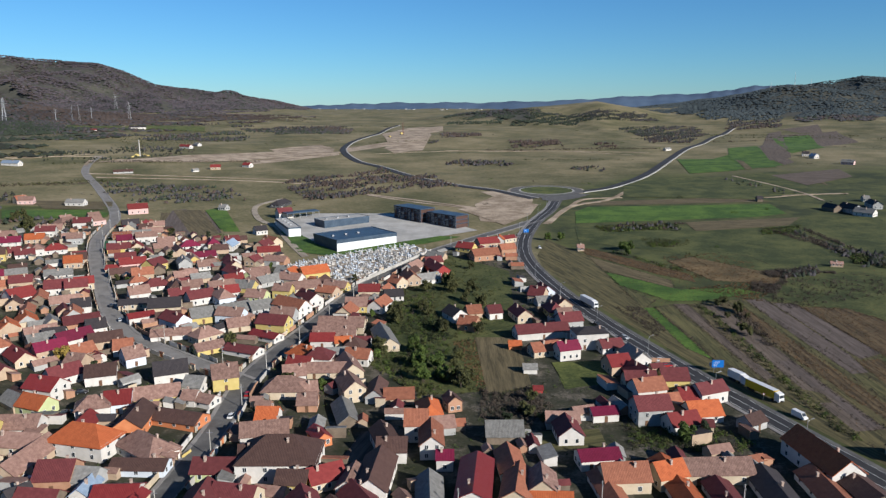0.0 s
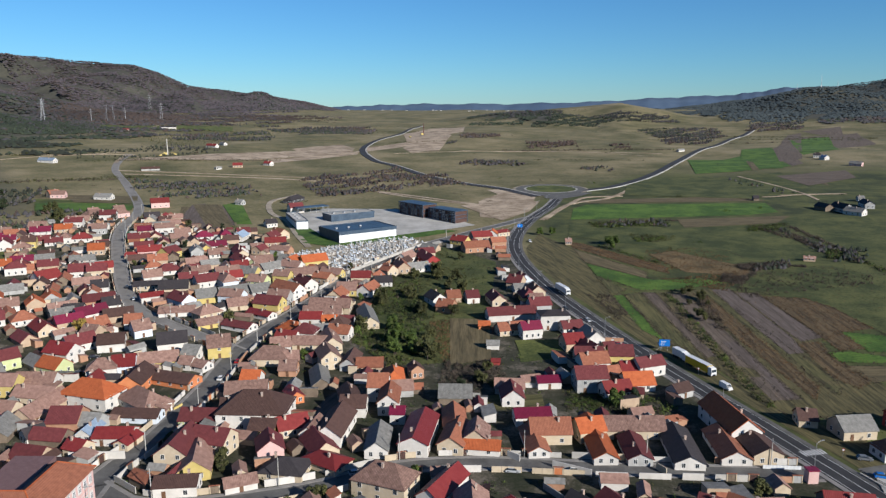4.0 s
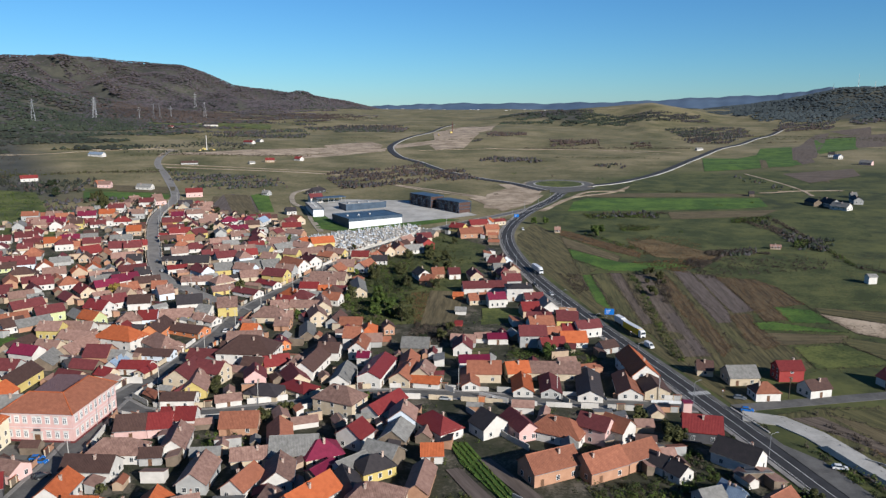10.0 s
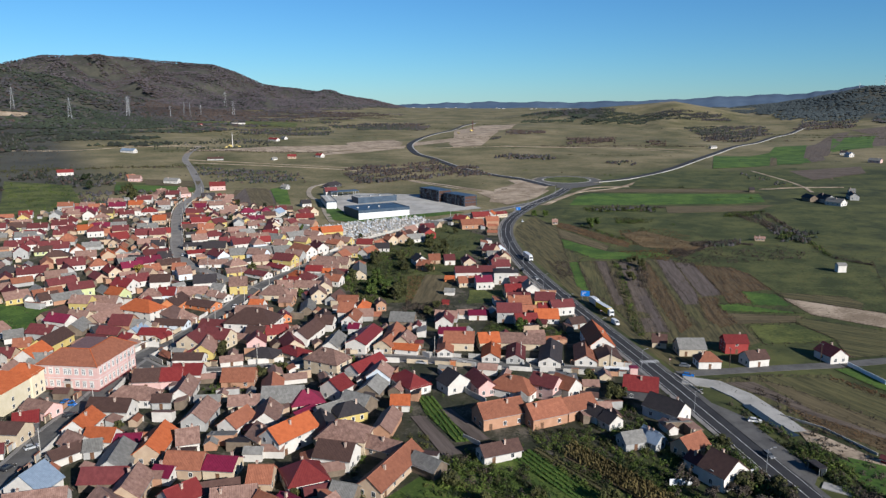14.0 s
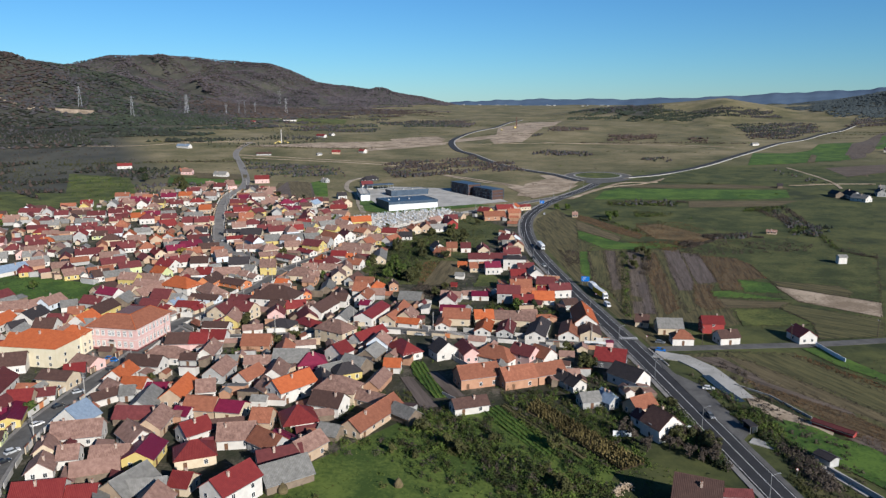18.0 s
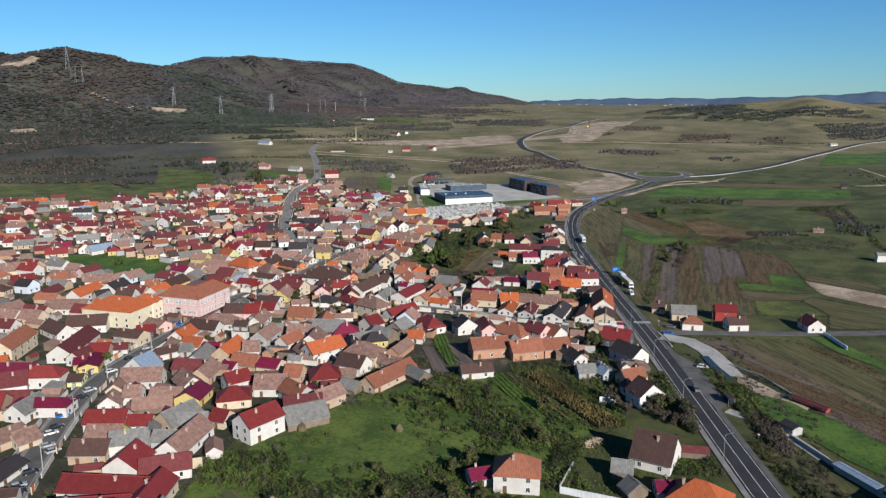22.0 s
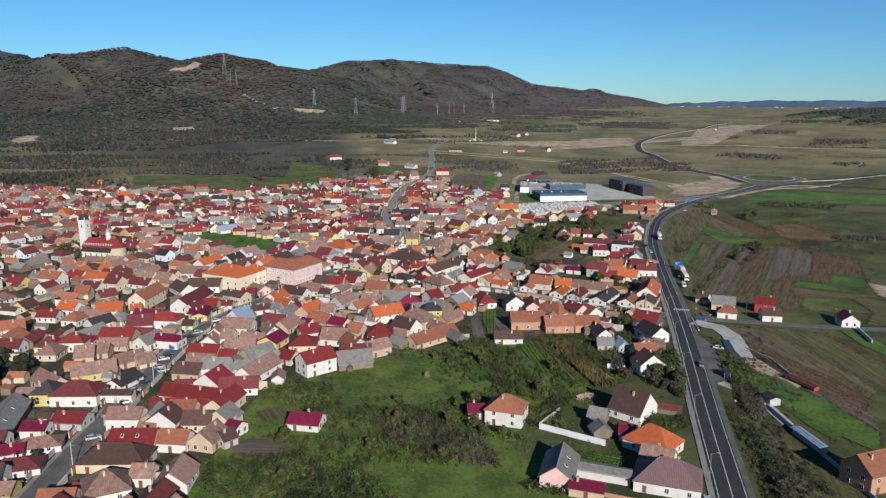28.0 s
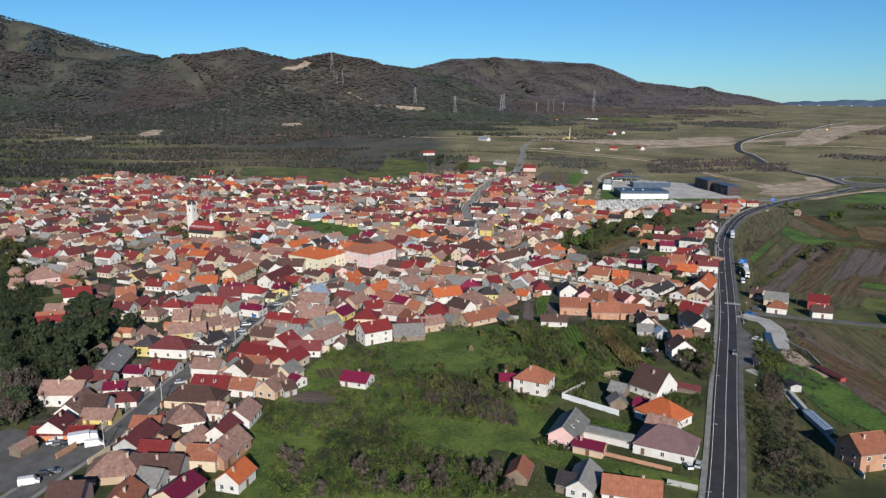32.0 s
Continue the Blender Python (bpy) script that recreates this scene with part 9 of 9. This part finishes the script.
def rig(x, y, h, colour):
    top = tagged(new("drilling_rig"), "tall drilling rig with upright mast on the road works", "rig", "building machines")
    top.matrix_world = pose(x, y, up(x, y), 0, 0, 30)
    part_of(top, "mast", Soup().tube((0, 0, 0), (0, 0, h), 0.9, 0.5, 6).make("mast", [M[colour]]))
    part_of(top, "body", Soup().box(-6, -1, -1.6, 1.6, 1.0, 4.2).box(-5.6, -4, -1.4, 1.4, 4.2, 5.0).make("body", [M["wall_yellow"]]))
    for k in (-1.6, 1.6):
        part_of(top, "crawler", Soup().box(-6, 1, k - 0.5, k + 0.5, 0, 1.1).make("crawler", [M["roof_dark"]]))


def excavator(x, y, rot):
    top = tagged(new("excavator"), "yellow crawler excavator on bare earth", "excavator", "building machines")
    top.matrix_world = pose(x, y, up(x, y) + 0.2, 0, 0, rot)
    part_of(top, "cab", Soup().box(-2.4, 1.2, -1.3, 1.3, 1.0, 2.3).box(-0.2, 1.2, 0.1, 1.2, 2.3, 3.2).make("cab", [M["wall_yellow"]]))
    part_of(top, "boom", Soup().tube((1.2, -0.4, 2.0), (4.2, -0.4, 5.0), 0.35, 0.3, 4).tube((4.2, -0.4, 5.0), (6.6, -0.4, 2.2), 0.3, 0.2, 4).make("boom", [M["wall_yellow"]]))
    part_of(top, "bucket", Soup().box(6.0, 7.2, -0.9, 0.1, 0.9, 2.2).make("bucket", [M["roof_dark"]]))
    for k in (-1.2, 1.2):
        part_of(top, "crawler", Soup().box(-2.2, 2.2, k - 0.35, k + 0.35, 0, 1.0).make("crawler", [M["roof_dark"]]))


def woodpile(x, y, rot):
    """Split logs heaped on the grass."""
    top = tagged(new("woodpile"), "heap of pale split firewood on the grass", "woodpile", "firewood")
    top.matrix_world = pose(x, y, up(x, y), 0, 0, rot)
    fr = random.Random(int(x * 7 + y))
    log = Soup().tube((-0.5, 0, 0), (0.5, 0, 0), 0.16, 0.15, 6).make("log", [M["field_sand"]])
    for i in range(60):
        h = fr.random()
        part_of(top, "log", log, pose(fr.uniform(-3.2, 3.2) * (1 - 0.6 * h), fr.uniform(-1.5, 1.5) * (1 - 0.6 * h), 0.12 + 1.5 * h, 0, fr.uniform(-20, 20), fr.uniform(0, 180)))


rig(-430, 1042, 24, "wall_white")
rig(-84, 1565, 26, "roof_darkred")
excavator(-432, 1022, 40)
excavator(-420, 1045, 200)
excavator(-105, 1470, 120)
excavator(-7.8, 404.5, 20)
woodpile(123.9, 45.9, 20)
woodpile(121.9, 43.3, 70)

# ---- along the roads ----
LAMP_POLE = Soup().tube((0, 0, -0.3), (0, 0, 8.6), 0.11, 0.07, 8).make("pole", [M["steel"]])
LAMP_ARM = Soup().tube((0, 0, 8.5), (-1.6, 0, 9.1), 0.05, 0.04, 6).make("arm", [M["steel"]])
LAMP_HEAD = Soup().box(-2.4, -1.5, -0.16, 0.16, 9.05, 9.22).make("lamp_head", [M["steel"]])
WOOD_POLE = Soup().tube((0, 0, -0.5), (0, 0, 8.2), 0.16, 0.11, 8).make("pole", [M["bark"]])
CONC_POLE = Soup().tube((0, 0, -0.5), (0, 0, 8.8), 0.17, 0.11, 6).make("pole", [M["concrete"]])
POLE_ARM = Soup().box(-0.9, 0.9, -0.06, 0.06, 7.7, 7.85).box(-0.85, -0.75, -0.06, 0.06, 7.85, 8.05).box(0.75, 0.85, -0.06, 0.06, 7.85, 8.05).make("crossarm", [M["steel"]])


for x, y, a in along(MAIN, -5.2, 42.5, 401, 1160):
    top = tagged(new("street_lamp"), "grey steel street lamp with one arm over the main road", "street lamp", "street lamps")
    top.matrix_world = pose(x, y, up(x, y), 0, 0, a + 90)
    part_of(top, "pole", LAMP_POLE)
    part_of(top, "arm", LAMP_ARM)
    part_of(top, "lamp_head", LAMP_HEAD)
for line, off, step, start, stop, me, lab in ((LONG, 4.6, 34, 252, 930, CONC_POLE, "grey concrete utility pole with crossarm beside the street"), (NORTH, 4.4, 36, 12, 230, CONC_POLE, "grey concrete utility pole with crossarm beside the street"), (CROSS, -4.2, 40, 24, 180, WOOD_POLE, "dark wooden utility pole beside the side road"), (WEST, 4.2, 40, 20, 420, CONC_POLE, "grey concrete utility pole with crossarm beside the street")):
    for x, y, a in along(line, off, step, start, stop):
        top = tagged(new("utility_pole"), lab, "utility pole", "utility poles")
        top.matrix_world = pose(x, y, up(x, y), 0, 0, a + 90)
        part_of(top, "pole", me)
        part_of(top, "crossarm", POLE_ARM)


def zebra(x, y, rot):
    s = Soup()
    for i in range(8):
        s.box(-3.8 + i * 1.0, -3.3 + i * 1.0, -1.6, 1.6, 0, 0.01)
    ob = new("zebra_crossing", s.make("zebra_crossing", [M["paint"]]))
    ob.matrix_world = pose(x, y, up(x, y) + 0.178, 0, 0, rot)
    tagged(ob, "white zebra crossing on the main road", "road marking", kind="structure")


zebra(128.9, 178.6, 16)

# ---- vehicles ----
PAINT = {}
for key, c in {"white": (0.75, 0.75, 0.74), "silver": (0.42, 0.44, 0.46), "grey": (0.16, 0.17, 0.18), "dark": (0.02, 0.022, 0.028), "blue": (0.02, 0.16, 0.52), "red": (0.35, 0.02, 0.02), "yellow": (0.62, 0.42, 0.03), "green": (0.08, 0.3, 0.03)}.items():
    PAINT[key] = material("paint_" + key, tuple(v * 0.9 for v in c), c, scale=1, rough=0.25, bump=0)
RUBBER = material("rubber", (0.012, 0.012, 0.012), (0.03, 0.03, 0.03), rough=0.9)


def prism(profile, half, inset=0.0):
    """A side outline, (x, z) pairs, drawn out to both sides."""
    n = len(profile)
    top = max(z for x, z in profile)
    low = min(z for x, z in profile)
    w = [half - inset * (z - low) / (top - low) for x, z in profile]
    v = [(x, -h, z) for (x, z), h in zip(profile, w)] + [(x, h, z) for (x, z), h in zip(profile, w)]
    f = [tuple(range(n)), tuple(range(2 * n - 1, n - 1, -1))] + [(i, n + i, n + (i + 1) % n, (i + 1) % n) for i in range(n)]
    return v, f


WHEEL = Soup().tube((0, -0.11, 0), (0, 0.11, 0), 0.32, 0.32, 14).make("wheel", [RUBBER])
RIM = Soup().tube((0, -0.13, 0), (0, 0.13, 0), 0.2, 0.2, 10).make("rim", [M["steel"]])
LIGHT = Soup().box(-0.04, 0.04, -0.2, 0.2, -0.07, 0.07).make("headlight", [M["frame"]])
BIGWHEEL = Soup().tube((0, -0.16, 0), (0, 0.16, 0), 0.5, 0.5, 14).make("wheel", [RUBBER])
CAR_BODY = {k: mesh("body", *prism([(-2.1, 0.3), (2.1, 0.3), (2.15, 0.7), (1.2, 0.92), (-1.9, 0.98), (-2.15, 0.75)], 0.88, 0.06), PAINT[k]) for k in PAINT}
CAR_ROOF = {k: mesh("roof", *prism([(-1.55, 1.40), (0.35, 1.40), (0.2, 1.47), (-1.4, 1.47)], 0.68, 0.04), PAINT[k]) for k in PAINT}
CAR_GLASS = mesh("glasshouse", *prism([(-1.95, 0.96), (1.15, 0.9), (0.35, 1.41), (-1.6, 1.41)], 0.84, 0.16), M["glass"])


def car(x, y, rot, colour):
    top = tagged(new("car"), colour + " passenger car parked on the asphalt", "car", "cars")
    top.matrix_world = pose(x, y, up(x, y) + 0.17, 0, 0, rot)
    part_of(top, "body", CAR_BODY[colour])
    part_of(top, "glasshouse", CAR_GLASS)
    part_of(top, "roof", CAR_ROOF[colour])
    for dx in (-1.3, 1.3):
        for dy in (-0.8, 0.8):
            part_of(part_of(top, "wheel", WHEEL, pose(dx, dy, 0.32)), "rim", RIM)
    for dy in (-0.6, 0.6):
        part_of(top, "headlight", LIGHT, pose(2.14, dy, 0.68))


car(141.4, 163.7, -12, "blue")
car(142, 174.4, -12, "grey")
car(155.6, 124.1, -8, "white")
car(173.9, -6.6, 100, "silver")
car(171.8, -9.1, 130, "white")
car(-55.8, 28.1, 70, "silver")
car(-53.4, 22.1, 70, "dark")
car(-30.1, -12.5, 70, "silver")
car(-42.3, 0.4, 65, "dark")
car(-55.9, 28.4, 60, "white")
car(-34.5, -10.5, 60, "silver")
car(-25.6, -24.7, 60, "dark")
car(-19.5, -34.1, 60, "dark")
car(-16.2, -40.2, 60, "white")
car(-1, -63.8, 60, "silver")
car(-119.1, 193.4, 10, "white")
car(-77, 103.8, 0, "blue")
car(-71.6, 95.8, 40, "dark")
car(-117.8, 187.9, 0, "white")
car(-110.8, 221.7, 5, "white")
car(-107.2, 219.9, 5, "grey")
car(-130, 247.1, 20, "dark")
car(-127.1, 230.4, 30, "dark")
car(-131.3, 228.9, 30, "dark")
car(97.7, 217.5, 0, "white")
car(-71, 95.8, 50, "dark")
car(-79.2, 105.5, 10, "blue")
car(-68.2, 72.6, 55, "silver")
car(12.7, -116.3, 62, "white")
car(14.8, -115.6, 62, "grey")
car(16.7, -114.1, 62, "dark")
car(30.7, -126.8, 55, "dark")
car(31, -124.9, 55, "grey")
car(37, 162.8, -5, "silver")
car(89, 283.3, 10, "white")
car(89.5, 277.2, 10, "red")
car(-6.6, 86.5, -25, "dark")
car(72.2, 328.2, -68, "dark")
car(66.4, 491.4, -85, "white")
car(80.6, 310.4, -65, "silver")
car(152.9, 99.2, -70, "grey")


def van(x, y, rot, colour):
    top = tagged(new("van"), colour + " delivery van parked beside the road", "van", "vans")
    top.matrix_world = pose(x, y, up(x, y) + 0.15, 0, 0, rot)
    part_of(top, "body", mesh("body", *prism([(-2.7, 0.35), (2.6, 0.35), (2.65, 0.95), (1.9, 1.25), (1.2, 2.2), (-2.7, 2.3)], 0.98, 0.1), PAINT[colour]))
    part_of(top, "windscreen", mesh("windscreen", *prism([(1.95, 1.28), (2.0, 1.3), (1.32, 2.12), (1.25, 2.1)], 0.8, 0.05), M["glass"]))
    for dx in (-1.7, 1.7):
        for dy in (-0.88, 0.88):
            part_of(part_of(top, "wheel", WHEEL, pose(dx, dy, 0.32)), "rim", RIM)


def lorry(x, y, rot, box_colour, cab_colour, length=13.4):
    top = tagged(new("lorry"), f"articulated lorry with {box_colour} trailer and {cab_colour} cab on the shoulder", "lorry", "lorries")
    top.matrix_world = pose(x, y, up(x, y) + 0.12, 0, 0, rot)
    part_of(top, "trailer", Soup().box(-length / 2 - 1.4, length / 2 - 1.4, -1.26, 1.26, 1.15, 3.95).make("trailer", [PAINT[box_colour]]))
    part_of(top, "trailer_roof", Soup().box(-length / 2 - 1.42, length / 2 - 1.38, -1.28, 1.28, 3.95, 4.0).make("trailer_roof", [PAINT["white"]]))
    part_of(top, "chassis", Soup().box(-length / 2 - 1.2, length / 2 + 1.5, -0.5, 0.5, 0.7, 1.15).make("chassis", [RUBBER]))
    c = length / 2 - 1.2
    part_of(top, "cab", mesh("cab", *prism([(c, 0.6), (c + 2.25, 0.6), (c + 2.25, 1.9), (c + 1.95, 3.4), (c + 0.2, 3.8), (c, 3.6)], 1.22, 0.08), PAINT[cab_colour]))
    part_of(top, "windscreen", mesh("windscreen", *prism([(c + 2.27, 1.95), (c + 2.3, 1.95), (c + 2.05, 2.95), (c + 2.0, 2.95)], 1.05, 0.04), M["glass"]))
    for dx in (-length / 2 - 0.4, -length / 2 + 0.9, -length / 2 + 2.2, c - 0.8, c + 1.3):
        for dy in (-1.05, 1.05):
            part_of(top, "wheel", BIGWHEEL, pose(dx, dy, 0.5))


for cx_, cy_, ca_, cc_ in ((-40.5, -3.5, 60, "white"), (-47.6, 8.0, 62, "blue"), (-12.0, -50.5, 60, "grey"), (-22.5, -31.5, 60, "silver"), (-62.5, 46, 72, "white"), (-66.2, 60, 78, "dark"), (55, 163.8, -2, "white"), (92, 168.3, 2, "dark"), (-8, 159.8, 20, "silver"), (-71.5, 230, 88, "white"), (-70.6, 248, 88, "red"), (-52, 352, 76, "grey"), (-42, 392, 72, "white"), (-152, 330, 118, "silver"), (-166, 352, 118, "dark")):
    car(cx_, cy_, ca_, cc_)
van(119.6, 229.2, -68, "white")
van(23.9, -109.3, 62, "white")
van(32.2, -131.9, 62, "white")
lorry(116.0, 248.2, -68, "yellow", "white")
lorry(112.0, 261.4, -68, "white", "white", 6.5)
lorry(20.3, -110.6, 62, "white", "white", 6.0)
lorry(74.6, 359.7, -72, "white", "white", 12)


# ---- road signs and small things by the road ----
def big_sign(x, y, rot, w, h, colour, z0, label):
    top = tagged(new("road_sign"), label, "road sign", "road signs")
    top.matrix_world = pose(x, y, up(x, y), 0, 0, rot)
    part_of(top, "panel", Soup().box(-w / 2, w / 2, -0.05, 0.05, z0, z0 + h).make("panel", [PAINT[colour]]))
    bars = Soup()
    for i in range(3):
        bars.box(-w * 0.36, w * (-0.05 + 0.1 * i), -0.07, -0.05, z0 + h * (0.2 + 0.25 * i), z0 + h * (0.25 + 0.25 * i))
    part_of(top, "lettering", bars.make("lettering", [M["paint"]]))
    for k in (-0.3, 0.3):
        part_of(top, "post", Soup().tube((k * w, 0.1, -0.3), (k * w, 0.1, z0 + h), 0.06, 0.06, 6).make("post", [M["steel"]]))


big_sign(107.4, 271.0, 0, 4.6, 3.0, "blue", 2.2, "large blue direction sign on two steel posts")
big_sign(106.4, 273.9, 0, 2.4, 1.4, "white", 1.8, "white town sign on two posts")
big_sign(61.3, 528.9, 10, 4.0, 2.6, "blue", 3.5, "blue direction sign near the roundabout")


def bus_shelter(x, y, rot):
    top = tagged(new("bus_shelter"), "small dark bus shelter with flat roof beside the lay-by", "bus shelter")
    top.matrix_world = pose(x, y, up(x, y) + 0.1, 0, 0, rot)
    part_of(top, "roof", Soup().box(-2.6, 2.6, -1.4, 1.4, 2.5, 2.68).box(-2.5, 2.5, -1.3, 1.3, 2.68, 2.74).make("roof", [M["roof_dark"]]))
    part_of(top, "back_panel", Soup().box(-2.3, 2.3, 1.0, 1.08, 0.2, 2.4).make("back_panel", [M["glass"]]))
    for k in (-2.3, 2.3):
        part_of(top, "side_panel", Soup().box(k - 0.04, k + 0.04, -0.6, 1.0, 0.2, 2.4).make("side_panel", [M["glass"]]))
        for j in (-1.1, 1.1):
            part_of(top, "post", Soup().box(k - 0.06, k + 0.06, j - 0.06, j + 0.06, -0.2, 2.5).make("post", [M["steel"]]))
    part_of(top, "bench", Soup().box(-1.8, 1.8, 0.45, 0.9, 0.42, 0.5).make("bench", [M["door"]]))


bus_shelter(163.8, 91.2, -70)


def haystack(x, y, h):
    """Hay heaped round a pole, ragged at the foot."""
    top = tagged(new("haystack"), "pointed grey-brown haystack round a pole on the meadow", "haystack", "haystacks")
    top.matrix_world = pose(x, y, up(x, y))
    hr = random.Random(int(x * 10))
    n, v, f = 16, [], []
    prof = ((0.0, 0.44), (0.25, 0.47), (0.5, 0.4), (0.75, 0.24), (0.92, 0.08))
    for z, r in prof:
        v += [(h * r * math.cos(6.283 * i / n) * hr.uniform(0.88, 1.1), h * r * math.sin(6.283 * i / n) * hr.uniform(0.88, 1.1), h * z - 0.05) for i in range(n)]
    for k in range(len(prof) - 1):
        f += [(k * n + i, k * n + (i + 1) % n, (k + 1) * n + (i + 1) % n, (k + 1) * n + i) for i in range(n)]
    f.append(tuple(range(len(v) - n, len(v))))
    part_of(top, "hay", mesh("hay", v, f, M["field_stubble"], smooth=True))
    part_of(top, "pole", Soup().tube((0, 0, 0), (0.05, 0, h * 1.12), 0.06, 0.04, 6).make("pole", [M["bark"]]))


haystack(63.1, 34.0, 2.9)
haystack(33.3, 24.6, 3.1)


def sports_court():
    """Fenced green ball court beside the western street."""
    corners = [(-238, 502), (-221, 510), (-205, 474), (-222, 468)]
    patch("sports_court", corners, M["court_green"], 0.45, 14, "green artificial turf ball court", "court")
    patch("court_apron", [(-221, 465), (-202, 468), (-194, 450), (-212, 446)], M["gravel"], 0.42, 14, "pale paved oval beside the ball court", "pavement")
    top = tagged(new("court_fence"), "tall wire fence on steel posts round the ball court", "fence")
    post = Soup().tube((0, 0, -0.5), (0, 0, 5.0), 0.09, 0.09, 6).make("post", [M["steel"]])
    for (ax, ay), (bx, by) in zip(corners, corners[1:] + corners[:1]):
        l = math.hypot(bx - ax, by - ay)
        n = max(2, int(l / 5))
        for i in range(n):
            x, y = ax + (bx - ax) * i / n, ay + (by - ay) * i / n
            part_of(top, "post", post, pose(x, y, up(x, y) + 0.4))
        rail = Soup()
        for z in (0.1, 2.5, 4.9):
            rail.tube((ax, ay, up(ax, ay) + 0.4 + z), (bx, by, up(bx, by) + 0.4 + z), 0.05, 0.05, 5)
        part_of(top, "rail", rail.make("rail", [M["steel"]]))


sports_court()


def bridge_rail(x0, y0, x1, y1):
    """White and dark steel railing on the stream bridge."""
    top = tagged(new("bridge_railing"), "dark steel railing on a pale concrete kerb at the stream bridge", "railing", "bridge railings")
    l = math.hypot(x1 - x0, y1 - y0)
    top.matrix_world = pose(x0, y0, up(x0, y0) + 0.1, 0, 0, math.degrees(math.atan2(y1 - y0, x1 - x0)))
    part_of(top, "kerb", Soup().box(0, l, -0.3, 0.3, -0.4, 0.25).make("kerb", [M["concrete"]]))
    for z in (0.65, 1.05):
        part_of(top, "rail", Soup().box(0, l, -0.04, 0.04, z, z + 0.09).make("rail", [M["roof_dark"]]))
    n = int(l / 1.5)
    for i in range(n + 1):
        part_of(top, "post", Soup().box(-0.05, 0.05, -0.05, 0.05, 0.2, 1.15).make("post", [M["roof_dark"]]), pose(i * l / n, 0, 0))


bridge_rail(136.6, 166.2, 143.4, 147.0)


def traffic_sign(x, y, rot):
    top = tagged(new("traffic_sign"), "round red-rimmed traffic sign on a steel post", "traffic sign", "traffic signs")
    top.matrix_world = pose(x, y, up(x, y), 0, 0, rot)
    part_of(top, "post", Soup().tube((0, 0, -0.3), (0, 0, 2.6), 0.04, 0.04, 6).make("post", [M["steel"]]))
    part_of(top, "rim", Soup().tube((0, -0.06, 2.5), (0, -0.02, 2.5), 0.42, 0.42, 18).make("rim", [PAINT["red"]]))
    part_of(top, "face", Soup().tube((0, -0.09, 2.5), (0, -0.06, 2.5), 0.31, 0.31, 18).make("face", [M["paint"]]))


traffic_sign(171.2, 62.6, -15)
traffic_sign(136.4, 176.0, -15)
traffic_sign(113.8, 244.0, -20)
